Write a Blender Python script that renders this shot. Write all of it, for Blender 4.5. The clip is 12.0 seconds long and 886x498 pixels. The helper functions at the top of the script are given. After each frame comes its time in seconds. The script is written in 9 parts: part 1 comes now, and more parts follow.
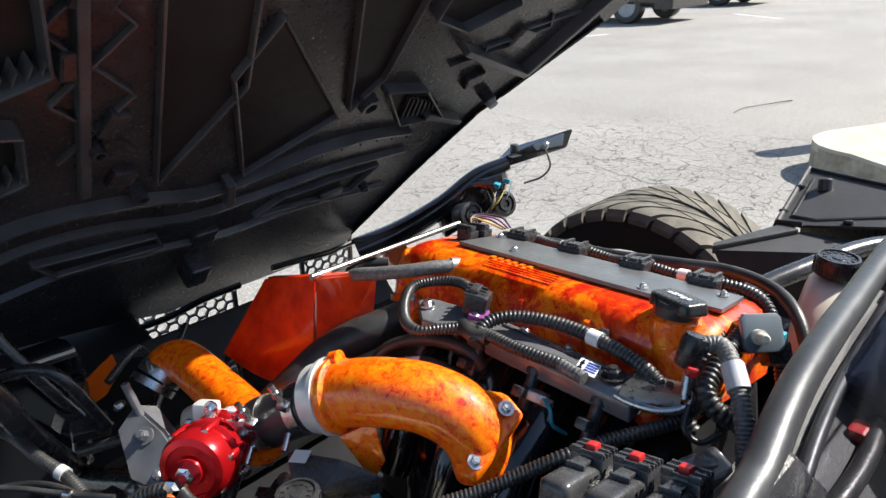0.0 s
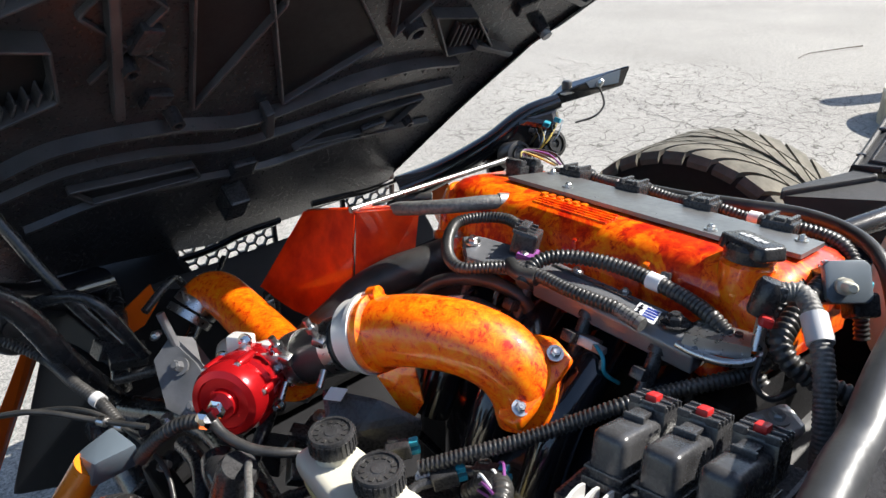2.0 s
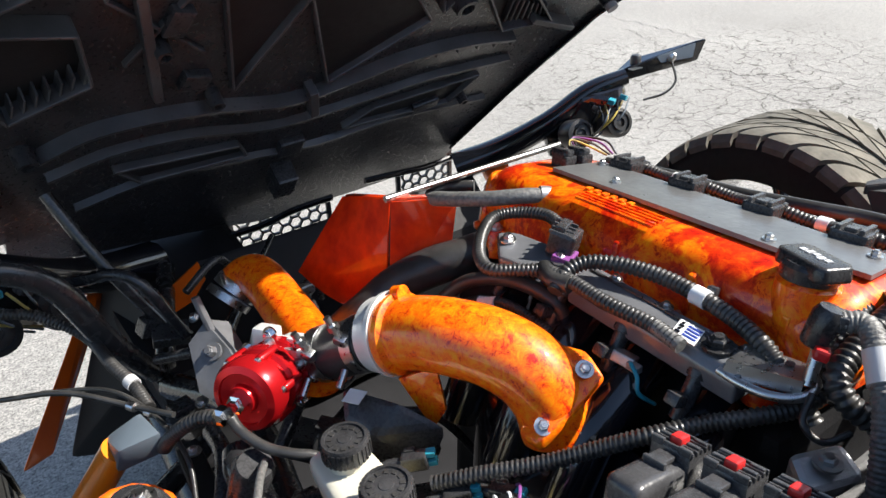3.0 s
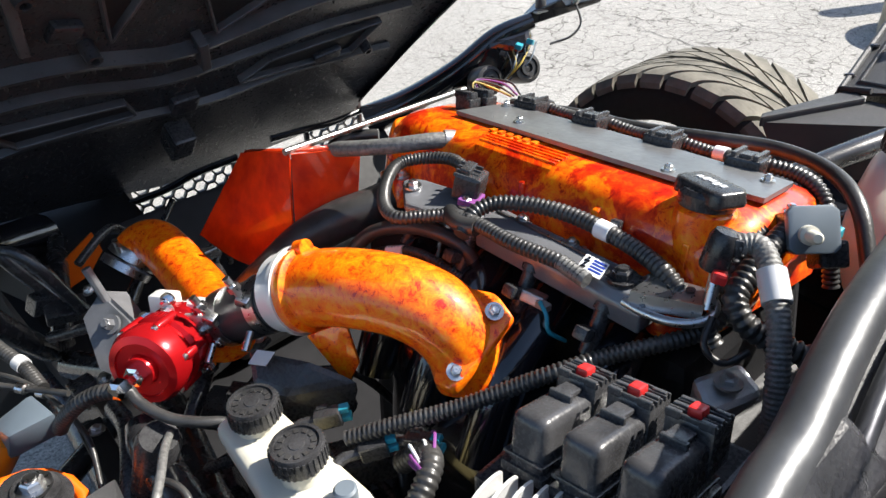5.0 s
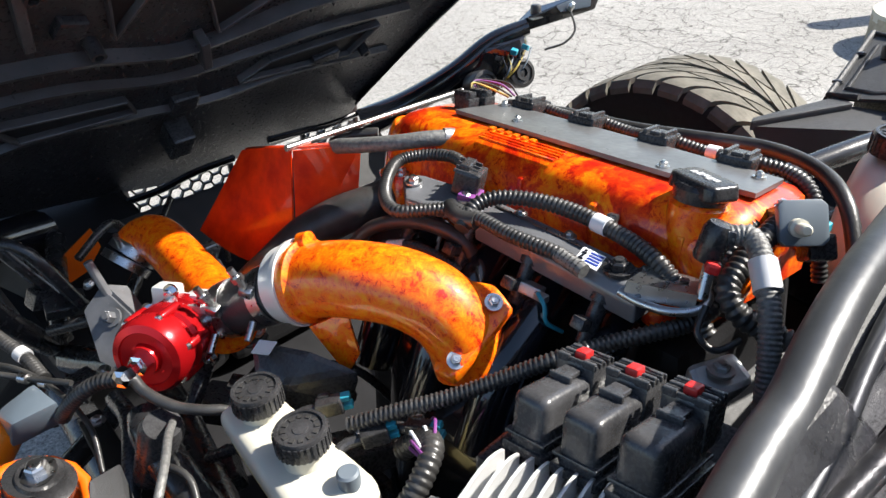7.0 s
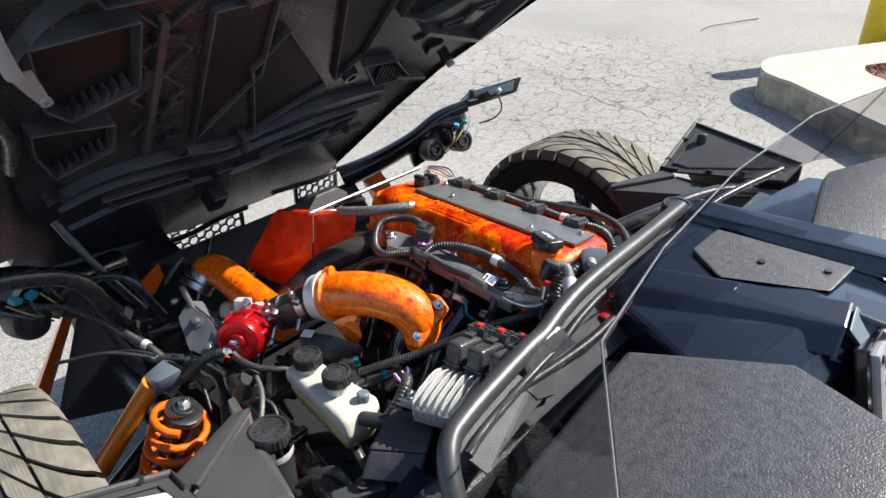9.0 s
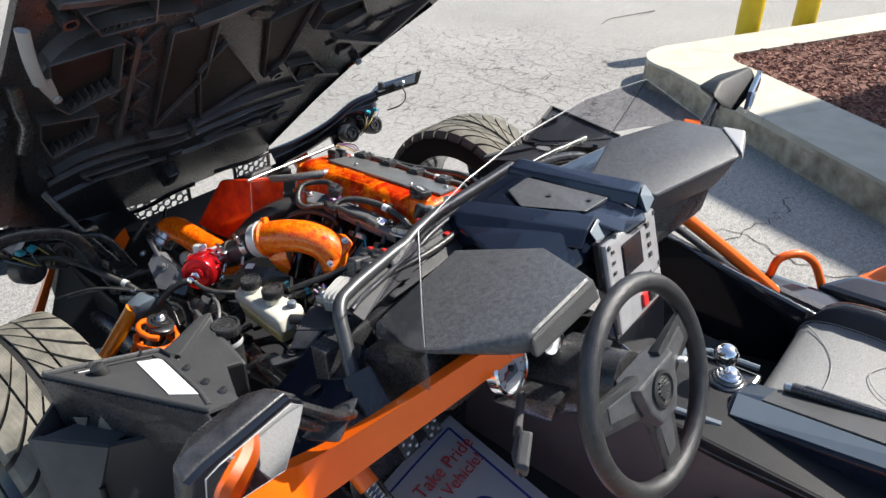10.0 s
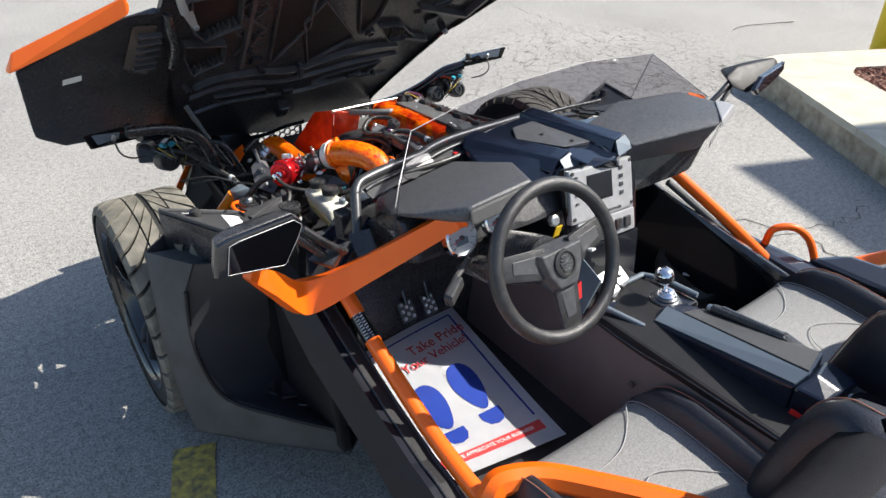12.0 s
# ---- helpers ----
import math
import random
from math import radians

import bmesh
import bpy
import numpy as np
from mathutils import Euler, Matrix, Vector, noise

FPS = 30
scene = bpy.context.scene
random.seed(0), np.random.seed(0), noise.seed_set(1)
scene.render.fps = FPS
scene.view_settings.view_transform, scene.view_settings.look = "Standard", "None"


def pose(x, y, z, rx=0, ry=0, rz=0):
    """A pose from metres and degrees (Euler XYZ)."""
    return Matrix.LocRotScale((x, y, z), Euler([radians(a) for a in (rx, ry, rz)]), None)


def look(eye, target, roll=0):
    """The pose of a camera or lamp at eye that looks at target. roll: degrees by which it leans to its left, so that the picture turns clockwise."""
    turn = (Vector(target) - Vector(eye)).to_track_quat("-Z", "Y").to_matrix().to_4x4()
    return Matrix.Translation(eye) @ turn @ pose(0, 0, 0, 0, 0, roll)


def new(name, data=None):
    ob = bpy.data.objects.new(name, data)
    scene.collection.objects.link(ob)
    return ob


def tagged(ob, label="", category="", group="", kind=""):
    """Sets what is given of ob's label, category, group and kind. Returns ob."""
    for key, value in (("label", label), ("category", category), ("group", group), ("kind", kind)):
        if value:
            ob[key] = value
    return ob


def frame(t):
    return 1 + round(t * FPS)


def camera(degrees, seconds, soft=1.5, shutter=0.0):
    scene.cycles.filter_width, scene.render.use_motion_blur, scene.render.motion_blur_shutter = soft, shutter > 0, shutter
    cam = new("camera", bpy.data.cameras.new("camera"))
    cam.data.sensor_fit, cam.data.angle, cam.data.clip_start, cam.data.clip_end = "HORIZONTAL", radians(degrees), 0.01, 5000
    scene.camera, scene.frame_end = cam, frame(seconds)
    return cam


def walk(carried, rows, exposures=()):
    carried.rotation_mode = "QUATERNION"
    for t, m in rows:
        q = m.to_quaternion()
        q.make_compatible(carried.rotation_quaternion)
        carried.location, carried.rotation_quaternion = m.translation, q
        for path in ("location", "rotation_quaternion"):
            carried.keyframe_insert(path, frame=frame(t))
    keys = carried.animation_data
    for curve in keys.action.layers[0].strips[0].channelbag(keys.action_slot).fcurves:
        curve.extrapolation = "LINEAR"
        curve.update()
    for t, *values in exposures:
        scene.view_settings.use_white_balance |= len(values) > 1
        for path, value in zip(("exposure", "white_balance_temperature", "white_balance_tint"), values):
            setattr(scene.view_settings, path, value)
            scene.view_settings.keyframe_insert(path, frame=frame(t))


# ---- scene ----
cam = camera(65.7, 12.0)
PATH = [
    (0, (-0.59, -0.722, 1.22), (0.662, 0.642, 0.463), -2.6),
    (0.5, (-0.576, -0.686, 1.195), (0.597, 0.738, 0.422), -4.1),
    (1, (-0.573, -0.699, 1.195), (0.648, 0.675, 0.406), -4.2),
    (1.5, (-0.571, -0.695, 1.188), (0.617, 0.667, 0.331), -3.3),
    (2, (-0.565, -0.682, 1.183), (0.552, 0.716, 0.29), -2.5),
    (2.5, (-0.538, -0.671, 1.185), (0.492, 0.781, 0.273), -1.0),
    (3, (-0.491, -0.666, 1.192), (0.424, 0.824, 0.222), -4.0),
    (3.2, (-0.468, -0.666, 1.18), (0.488, 0.767, 0.165), -4.9),
    (4.8, (-0.468, -0.663, 1.169), (0.562, 0.659, 0.077), -3.4),
    (5, (-0.467, -0.667, 1.169), (0.579, 0.648, 0.084), -3.9),
    (5.5, (-0.468, -0.675, 1.169), (0.683, 0.611, 0.158), -3.2),
    (6, (-0.471, -0.68, 1.173), (0.711, 0.589, 0.177), -3.1),
    (6.5, (-0.478, -0.673, 1.164), (0.66, 0.611, 0.136), -2.5),
    (7, (-0.489, -0.677, 1.165), (0.587, 0.629, 0.099), -2.9),
    (7.5, (-0.532, -0.711, 1.172), (0.574, 0.612, 0.16), -2.8),
    (7.7, (-0.558, -0.739, 1.177), (0.597, 0.579, 0.213), -2.5),
    (9.3, (-0.842, -1.141, 1.545), (0.349, 0.095, 0.518), -1.3),
    (9.5, (-0.886, -1.234, 1.588), (0.292, 0.005, 0.552), -1.9),
    (9.6, (-0.924, -1.265, 1.596), (0.271, -0.041, 0.559), -1.7),
    (10, (-1.049, -1.406, 1.622), (0.246, -0.3, 0.573), -0.5),
    (10.5, (-1.127, -1.53, 1.625), (0.204, -0.489, 0.555), 1.1),
    (11, (-1.099, -1.712, 1.635), (0.103, -0.505, 0.587), 3.2),
    (11.5, (-1.084, -1.849, 1.641), (-0.019, -0.528, 0.582), 1.1),
    (12, (-1.148, -1.954, 1.652), (-0.134, -0.588, 0.601), 0.5),
]
walk(cam, [(t, look(eye, target, roll)) for t, eye, target, roll in PATH], exposures=[(0.0, 1.06), (1.0, 1.12), (3.2, 1.22), (4.8, 1.34), (7.5, 1.32), (9.5, 1.0), (12.0, 1.02)])

# ---- world, sun ----
SUN_AZ, SUN_EL = radians(-63), radians(44)      # light travels towards this azimuth from +y, clockwise
world = bpy.data.worlds.new("world")
scene.world = world
world.use_nodes = True
wt = world.node_tree
sky = wt.nodes.new("ShaderNodeTexSky")
sky.sky_type, sky.sun_disc = "NISHITA", False
sky.sun_elevation, sky.sun_rotation = SUN_EL, SUN_AZ + math.pi
wt.links.new(sky.outputs[0], wt.nodes["Background"].inputs[0])
wt.nodes["Background"].inputs[1].default_value = 0.095
sun = new("sun", bpy.data.lights.new("sun", "SUN"))
sun.data.energy, sun.data.angle, sun.data.color = 4.5, radians(0.5), (1.0, 0.95, 0.87)
sun_dir = Vector((math.sin(SUN_AZ) * math.cos(SUN_EL), math.cos(SUN_AZ) * math.cos(SUN_EL), -math.sin(SUN_EL)))
sun.matrix_world = look((0, -4, 6), Vector((0, -4, 6)) + sun_dir)


# ---- materials ----
def nodes(name):
    m = bpy.data.materials.new(name)
    m.use_nodes = True
    t = m.node_tree
    b = t.nodes["Principled BSDF"]
    return m, t, b


def coords(t, scale):
    tc = t.nodes.new("ShaderNodeTexCoord")
    mp = t.nodes.new("ShaderNodeMapping")
    mp.inputs["Scale"].default_value = scale if isinstance(scale, tuple) else (scale,) * 3
    t.links.new(tc.outputs["Object"], mp.inputs[0])
    return mp.outputs[0]


def noise_tex(t, vec, scale, detail=4.0, rough=0.55, distortion=0.0):
    n = t.nodes.new("ShaderNodeTexNoise")
    n.inputs["Scale"].default_value, n.inputs["Detail"].default_value = scale, detail
    n.inputs["Roughness"].default_value, n.inputs["Distortion"].default_value = rough, distortion
    t.links.new(vec, n.inputs["Vector"])
    return n.outputs["Fac"]


def ramp(t, fac, stops, mode="LINEAR"):
    r = t.nodes.new("ShaderNodeValToRGB")
    r.color_ramp.interpolation = mode
    e = r.color_ramp.elements
    while len(e) < len(stops):
        e.new(0.5)
    for el, (p, c) in zip(e, stops):
        el.position = p
        el.color = (*c, 1) if len(c) == 3 else c
    t.links.new(fac, r.inputs[0])
    return r.outputs[0]


def bump(t, b, height, strength, dist=0.002):
    n = t.nodes.new("ShaderNodeBump")
    n.inputs["Strength"].default_value, n.inputs["Distance"].default_value = strength, dist
    t.links.new(height, n.inputs["Height"])
    t.links.new(n.outputs[0], b.inputs["Normal"])


def surface(name, dark, light, rough=0.5, metal=0.0, scale=8.0, grain=0.0, grain_scale=400.0, coat=0.0, rough_var=0.12, spec=0.5):
    """A surface with blotches between two colours at one scale and a fine grain at another."""
    m, t, b = nodes(name)
    v = coords(t, 1.0)
    n1 = noise_tex(t, v, scale, 5)
    n2 = noise_tex(t, v, scale * 9, 3)
    t.links.new(ramp(t, n1, [(0.3, dark), (0.7, light)]), b.inputs["Base Color"])
    mr = t.nodes.new("ShaderNodeMapRange")
    mr.inputs["To Min"].default_value, mr.inputs["To Max"].default_value = max(0.02, rough - rough_var), min(1, rough + rough_var)
    t.links.new(n2, mr.inputs[0])
    t.links.new(mr.outputs[0], b.inputs["Roughness"])
    b.inputs["Metallic"].default_value = metal
    b.inputs["Coat Weight"].default_value = coat
    b.inputs["Specular IOR Level"].default_value = spec
    if grain:
        bump(t, b, noise_tex(t, v, grain_scale, 2), grain, 0.001)
    return m


def marbled(name, red=0.0, scale=34):
    """Hand-mottled orange clear-coated paint with red streaks and yellow flecks; red: how far it leans to red."""
    m, t, b = nodes(name)
    v = coords(t, (1, 1, 1))
    n = noise_tex(t, v, scale, 10, 0.84, 0.5)
    c1 = ramp(t, n, [(0.36, (0.34, 0.008, 0.002)), (0.425, (0.70, 0.020, 0.001)), (0.445, (0.96, 0.100, 0.001)), (0.51, (0.98, 0.165, 0.001)), (0.62, (0.99, 0.31, 0.003))])
    c2 = ramp(t, n, [(0.36, (0.26, 0.005, 0.002)), (0.44, (0.58, 0.012, 0.001)), (0.54, (0.80, 0.045, 0.001)), (0.66, (0.92, 0.15, 0.002))])
    n2 = noise_tex(t, v, 13, 8, 0.72, 0.8)
    mix = t.nodes.new("ShaderNodeMix")
    mix.data_type = "RGBA"
    t.links.new(ramp(t, n2, [(0.61 - red, (0, 0, 0)), (0.65 - red, (1, 1, 1))]), mix.inputs[0])
    t.links.new(c1, mix.inputs[6])
    t.links.new(c2, mix.inputs[7])
    t.links.new(mix.outputs[2], b.inputs["Base Color"])
    b.inputs["Roughness"].default_value, b.inputs["Coat Weight"].default_value, b.inputs["Coat Roughness"].default_value = 0.45, 0.8, 0.035
    b.inputs["Specular IOR Level"].default_value = 0.25
    bump(t, b, noise_tex(t, v, 160, 2), 0.08, 0.001)
    return m


def asphalt_mat():
    m, t, b = nodes("asphalt")
    v = coords(t, 1.0)
    big = noise_tex(t, v, 0.6, 5, 0.6)
    fine = noise_tex(t, v, 140, 3, 0.7)
    base = ramp(t, big, [(0.3, (0.235, 0.228, 0.214)), (0.7, (0.315, 0.307, 0.288))])
    stones = ramp(t, fine, [(0.34, (0.40, 0.40, 0.40)), (0.50, (1, 1, 1)), (0.66, (1.45, 1.42, 1.38))])
    mul = t.nodes.new("ShaderNodeMix")
    mul.data_type, mul.blend_type = "RGBA", "MULTIPLY"
    mul.inputs[0].default_value = 1.0
    spots = t.nodes.new("ShaderNodeMix")
    spots.data_type, spots.blend_type = "RGBA", "MULTIPLY"
    spots.inputs[0].default_value = 1.0
    t.links.new(base, spots.inputs[6])
    t.links.new(ramp(t, noise_tex(t, v, 38, 4, 0.75), [(0.36, (0.72, 0.72, 0.72)), (0.5, (1, 1, 1)), (0.64, (1.18, 1.17, 1.15))]), spots.inputs[7])
    t.links.new(spots.outputs[2], mul.inputs[6])
    t.links.new(stones, mul.inputs[7])
    # net of cracks, warped, only in worn patches
    w = t.nodes.new("ShaderNodeTexNoise")
    w.inputs["Scale"].default_value, w.inputs["Detail"].default_value = 3.0, 4.0
    t.links.new(v, w.inputs["Vector"])
    add = t.nodes.new("ShaderNodeMix")
    add.data_type, add.blend_type = "RGBA", "LINEAR_LIGHT"
    add.inputs[0].default_value = 0.16
    t.links.new(v, add.inputs[6])
    t.links.new(w.outputs["Color"], add.inputs[7])
    vo = t.nodes.new("ShaderNodeTexVoronoi")
    vo.feature = "DISTANCE_TO_EDGE"
    vo.inputs["Scale"].default_value = 7.5
    t.links.new(add.outputs[2], vo.inputs["Vector"])
    line = ramp(t, vo.outputs["Distance"], [(0.0, (0.0, 0.0, 0.0)), (0.012, (0.25, 0.25, 0.25)), (0.026, (1, 1, 1))])
    dist = t.nodes.new("ShaderNodeVectorMath")
    dist.operation = "DISTANCE"
    t.links.new(add.outputs[2], dist.inputs[0])
    dist.inputs[1].default_value = (3.2, 1.7, 0.0)
    wob = t.nodes.new("ShaderNodeMath")
    wob.operation = "MULTIPLY_ADD"
    t.links.new(noise_tex(t, v, 1.6, 4), wob.inputs[0])
    wob.inputs[1].default_value = 1.3
    t.links.new(dist.outputs["Value"], wob.inputs[2])
    worn = t.nodes.new("ShaderNodeMapRange")
    worn.inputs["From Min"].default_value, worn.inputs["From Max"].default_value = 1.75, 2.25
    t.links.new(wob.outputs[0], worn.inputs[0])
    patch = worn.outputs[0]
    mx = t.nodes.new("ShaderNodeMix")
    mx.data_type, mx.blend_type = "RGBA", "LIGHTEN"
    mx.inputs[0].default_value = 1.0
    t.links.new(line, mx.inputs[6])
    t.links.new(patch, mx.inputs[7])
    dark = t.nodes.new("ShaderNodeMix")
    dark.data_type = "RGBA"
    t.links.new(mx.outputs[2], dark.inputs[0])
    dark.inputs[6].default_value = (0.075, 0.070, 0.062, 1)
    t.links.new(mul.outputs[2], dark.inputs[7])
    t.links.new(dark.outputs[2], b.inputs["Base Color"])
    b.inputs["Roughness"].default_value = 0.9
    bump(t, b, fine, 0.5, 0.004)
    return m


def glass_mat(name, tint, gloss=0.0):
    m = bpy.data.materials.new(name)
    m.use_nodes = True
    t = m.node_tree
    t.nodes.remove(t.nodes["Principled BSDF"])
    tr, gl, mix = (t.nodes.new("ShaderNode" + k) for k in ("BsdfTransparent", "BsdfGlossy", "MixShader"))
    tr.inputs[0].default_value = (*tint, 1)
    gl.inputs["Roughness"].default_value = gloss
    mix.inputs[0].default_value = 0.035
    t.links.new(tr.outputs[0], mix.inputs[1])
    t.links.new(gl.outputs[0], mix.inputs[2])
    t.links.new(mix.outputs[0], t.nodes["Material Output"].inputs[0])
    return m


ASPHALT = asphalt_mat()
PLASTIC = surface("black_plastic", (0.018, 0.018, 0.019), (0.050, 0.050, 0.053), 0.28, scale=30, grain=0.3, rough_var=0.16)
FENDERGREY = surface("dark_fender_plastic", (0.050, 0.052, 0.054), (0.085, 0.088, 0.090), 0.45, grain=0.9, grain_scale=600, spec=0.25)
FENDERDARK = surface("black_fender_liner", (0.024, 0.025, 0.030), (0.036, 0.037, 0.043), 0.42, scale=5, grain=0.7, grain_scale=600)
SLOTGREY = surface("dull_slot_plastic", (0.055, 0.058, 0.052), (0.085, 0.088, 0.080), 0.5)
TUNNELBROWN = surface("dark_brown_moulded_panel", (0.125, 0.096, 0.088), (0.165, 0.128, 0.118), 0.5, scale=5, grain=0.4, grain_scale=500)
BOLSTER = surface("perforated_dark_vinyl", (0.014, 0.015, 0.020), (0.024, 0.025, 0.032), 0.40, grain=1.0, grain_scale=260)
STITCH = surface("rust_stitching", (0.22, 0.09, 0.06), (0.30, 0.13, 0.09), 0.7)
# Paler than the liner: wear, plus the glints along rib edges put in colour.
HOODRIB = surface("worn_glinting_edge", (0.030, 0.030, 0.034), (0.075, 0.075, 0.082), 0.32, scale=14, grain=0.3, grain_scale=120)
# Black plastic with the bay's shade put into its colour.
BAYBLACK = surface("shade_darkened_plastic", (0.010, 0.010, 0.011), (0.018, 0.018, 0.020), 0.5, grain=0.3, spec=0.25)
HOODBLACK = surface("hood_liner_plastic", (0.016, 0.016, 0.019), (0.036, 0.035, 0.040), 0.30, scale=18, grain=0.5, grain_scale=140, spec=0.45, rough_var=0.14)
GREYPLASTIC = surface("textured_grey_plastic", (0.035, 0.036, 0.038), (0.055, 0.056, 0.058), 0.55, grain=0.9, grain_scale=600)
DASHPLASTIC = surface("textured_dash_plastic", (0.046, 0.048, 0.052), (0.092, 0.095, 0.100), 0.40, scale=120, grain=1.0, grain_scale=420)
GLOSSBLACK = surface("gloss_black_paint", (0.006, 0.007, 0.010), (0.010, 0.011, 0.015), 0.16, coat=0.6, rough_var=0.06)
NAVY = surface("dark_navy_panel", (0.006, 0.009, 0.018), (0.010, 0.014, 0.026), 0.15, coat=0.6, rough_var=0.05)
# Navy darkened so that the sill's shade sits in its colour.
SILLNAVY = surface("shade_dark_navy_sill", (0.004, 0.005, 0.010), (0.007, 0.009, 0.016), 0.42, scale=10, rough_var=0.08, spec=0.25)
RUBBER = surface("rubber", (0.018, 0.018, 0.018), (0.052, 0.051, 0.050), 0.36, scale=30, grain=0.3, rough_var=0.16)
TYRE = surface("tyre_rubber", (0.095, 0.090, 0.075), (0.21, 0.195, 0.160), 0.9, scale=22, grain=0.4)
TYRESIDE = surface("tyre_groove_rubber", (0.010, 0.010, 0.010), (0.018, 0.018, 0.017), 0.75, grain=0.3)
TUBEBLACK = surface("satin_black_steel", (0.018, 0.0185, 0.020), (0.030, 0.031, 0.033), 0.26, coat=0.3, grain=0.2)
ORANGE = surface("orange_paint", (0.82, 0.115, 0.004), (0.90, 0.150, 0.005), 0.4, coat=0.5, spec=0.3, rough_var=0.06)
SHOCKORANGE = surface("shock_orange", (0.80, 0.20, 0.010), (0.88, 0.26, 0.012), 0.32, coat=0.4)
MARBLE = marbled("marbled_orange_paint", -0.03, 85)
REDMARBLE = marbled("red_marbled_orange_paint", 0.13, 62)
SHIELDRED = surface("heat_shield_orange_red", (0.42, 0.012, 0.001), (0.78, 0.050, 0.001), 0.40, scale=30, coat=0.5, rough_var=0.06, spec=0.25)
REDANO = surface("red_anodised_aluminium", (0.55, 0.008, 0.012), (0.70, 0.016, 0.022), 0.24, metal=0.6, rough_var=0.08)
RELAYBLACK = surface("moulded_relay_plastic", (0.028, 0.028, 0.030), (0.066, 0.066, 0.069), 0.26, scale=40, grain=0.35, grain_scale=120, rough_var=0.16)
BROWNPANEL = surface("brown_grey_liner", (0.040, 0.033, 0.031), (0.075, 0.062, 0.056), 0.5, scale=6)
REDPLASTIC = surface("red_plastic", (0.45, 0.015, 0.015), (0.55, 0.02, 0.02), 0.4)
STEEL = surface("zinc_steel", (0.50, 0.50, 0.50), (0.68, 0.68, 0.67), 0.3, metal=1.0, scale=20)
SCREENDARK = surface("dark_screen", (0.012, 0.013, 0.015), (0.018, 0.019, 0.022), 0.12)
CHROME = surface("chrome", (0.75, 0.75, 0.76), (0.85, 0.85, 0.86), 0.09, metal=1.0, rough_var=0.05)
DARKMETAL = surface("dusty_dark_metal", (0.09, 0.095, 0.10), (0.17, 0.175, 0.18), 0.30, metal=0.75, scale=30, grain=0.3, grain_scale=150)
COVERMETAL = surface("dusty_satin_cover_plate", (0.14, 0.145, 0.15), (0.23, 0.235, 0.24), 0.33, metal=0.5, scale=14, grain=0.3, grain_scale=160)
BRACEMETAL = surface("satin_grey_steel", (0.045, 0.047, 0.050), (0.085, 0.088, 0.092), 0.40, metal=0.45, scale=9, grain=0.3, grain_scale=90)
RAILMETAL = surface("dark_satin_metal", (0.13, 0.135, 0.145), (0.20, 0.205, 0.22), 0.22, metal=0.25, scale=30, grain=0.2)
ALU = surface("cast_aluminium", (0.42, 0.42, 0.41), (0.58, 0.58, 0.57), 0.45, metal=0.8, scale=25, grain=0.3)
FINALU = surface("bright_fin_aluminium", (0.62, 0.62, 0.61), (0.75, 0.75, 0.74), 0.4, metal=0.3)
SILVER = surface("silver_trim", (0.30, 0.30, 0.305), (0.38, 0.38, 0.385), 0.42, metal=0.3, grain=0.3)
BRAID = surface("braided_hose", (0.10, 0.10, 0.10), (0.22, 0.22, 0.21), 0.55, metal=0.3, scale=200, grain=0.8, grain_scale=300)
WHITEPLASTIC = surface("milky_plastic", (0.54, 0.52, 0.43), (0.64, 0.62, 0.53), 0.4)
YELLOWPLASTIC = surface("fluid_tinted_plastic", (0.62, 0.52, 0.22), (0.72, 0.63, 0.33), 0.4)
LABELWHITE = surface("label_white", (0.74, 0.75, 0.77), (0.82, 0.83, 0.84), 0.5)
TAPE = surface("label_silver", (0.60, 0.61, 0.62), (0.72, 0.72, 0.73), 0.35, metal=0.2)
TEAL = surface("teal_plastic", (0.02, 0.24, 0.33), (0.03, 0.32, 0.42), 0.4)
PURPLE = surface("purple_plastic", (0.16, 0.04, 0.18), (0.22, 0.06, 0.24), 0.45)
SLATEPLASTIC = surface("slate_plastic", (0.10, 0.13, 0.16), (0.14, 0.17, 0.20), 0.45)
SEATCLOTH = surface("grey_seat_vinyl", (0.15, 0.15, 0.148), (0.27, 0.27, 0.265), 0.6, scale=260, grain=0.9, grain_scale=500)
SEATDARK = surface("dark_seat_vinyl", (0.010, 0.009, 0.010), (0.018, 0.016, 0.017), 0.55, grain=0.7, grain_scale=450, spec=0.2)
CARPET = surface("dark_carpet", (0.018, 0.014, 0.014), (0.030, 0.023, 0.023), 0.85, grain=0.5)
LEATHER = surface("wheel_leather", (0.018, 0.018, 0.019), (0.040, 0.040, 0.041), 0.36, scale=60, grain=1.0, grain_scale=520)
HUBGREY = surface("charcoal_hub_plastic", (0.045, 0.046, 0.049), (0.075, 0.076, 0.080), 0.42, scale=60, grain=0.8, grain_scale=450)
CONSOLENAVY = surface("satin_navy_console", (0.007, 0.011, 0.022), (0.011, 0.017, 0.032), 0.24, scale=12, rough_var=0.08)
PALESILVER = surface("pale_silver_trim", (0.33, 0.335, 0.345), (0.42, 0.425, 0.435), 0.35, metal=0.3, scale=40, grain=0.3)
DIALPALE = surface("pale_dial_face", (0.42, 0.43, 0.44), (0.55, 0.56, 0.57), 0.4)
SEAM = surface("pale_grey_thread", (0.30, 0.30, 0.30), (0.42, 0.42, 0.41), 0.7)
PAPER = surface("white_paper", (0.70, 0.71, 0.75), (0.80, 0.81, 0.84), 0.6)
INKBLUE = surface("blue_ink", (0.008, 0.030, 0.24), (0.012, 0.045, 0.32), 0.5)
INKRED = surface("red_ink", (0.52, 0.03, 0.03), (0.60, 0.05, 0.05), 0.5)
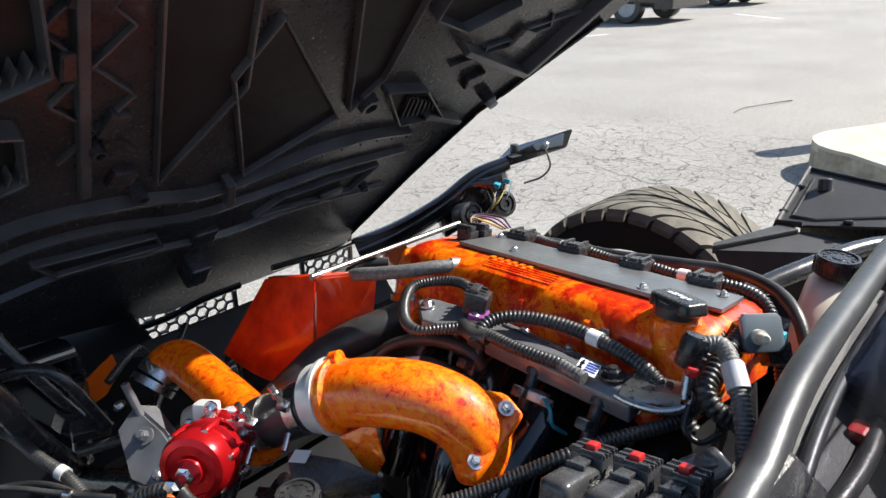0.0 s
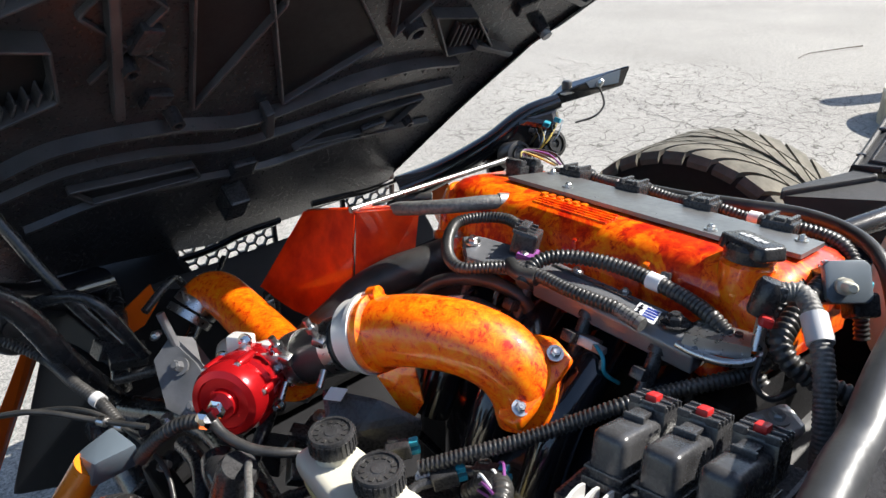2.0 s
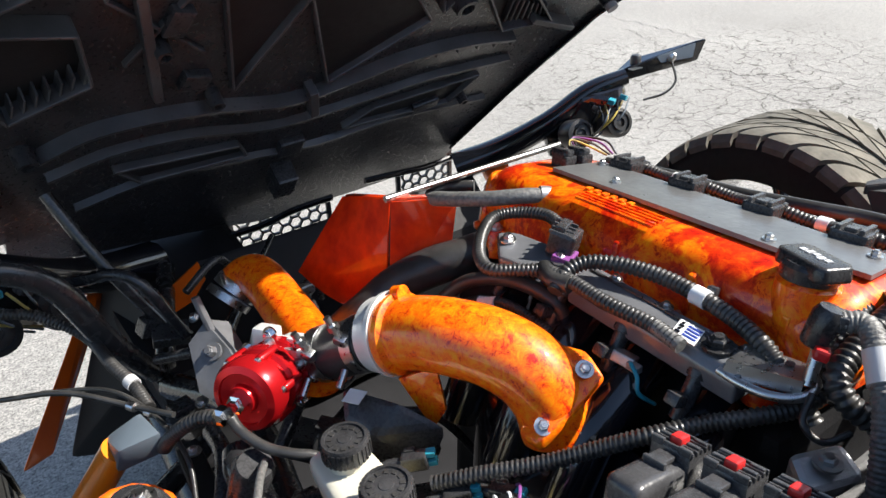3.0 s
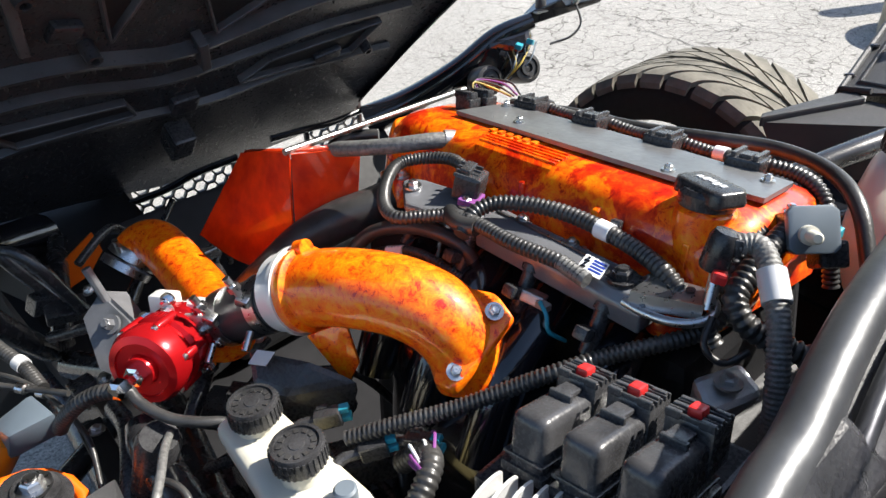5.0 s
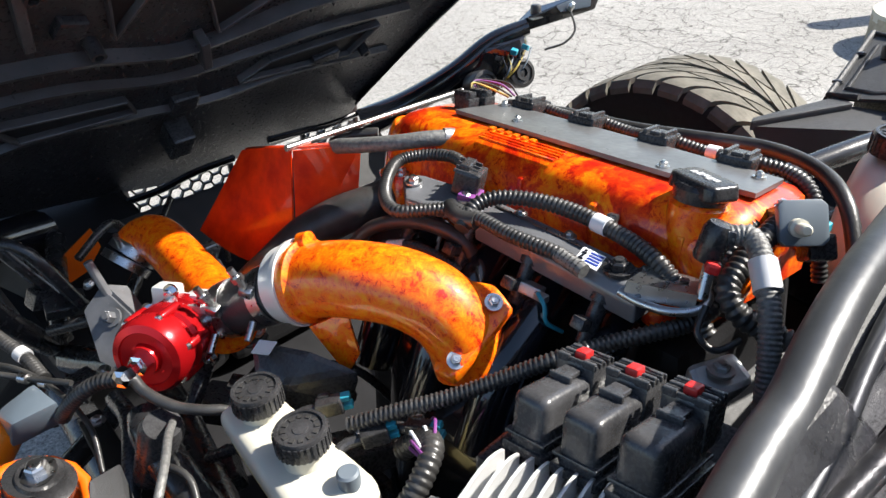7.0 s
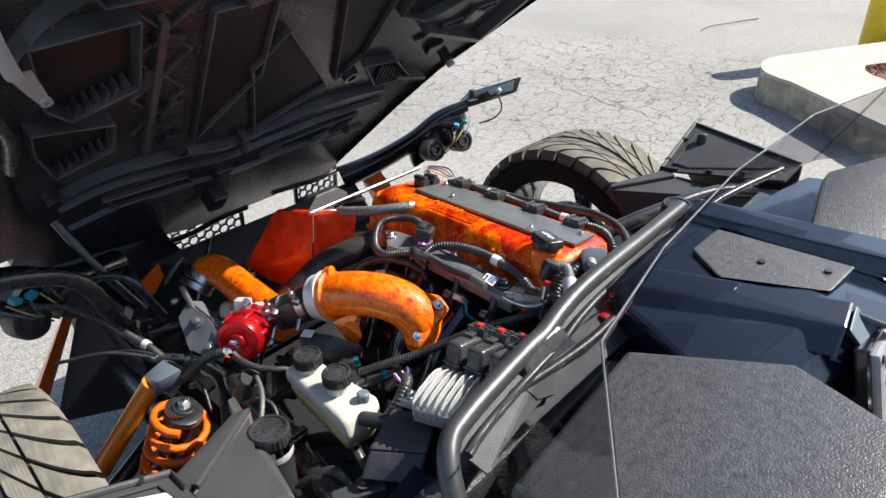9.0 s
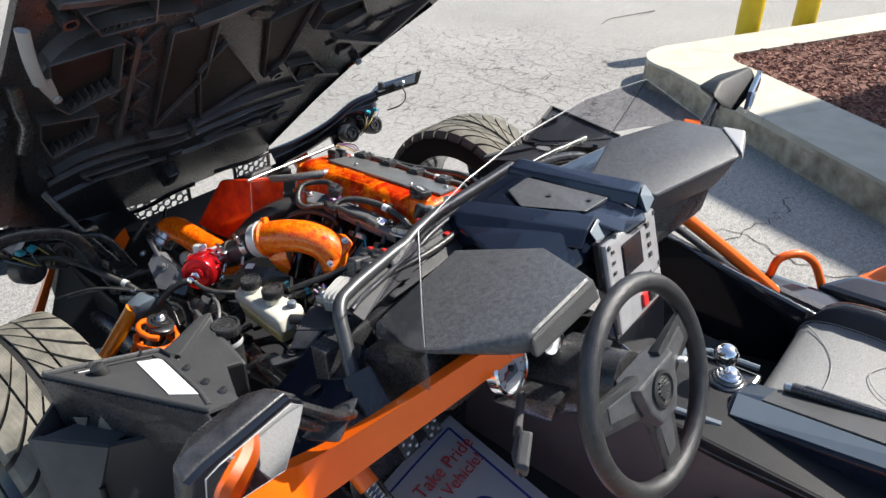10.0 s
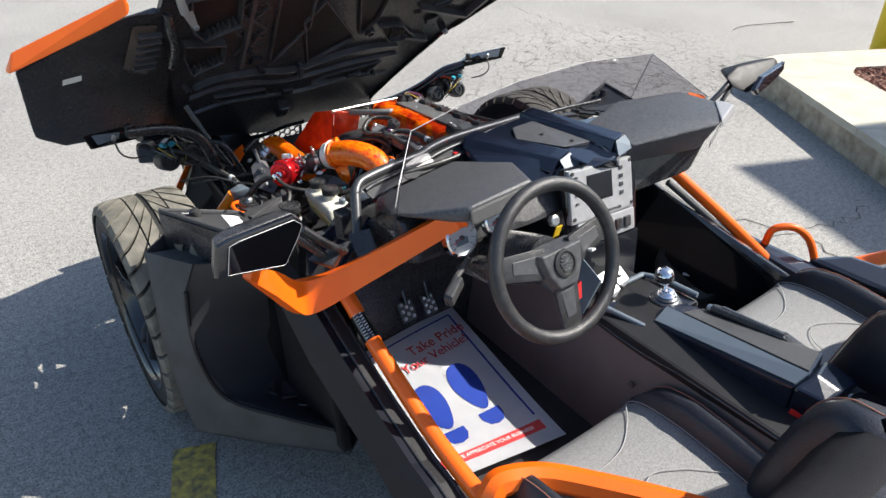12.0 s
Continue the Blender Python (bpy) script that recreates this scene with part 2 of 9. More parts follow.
WHITEINK = surface("white_ink", (0.75, 0.75, 0.75), (0.8, 0.8, 0.8), 0.5)
CONCRETE = surface("painted_kerb_concrete", (0.40, 0.37, 0.295), (0.51, 0.48, 0.39), 0.8, scale=5, grain=0.4, grain_scale=120)
KERBSIDE = surface("stained_kerb_concrete", (0.20, 0.165, 0.115), (0.50, 0.43, 0.32), 0.85, scale=11, grain=0.8, grain_scale=120)
YELLOW = surface("yellow_paint", (0.70, 0.46, 0.01), (0.80, 0.55, 0.015), 0.45)
OLDYELLOW = surface("worn_yellow_line", (0.12, 0.11, 0.08), (0.62, 0.46, 0.08), 0.8, scale=38)
LINEWHITE = surface("worn_white_line", (0.45, 0.45, 0.44), (0.62, 0.62, 0.6), 0.8, scale=20)
BARK = surface("bark_mulch", (0.055, 0.026, 0.018), (0.24, 0.105, 0.070), 0.9, scale=60)
TWIG = surface("twig_bark", (0.06, 0.05, 0.04), (0.12, 0.10, 0.08), 0.9)
CARPAINT = surface("dark_car_paint", (0.03, 0.025, 0.025), (0.05, 0.045, 0.042), 0.25, coat=0.5)
STUCCO = surface("plain_stucco", (0.45, 0.43, 0.40), (0.55, 0.53, 0.50), 0.9, scale=3, grain=0.5, grain_scale=90)
WINDSHIELD = glass_mat("smoked_acrylic", (0.70, 0.70, 0.73))
CLEARGLASS = glass_mat("lens_glass", (0.85, 0.87, 0.88))
MIRROR = surface("mirror_glass", (0.80, 0.82, 0.84), (0.82, 0.84, 0.86), 0.02, metal=1.0, rough_var=0.01)


# ---- mesh helpers ----
VIEWFIT = [Matrix()]     # moves, stretches and shears a section so that it fits the camera's views


def part(name, bm, material, parent=None, label="", smooth=None):
    """Links a bmesh as one object under a thing or a part."""
    me = bpy.data.meshes.new(name)
    if parent:
        bmesh.ops.transform(bm, matrix=VIEWFIT[0], verts=bm.verts)
    bmesh.ops.recalc_face_normals(bm, faces=bm.faces)
    bm.to_mesh(me)
    bm.free()
    me.materials.append(material)
    if smooth:
        for p in me.polygons:
            p.use_smooth = True
        if smooth < 180:
            me.set_sharp_from_angle(angle=radians(smooth))
    ob = new(name, me)
    if parent:
        ob.parent = parent
    if label:
        tagged(ob, label=label)
    return ob


def thing(name, label, category, base=(0, 0, 0), group="", kind=""):
    ob = new(name)
    ob.empty_display_size = 0.1
    return tagged(ob, label, category, group, kind)


def bevelled(bm, w, seg=2):
    if w:
        es = [e for e in bm.edges if len(e.link_faces) == 2 and e.calc_face_angle(0) > 0.35]
        bmesh.ops.bevel(bm, geom=es, offset=w, segments=seg, affect="EDGES", profile=0.6, clamp_overlap=True)
    return bm


def box(size, m=None, bevel=0.003):
    bm = bmesh.new()
    bmesh.ops.create_cube(bm, size=1, matrix=Matrix.Diagonal((*size, 1)))
    bevelled(bm, bevel)
    if m is not None:
        bmesh.ops.transform(bm, matrix=m, verts=bm.verts)
    return bm


def hull(pts, bevel=0.006, seg=2):
    bm = bmesh.new()
    for p in pts:
        bm.verts.new(p)
    out = bmesh.ops.convex_hull(bm, input=bm.verts)
    bmesh.ops.delete(bm, geom=[g for g in out["geom_interior"] if isinstance(g, bmesh.types.BMVert)], context="VERTS")
    bmesh.ops.dissolve_limit(bm, angle_limit=radians(2), verts=bm.verts, edges=bm.edges)
    return bevelled(bm, bevel, seg)


def plate(pts, thick, bevel=0.002):
    """A flat polygon given by its outline, made thick against its normal."""
    bm = bmesh.new()
    pts = [Vector(p) for p in pts]
    n = Vector()
    for a, b in zip(pts, pts[1:] + pts[:1]):
        n += a.cross(b)
    n.normalize()
    top = [bm.verts.new(p) for p in pts]
    low = [bm.verts.new(p - n * thick) for p in pts]
    bm.faces.new(top)
    bm.faces.new(low[::-1])
    for i in range(len(pts)):
        j = (i + 1) % len(pts)
        bm.faces.new((top[i], low[i], low[j], top[j]))
    return bevelled(bm, bevel)


def smooth_line(pts, per=8):
    """Points along a Catmull-Rom curve through pts."""
    p = [Vector(q) for q in pts]
    if len(p) < 3:
        return [p[0].lerp(p[-1], i / per) for i in range(per + 1)]
    p = [2 * p[0] - p[1]] + p + [2 * p[-1] - p[-2]]
    out = []
    for i in range(1, len(p) - 2):
        for k in range(per):
            s = k / per
            out.append(0.5 * (2 * p[i] + (p[i + 1] - p[i - 1]) * s + (2 * p[i - 1] - 5 * p[i] + 4 * p[i + 1] - p[i + 2]) * s * s + (3 * p[i] - p[i - 1] - 3 * p[i + 1] + p[i + 2]) * s ** 3))
    return out + [p[-2]]


def tube(pts, r, per=8, seg=12, smooth=True, rib=0.0, pitch=0.006, flat=1.0, ends=None):
    """A tube along pts; rib: depth of corrugations. ends: radius at the end, for tapers."""
    line = smooth_line(pts, per) if smooth else [Vector(q) for q in pts]
    if rib:
        length = sum((b - a).length for a, b in zip(line, line[1:]))
        n = max(4, int(length / pitch) * 4)
        acc, cum = [0.0], 0.0
        for a, b in zip(line, line[1:]):
            cum += (b - a).length
            acc.append(cum)
        fine, j = [], 0
        for i in range(n + 1):
            s = cum * i / n
            while j < len(acc) - 2 and acc[j + 1] < s:
                j += 1
            f = (s - acc[j]) / max(1e-6, acc[j + 1] - acc[j])
            fine.append(line[j].lerp(line[j + 1], f))
        line = fine
    bm = bmesh.new()
    rings, up = [], None
    for i, c in enumerate(line):
        d = (line[min(i + 1, len(line) - 1)] - line[max(i - 1, 0)]).normalized()
        if up is None:
            up = d.orthogonal().normalized()
        up = (up - d * up.dot(d)).normalized()
        side = d.cross(up)
        rr = r if ends is None else r + (ends - r) * i / (len(line) - 1)
        if rib:
            rr -= rib * (0, 1, 1, 0)[i % 4]
        rings.append([bm.verts.new(c + (up * math.cos(2 * math.pi * k / seg) * flat + side * math.sin(2 * math.pi * k / seg)) * rr) for k in range(seg)])
    for a, b in zip(rings, rings[1:]):
        for k in range(seg):
            bm.faces.new((a[k], a[(k + 1) % seg], b[(k + 1) % seg], b[k]))
    bm.faces.new(rings[0][::-1])
    bm.faces.new(rings[-1])
    return bm


def lathe(profile, m=None, seg=32, ring=False):
    """Turns (radius, height) pairs round z; closed by caps, or joined end to start as a ring."""
    if ring:
        profile = profile + profile[:1]
    bm = bmesh.new()
    rings = [[bm.verts.new((r * math.cos(2 * math.pi * k / seg), r * math.sin(2 * math.pi * k / seg), z)) for k in range(seg)] for r, z in profile]
    for a, b in zip(rings, rings[1:]):
        for k in range(seg):
            bm.faces.new((a[k], a[(k + 1) % seg], b[(k + 1) % seg], b[k]))
    if ring:
        bmesh.ops.remove_doubles(bm, verts=bm.verts, dist=1e-6)
    else:
        bm.faces.new(rings[0][::-1])
        bm.faces.new(rings[-1])
    if m is not None:
        bmesh.ops.transform(bm, matrix=m, verts=bm.verts)
    return bm


def ribbon(a, b, thick, bevel=0.0):
    """A thick panel between two edge lines of equally many points."""
    bm = bmesh.new()
    a, b = [Vector(p) for p in a], [Vector(p) for p in b]
    n = Vector()
    for i in range(len(a) - 1):
        n += (a[i + 1] - a[i]).cross(b[i] - a[i])
    rows = []
    for i in range(len(a)):
        j0, j1 = max(0, i - 1), min(len(a) - 1, i + 1)
        k = ((a[j1] + b[j1]) - (a[j0] + b[j0])).cross(b[i] - a[i]).normalized()
        rows.append([bm.verts.new(q) for q in (a[i], b[i], b[i] - k * thick, a[i] - k * thick)])
    for r, s in zip(rows, rows[1:]):
        for k in range(4):
            bm.faces.new((r[k], r[(k + 1) % 4], s[(k + 1) % 4], s[k]))
    bm.faces.new(rows[0][::-1])
    bm.faces.new(rows[-1])
    return bevelled(bm, bevel)


def joined(*bms):
    out = bms[0]
    for b in bms[1:]:
        me = bpy.data.meshes.new("tmp")
        b.to_mesh(me)
        b.free()
        out.from_mesh(me)
        bpy.data.meshes.remove(me)
    return out


def axis_pose(p, d, spin=0.0):
    """A pose at p whose z points along d."""
    return Matrix.Translation(p) @ Vector(d).to_track_quat("Z", "Y").to_matrix().to_4x4() @ pose(0, 0, 0, 0, 0, spin)


def hexbolt(p, d, r=0.006, h=0.006, washer=True):
    bm = lathe([(r * 1.6, 0), (r * 1.6, h * 0.3)], axis_pose(p, d), 20) if washer else lathe([(r, 0), (r, 0.001)], axis_pose(p, d), 6)
    return joined(bm, lathe([(r, h * 0.3), (r, h * 0.85), (r * 0.8, h)], axis_pose(p, d), 6), lathe([(r * 0.55, h), (r * 0.5, h * 1.2)], axis_pose(p, d), 12))


def written(text, size, m, material, parent=None, name="lettering", label=""):
    cu = bpy.data.curves.new(name, "FONT")
    cu.body, cu.size, cu.extrude, cu.align_x = text, size, 0.0004, "CENTER"
    ob = new(name, cu)
    bpy.context.view_layer.update()
    me = bpy.data.meshes.new_from_object(ob.evaluated_get(bpy.context.evaluated_depsgraph_get()))
    bpy.data.objects.remove(ob)
    me.transform(m)
    me.materials.clear()
    me.materials.append(material)
    ob = new(name, me)
    ob.parent = parent
    return tagged(ob, label=label) if label else ob


# ---- ground and surroundings ----
def ground():
    bm = bmesh.new()
    s, n = 120.0, 24
    grid = [[bm.verts.new((s * (2 * i / n - 1), s * (2 * j / n - 1), 0)) for i in range(n + 1)] for j in range(n + 1)]
    for j in range(n):
        for i in range(n):
            bm.faces.new((grid[j][i], grid[j][i + 1], grid[j + 1][i + 1], grid[j + 1][i]))
    return tagged(part("ground", bm, ASPHALT), "sun-bleached cracked grey asphalt parking lot", "asphalt", kind="structure")


ground()


def ground_strip(name, pts, width, material, label, category, seed=1, jitter=0.0):
    """A flat ragged strip lying on the ground along pts."""
    rnd = random.Random(seed)
    line = smooth_line([(x, y, 0.003) for x, y in pts], 10)
    bm, rows = bmesh.new(), []
    for i, c in enumerate(line):
        d = (line[min(i + 1, len(line) - 1)] - line[max(i - 1, 0)]).normalized()
        s = Vector((-d.y, d.x, 0))
        c = c + s * rnd.uniform(-jitter, jitter)
        w = width * rnd.uniform(0.5, 1.2) * 0.5 if jitter else width * 0.5
        rows.append([bm.verts.new(c + s * w), bm.verts.new(c - s * w)])
    for a, b in zip(rows, rows[1:]):
        bm.faces.new((a[0], a[1], b[1], b[0]))
    return tagged(part(name, bm, material), label, category, kind="structure")


CRACKMAT = surface("open_crack", (0.035, 0.033, 0.030), (0.06, 0.056, 0.05), 0.95)
for k, pts in enumerate([
    [(3.97, 3.77), (3.88, 3.07), (3.77, 2.48), (3.72, 2.19), (3.79, 1.94), (3.95, 1.76), (4.04, 1.55), (4.04, 1.34), (3.96, 1.12), (3.70, 0.99)],
    [(4.04, 1.34), (4.21, 1.26), (4.42, 1.15), (4.63, 1.03)],
    [(3.63, 1.76), (3.60, 1.48), (3.61, 1.29), (3.64, 1.11), (3.70, 0.99), (3.70, 0.82)],
    [(2.99, 1.69), (3.16, 1.43), (3.35, 1.23), (3.43, 1.01), (3.45, 0.91), (3.39, 0.76)],
    [(3.70, 3.20), (3.51, 2.73), (3.34, 2.50), (3.29, 2.23), (3.18, 1.91), (2.99, 1.69), (2.90, 0.99)],
    [(3.17, 2.49), (3.17, 2.13), (3.22, 1.74), (3.32, 1.41), (3.48, 1.18)],
    [(3.79, 1.94), (3.63, 1.76), (3.40, 1.62), (3.22, 1.74)],
    [(1.5, -0.2), (1.9, -0.6), (1.85, -1.1), (2.2, -1.4)],
    [(1.7, -0.6), (2.2, -0.75), (2.5, -0.7)],
]):
    ground_strip("crack", pts, 0.0055, CRACKMAT, "dark open crack in the grey asphalt", "crack", 10 + k, 0.035)
ground_strip("painted_line", [(-0.875, -0.30), (-0.945, -0.49), (-1.32, -1.6)], 0.125, OLDYELLOW, "worn yellow painted parking line", "parking line")
ground_strip("painted_line", [(9.3, 6.9), (10.4, 6.6)], 0.10, LINEWHITE, "worn white painted parking line", "parking line")
ground_strip("painted_line", [(15.3, 6.6), (14.2, 5.1)], 0.10, LINEWHITE, "worn white painted parking line", "parking line")


def island():
    nose = [(3.88 + 0.37 * math.cos(a), 0.38 + 0.36 * math.sin(a)) for a in [radians(k) for k in (172, 155, 138, 120, 102, 84, 66)]]
    start = (1.35, -2.82)
    outer = [start] + nose + [(9.5, -1.85), (9.5, -6.0), (1.0, -6.0)]
    inner = [(2.02, -2.72), (3.90, 0.02), (3.96, 0.12), (4.04, 0.19), (4.16, 0.22), (9.3, -2.25), (9.3, -5.6), (1.9, -5.6)]
    root = thing("kerb_island", "pale painted concrete kerb round a mulch bed", "kerb", kind="structure")
    H = 0.19
    bm = bmesh.new()
    o0 = [bm.verts.new((x, y, -0.02)) for x, y in outer]
    o1 = [bm.verts.new((x + 0.0, y, H - 0.02)) for x, y in outer]
    for i in range(len(outer)):
        j = (i + 1) % len(outer)
        bm.faces.new((o0[i], o0[j], o1[j], o1[i]))
    bmesh.ops.subdivide_edges(bm, edges=bm.edges, cuts=6, use_grid_fill=True)
    for v in bm.verts:
        nz = noise.noise(v.co * 9) * 0.006
        v.co.x += nz
        v.co.y += nz
    part("kerb_face", bm, KERBSIDE, root, "rough stained grey concrete kerb face", smooth=60)
    # top slabs with joints between them
    def along(poly, s):
        seg = [(Vector(a), Vector(b)) for a, b in zip(poly, poly[1:])]
        tot = sum((b - a).length for a, b in seg)
        s = min(max(s, 0), 1) * tot
        for a, b in seg:
            if s <= (b - a).length:
                return a + (b - a).normalized() * s
            s -= (b - a).length
        return Vector(poly[-1])
    runs = [([start, nose[0]], [(2.02, -2.72), (3.90, 0.02)], 4),
            (nose, [(3.90, 0.02), (3.96, 0.12), (4.04, 0.19), (4.16, 0.22)], 1),
            ([nose[-1], (9.5, -1.85)], [(4.16, 0.22), (9.3, -2.25)], 5)]
    for out, inn, n in runs:
        for i in range(n):
            a0, a1 = (i + 0.002) / n, (i + 0.998) / n
            k = 9
            A = [along(out, a0 + (a1 - a0) * q / k) for q in range(k + 1)]
            B = [along(inn, a0 + (a1 - a0) * q / k) for q in range(k + 1)]
            bm = ribbon([(p.x, p.y, H) for p in B], [(p.x, p.y, H) for p in A], 0.045, 0.007)
            part("kerb_slab", bm, CONCRETE, root, smooth=40)
    return root, inner


ISLAND, INNER = island()


def mulch():
    rnd = random.Random(5)
    root = tagged(part("mulch_bed", plate([(x, y, 0.165) for x, y in INNER[::-1]], 0.15, 0), BARK), "reddish-brown bark mulch filling the kerb island", "mulch", kind="stuff")
    verts, faces = [], []
    for i in range(15000):
        if i < 12000:
            x, y = rnd.uniform(2.6, 6.5), rnd.uniform(-2.6, 0.22)
        else:
            x, y = rnd.uniform(2.4, 9.3), rnd.uniform(-5.5, 0.2)
        left = 2.02 + (y + 2.72) * (1.88 / 2.74)
        back = 0.22 - (x - 4.16) * (2.47 / 5.14)
        if x < left + 0.01 or y > back - 0.01 or (y > 0.02 and x < 3.90 + (y - 0.02) * 0.9):
            continue
        L, w, h = rnd.uniform(0.02, 0.06), rnd.uniform(0.006, 0.014), rnd.uniform(0.004, 0.010)
        m = Matrix.Translation((x, y, 0.172 + rnd.uniform(0, 0.022))) @ Euler((rnd.uniform(-0.5, 0.5), rnd.uniform(-0.5, 0.5), rnd.uniform(0, 6.3))).to_matrix().to_4x4()
        k = len(verts)
        verts += [m @ Vector(c) for c in ((-L / 2, -w / 2, 0), (L / 2, -w / 3, 0), (L / 2, w / 2, 0), (-L / 2, w / 3, 0), (-L / 3, 0, h), (L / 3, 0, h))]
        faces += [(k, k + 1, k + 5, k + 4), (k + 1, k + 2, k + 5), (k + 2, k + 3, k + 4, k + 5), (k + 3, k, k + 4)]
    me = bpy.data.meshes.new("mulch")
    me.from_pydata(verts, [], faces)
    m, t, b = nodes("bark_chip")
    geo = t.nodes.new("ShaderNodeNewGeometry")
    t.links.new(ramp(t, geo.outputs["Random Per Island"], [(0.0, (0.05, 0.02, 0.015)), (0.35, (0.17, 0.065, 0.045)), (0.75, (0.30, 0.135, 0.095)), (1.0, (0.42, 0.24, 0.17))]), b.inputs["Base Color"])
    b.inputs["Roughness"].default_value = 0.9
    me.materials.append(m)
    ob = new("bark_chips", me)
    ob.parent = root
    tagged(ob, kind="stuff")


mulch()


def bollard(x, y):
    root = thing("bollard", "yellow painted steel bollard behind the kerb", "bollard", group="bollards behind the kerb")
    part("post", lathe([(0.095, 0), (0.095, 1.20), (0.085, 1.24), (0.05, 1.265), (0.005, 1.27)], Matrix.Translation((x, y, 0)), 36), YELLOW, root, smooth=40)
    part("base_ring", lathe([(0.12, 0), (0.12, 0.012), (0.098, 0.02)], Matrix.Translation((x, y, 0)), 36), CONCRETE, root, smooth=40)


bollard(5.10, 0.45)
bollard(5.70, 0.17)

twig = tagged(part("twig", joined(tube([(5.83, 1.62, 0.010), (5.62, 1.66, 0.02), (5.50, 1.72, 0.014), (5.30, 1.80, 0.010)], 0.006, 6, 6, ends=0.003),
                                  tube([(5.36, 1.78, 0.012), (5.20, 1.80, 0.012), (5.05, 1.78, 0.008)], 0.003, 4, 5)), TWIG), "thin dry twig lying on the asphalt", "twig")


def parked_car(ox, oy, turn, label):
    """A parked car seen from the front at a distance: body, bumper, windows, wheels."""
    root = thing("parked_car", label, "car", group="cars parked across the lot")
    m = Matrix.Translation((ox, oy, 0)) @ pose(0, 0, 0, 0, 0, turn)
    def put(name, bm, mat, parent=root, label="", smooth=None):
        bmesh.ops.transform(bm, matrix=m, verts=bm.verts)
        return part(name, bm, mat, parent, label, smooth)
    put("body", hull([(sx * w, y, z) for sx in (-1, 1) for w, y, z in ((0.80, -0.85, 0.32), (0.92, -0.6, 0.4), (0.92, 3.4, 0.4), (0.9, 3.6, 0.55), (0.9, 3.55, 1.0), (0.88, -0.5, 1.02), (0.80, -0.88, 0.75))], 0.06, 3), CARPAINT, smooth=40)
    put("cabin", hull([(sx * w, y, z) for sx in (-1, 1) for w, y, z in ((0.84, 0.35, 0.98), (0.84, 3.4, 0.98), (0.64, 1.1, 1.5), (0.64, 2.9, 1.5))], 0.05, 3), GLOSSBLACK, smooth=40)
    put("bumper", hull([(sx * w, y, z) for sx in (-1, 1) for w, y, z in ((0.78, -0.95, 0.28), (0.78, -0.95, 0.5), (0.9, -0.6, 0.28), (0.9, -0.6, 0.5))], 0.03), PLASTIC)
    for sx in (-0.7, 0.7):
        put("headlight", box((0.3, 0.08, 0.14), Matrix.Translation((sx * 0.9, -0.86, 0.68)), 0.02), CLEARGLASS)
    for sx in (-0.8, 0.8):
        for wy in (0.0, 2.7):
            w = put("wheel", lathe([(0.2, -0.11), (0.31, -0.11), (0.335, -0.08), (0.335, 0.08), (0.31, 0.11), (0.2, 0.11)], Matrix.Translation((sx, wy, 0.335)) @ pose(0, 0, 0, 0, 90, 0), 28, True), RUBBER, smooth=40)
            put("rim", lathe([(0.21, -0.05), (0.21, 0.112), (0.17, 0.09), (0.05, 0.10), (0.01, 0.10)], Matrix.Translation((sx, wy, 0.335)) @ pose(0, 0, 0, 0, 90 if sx > 0 else -90, 0), 20), SILVER, w, smooth=40)
    return root


parked_car(13.2, 7.5, 2, "dark car parked across the lot")
parked_car(18.6, 8.2, 2, "dark car parked further across the lot")


# Unseen block, added to cast the shade across the kerb and asphalt.
def shade_block():
    root = thing("building", "plain stucco block out of view, added to cast the shade at the kerb", "building", kind="structure")
    c, e, f = Vector((7.90, -2.94, 0)), Vector((0.93, -0.37, 0)), Vector((-0.37, -0.93, 0))
    pts = [c + f * 6, c + e * 9 + f * 6, c + e * 9, c]
    part("wall", plate([p + Vector((0, 0, 5.85)) for p in pts], 5.85, 0.02), STUCCO, root)
    part("roof", plate([p + Vector((0, 0, 6.0)) for p in (c - e * 0.05 + f * 6.05, c + e * 9.05 + f * 6.05, c + e * 9.05 - f * 0.05, c - e * 0.05 - f * 0.05)], 0.145, 0.02), KERBSIDE, root)


shade_block()

# ---- the three-wheeler ----
CAR = thing("three_wheeler", "black and orange open three-wheeled roadster with its hood raised", "roadster")


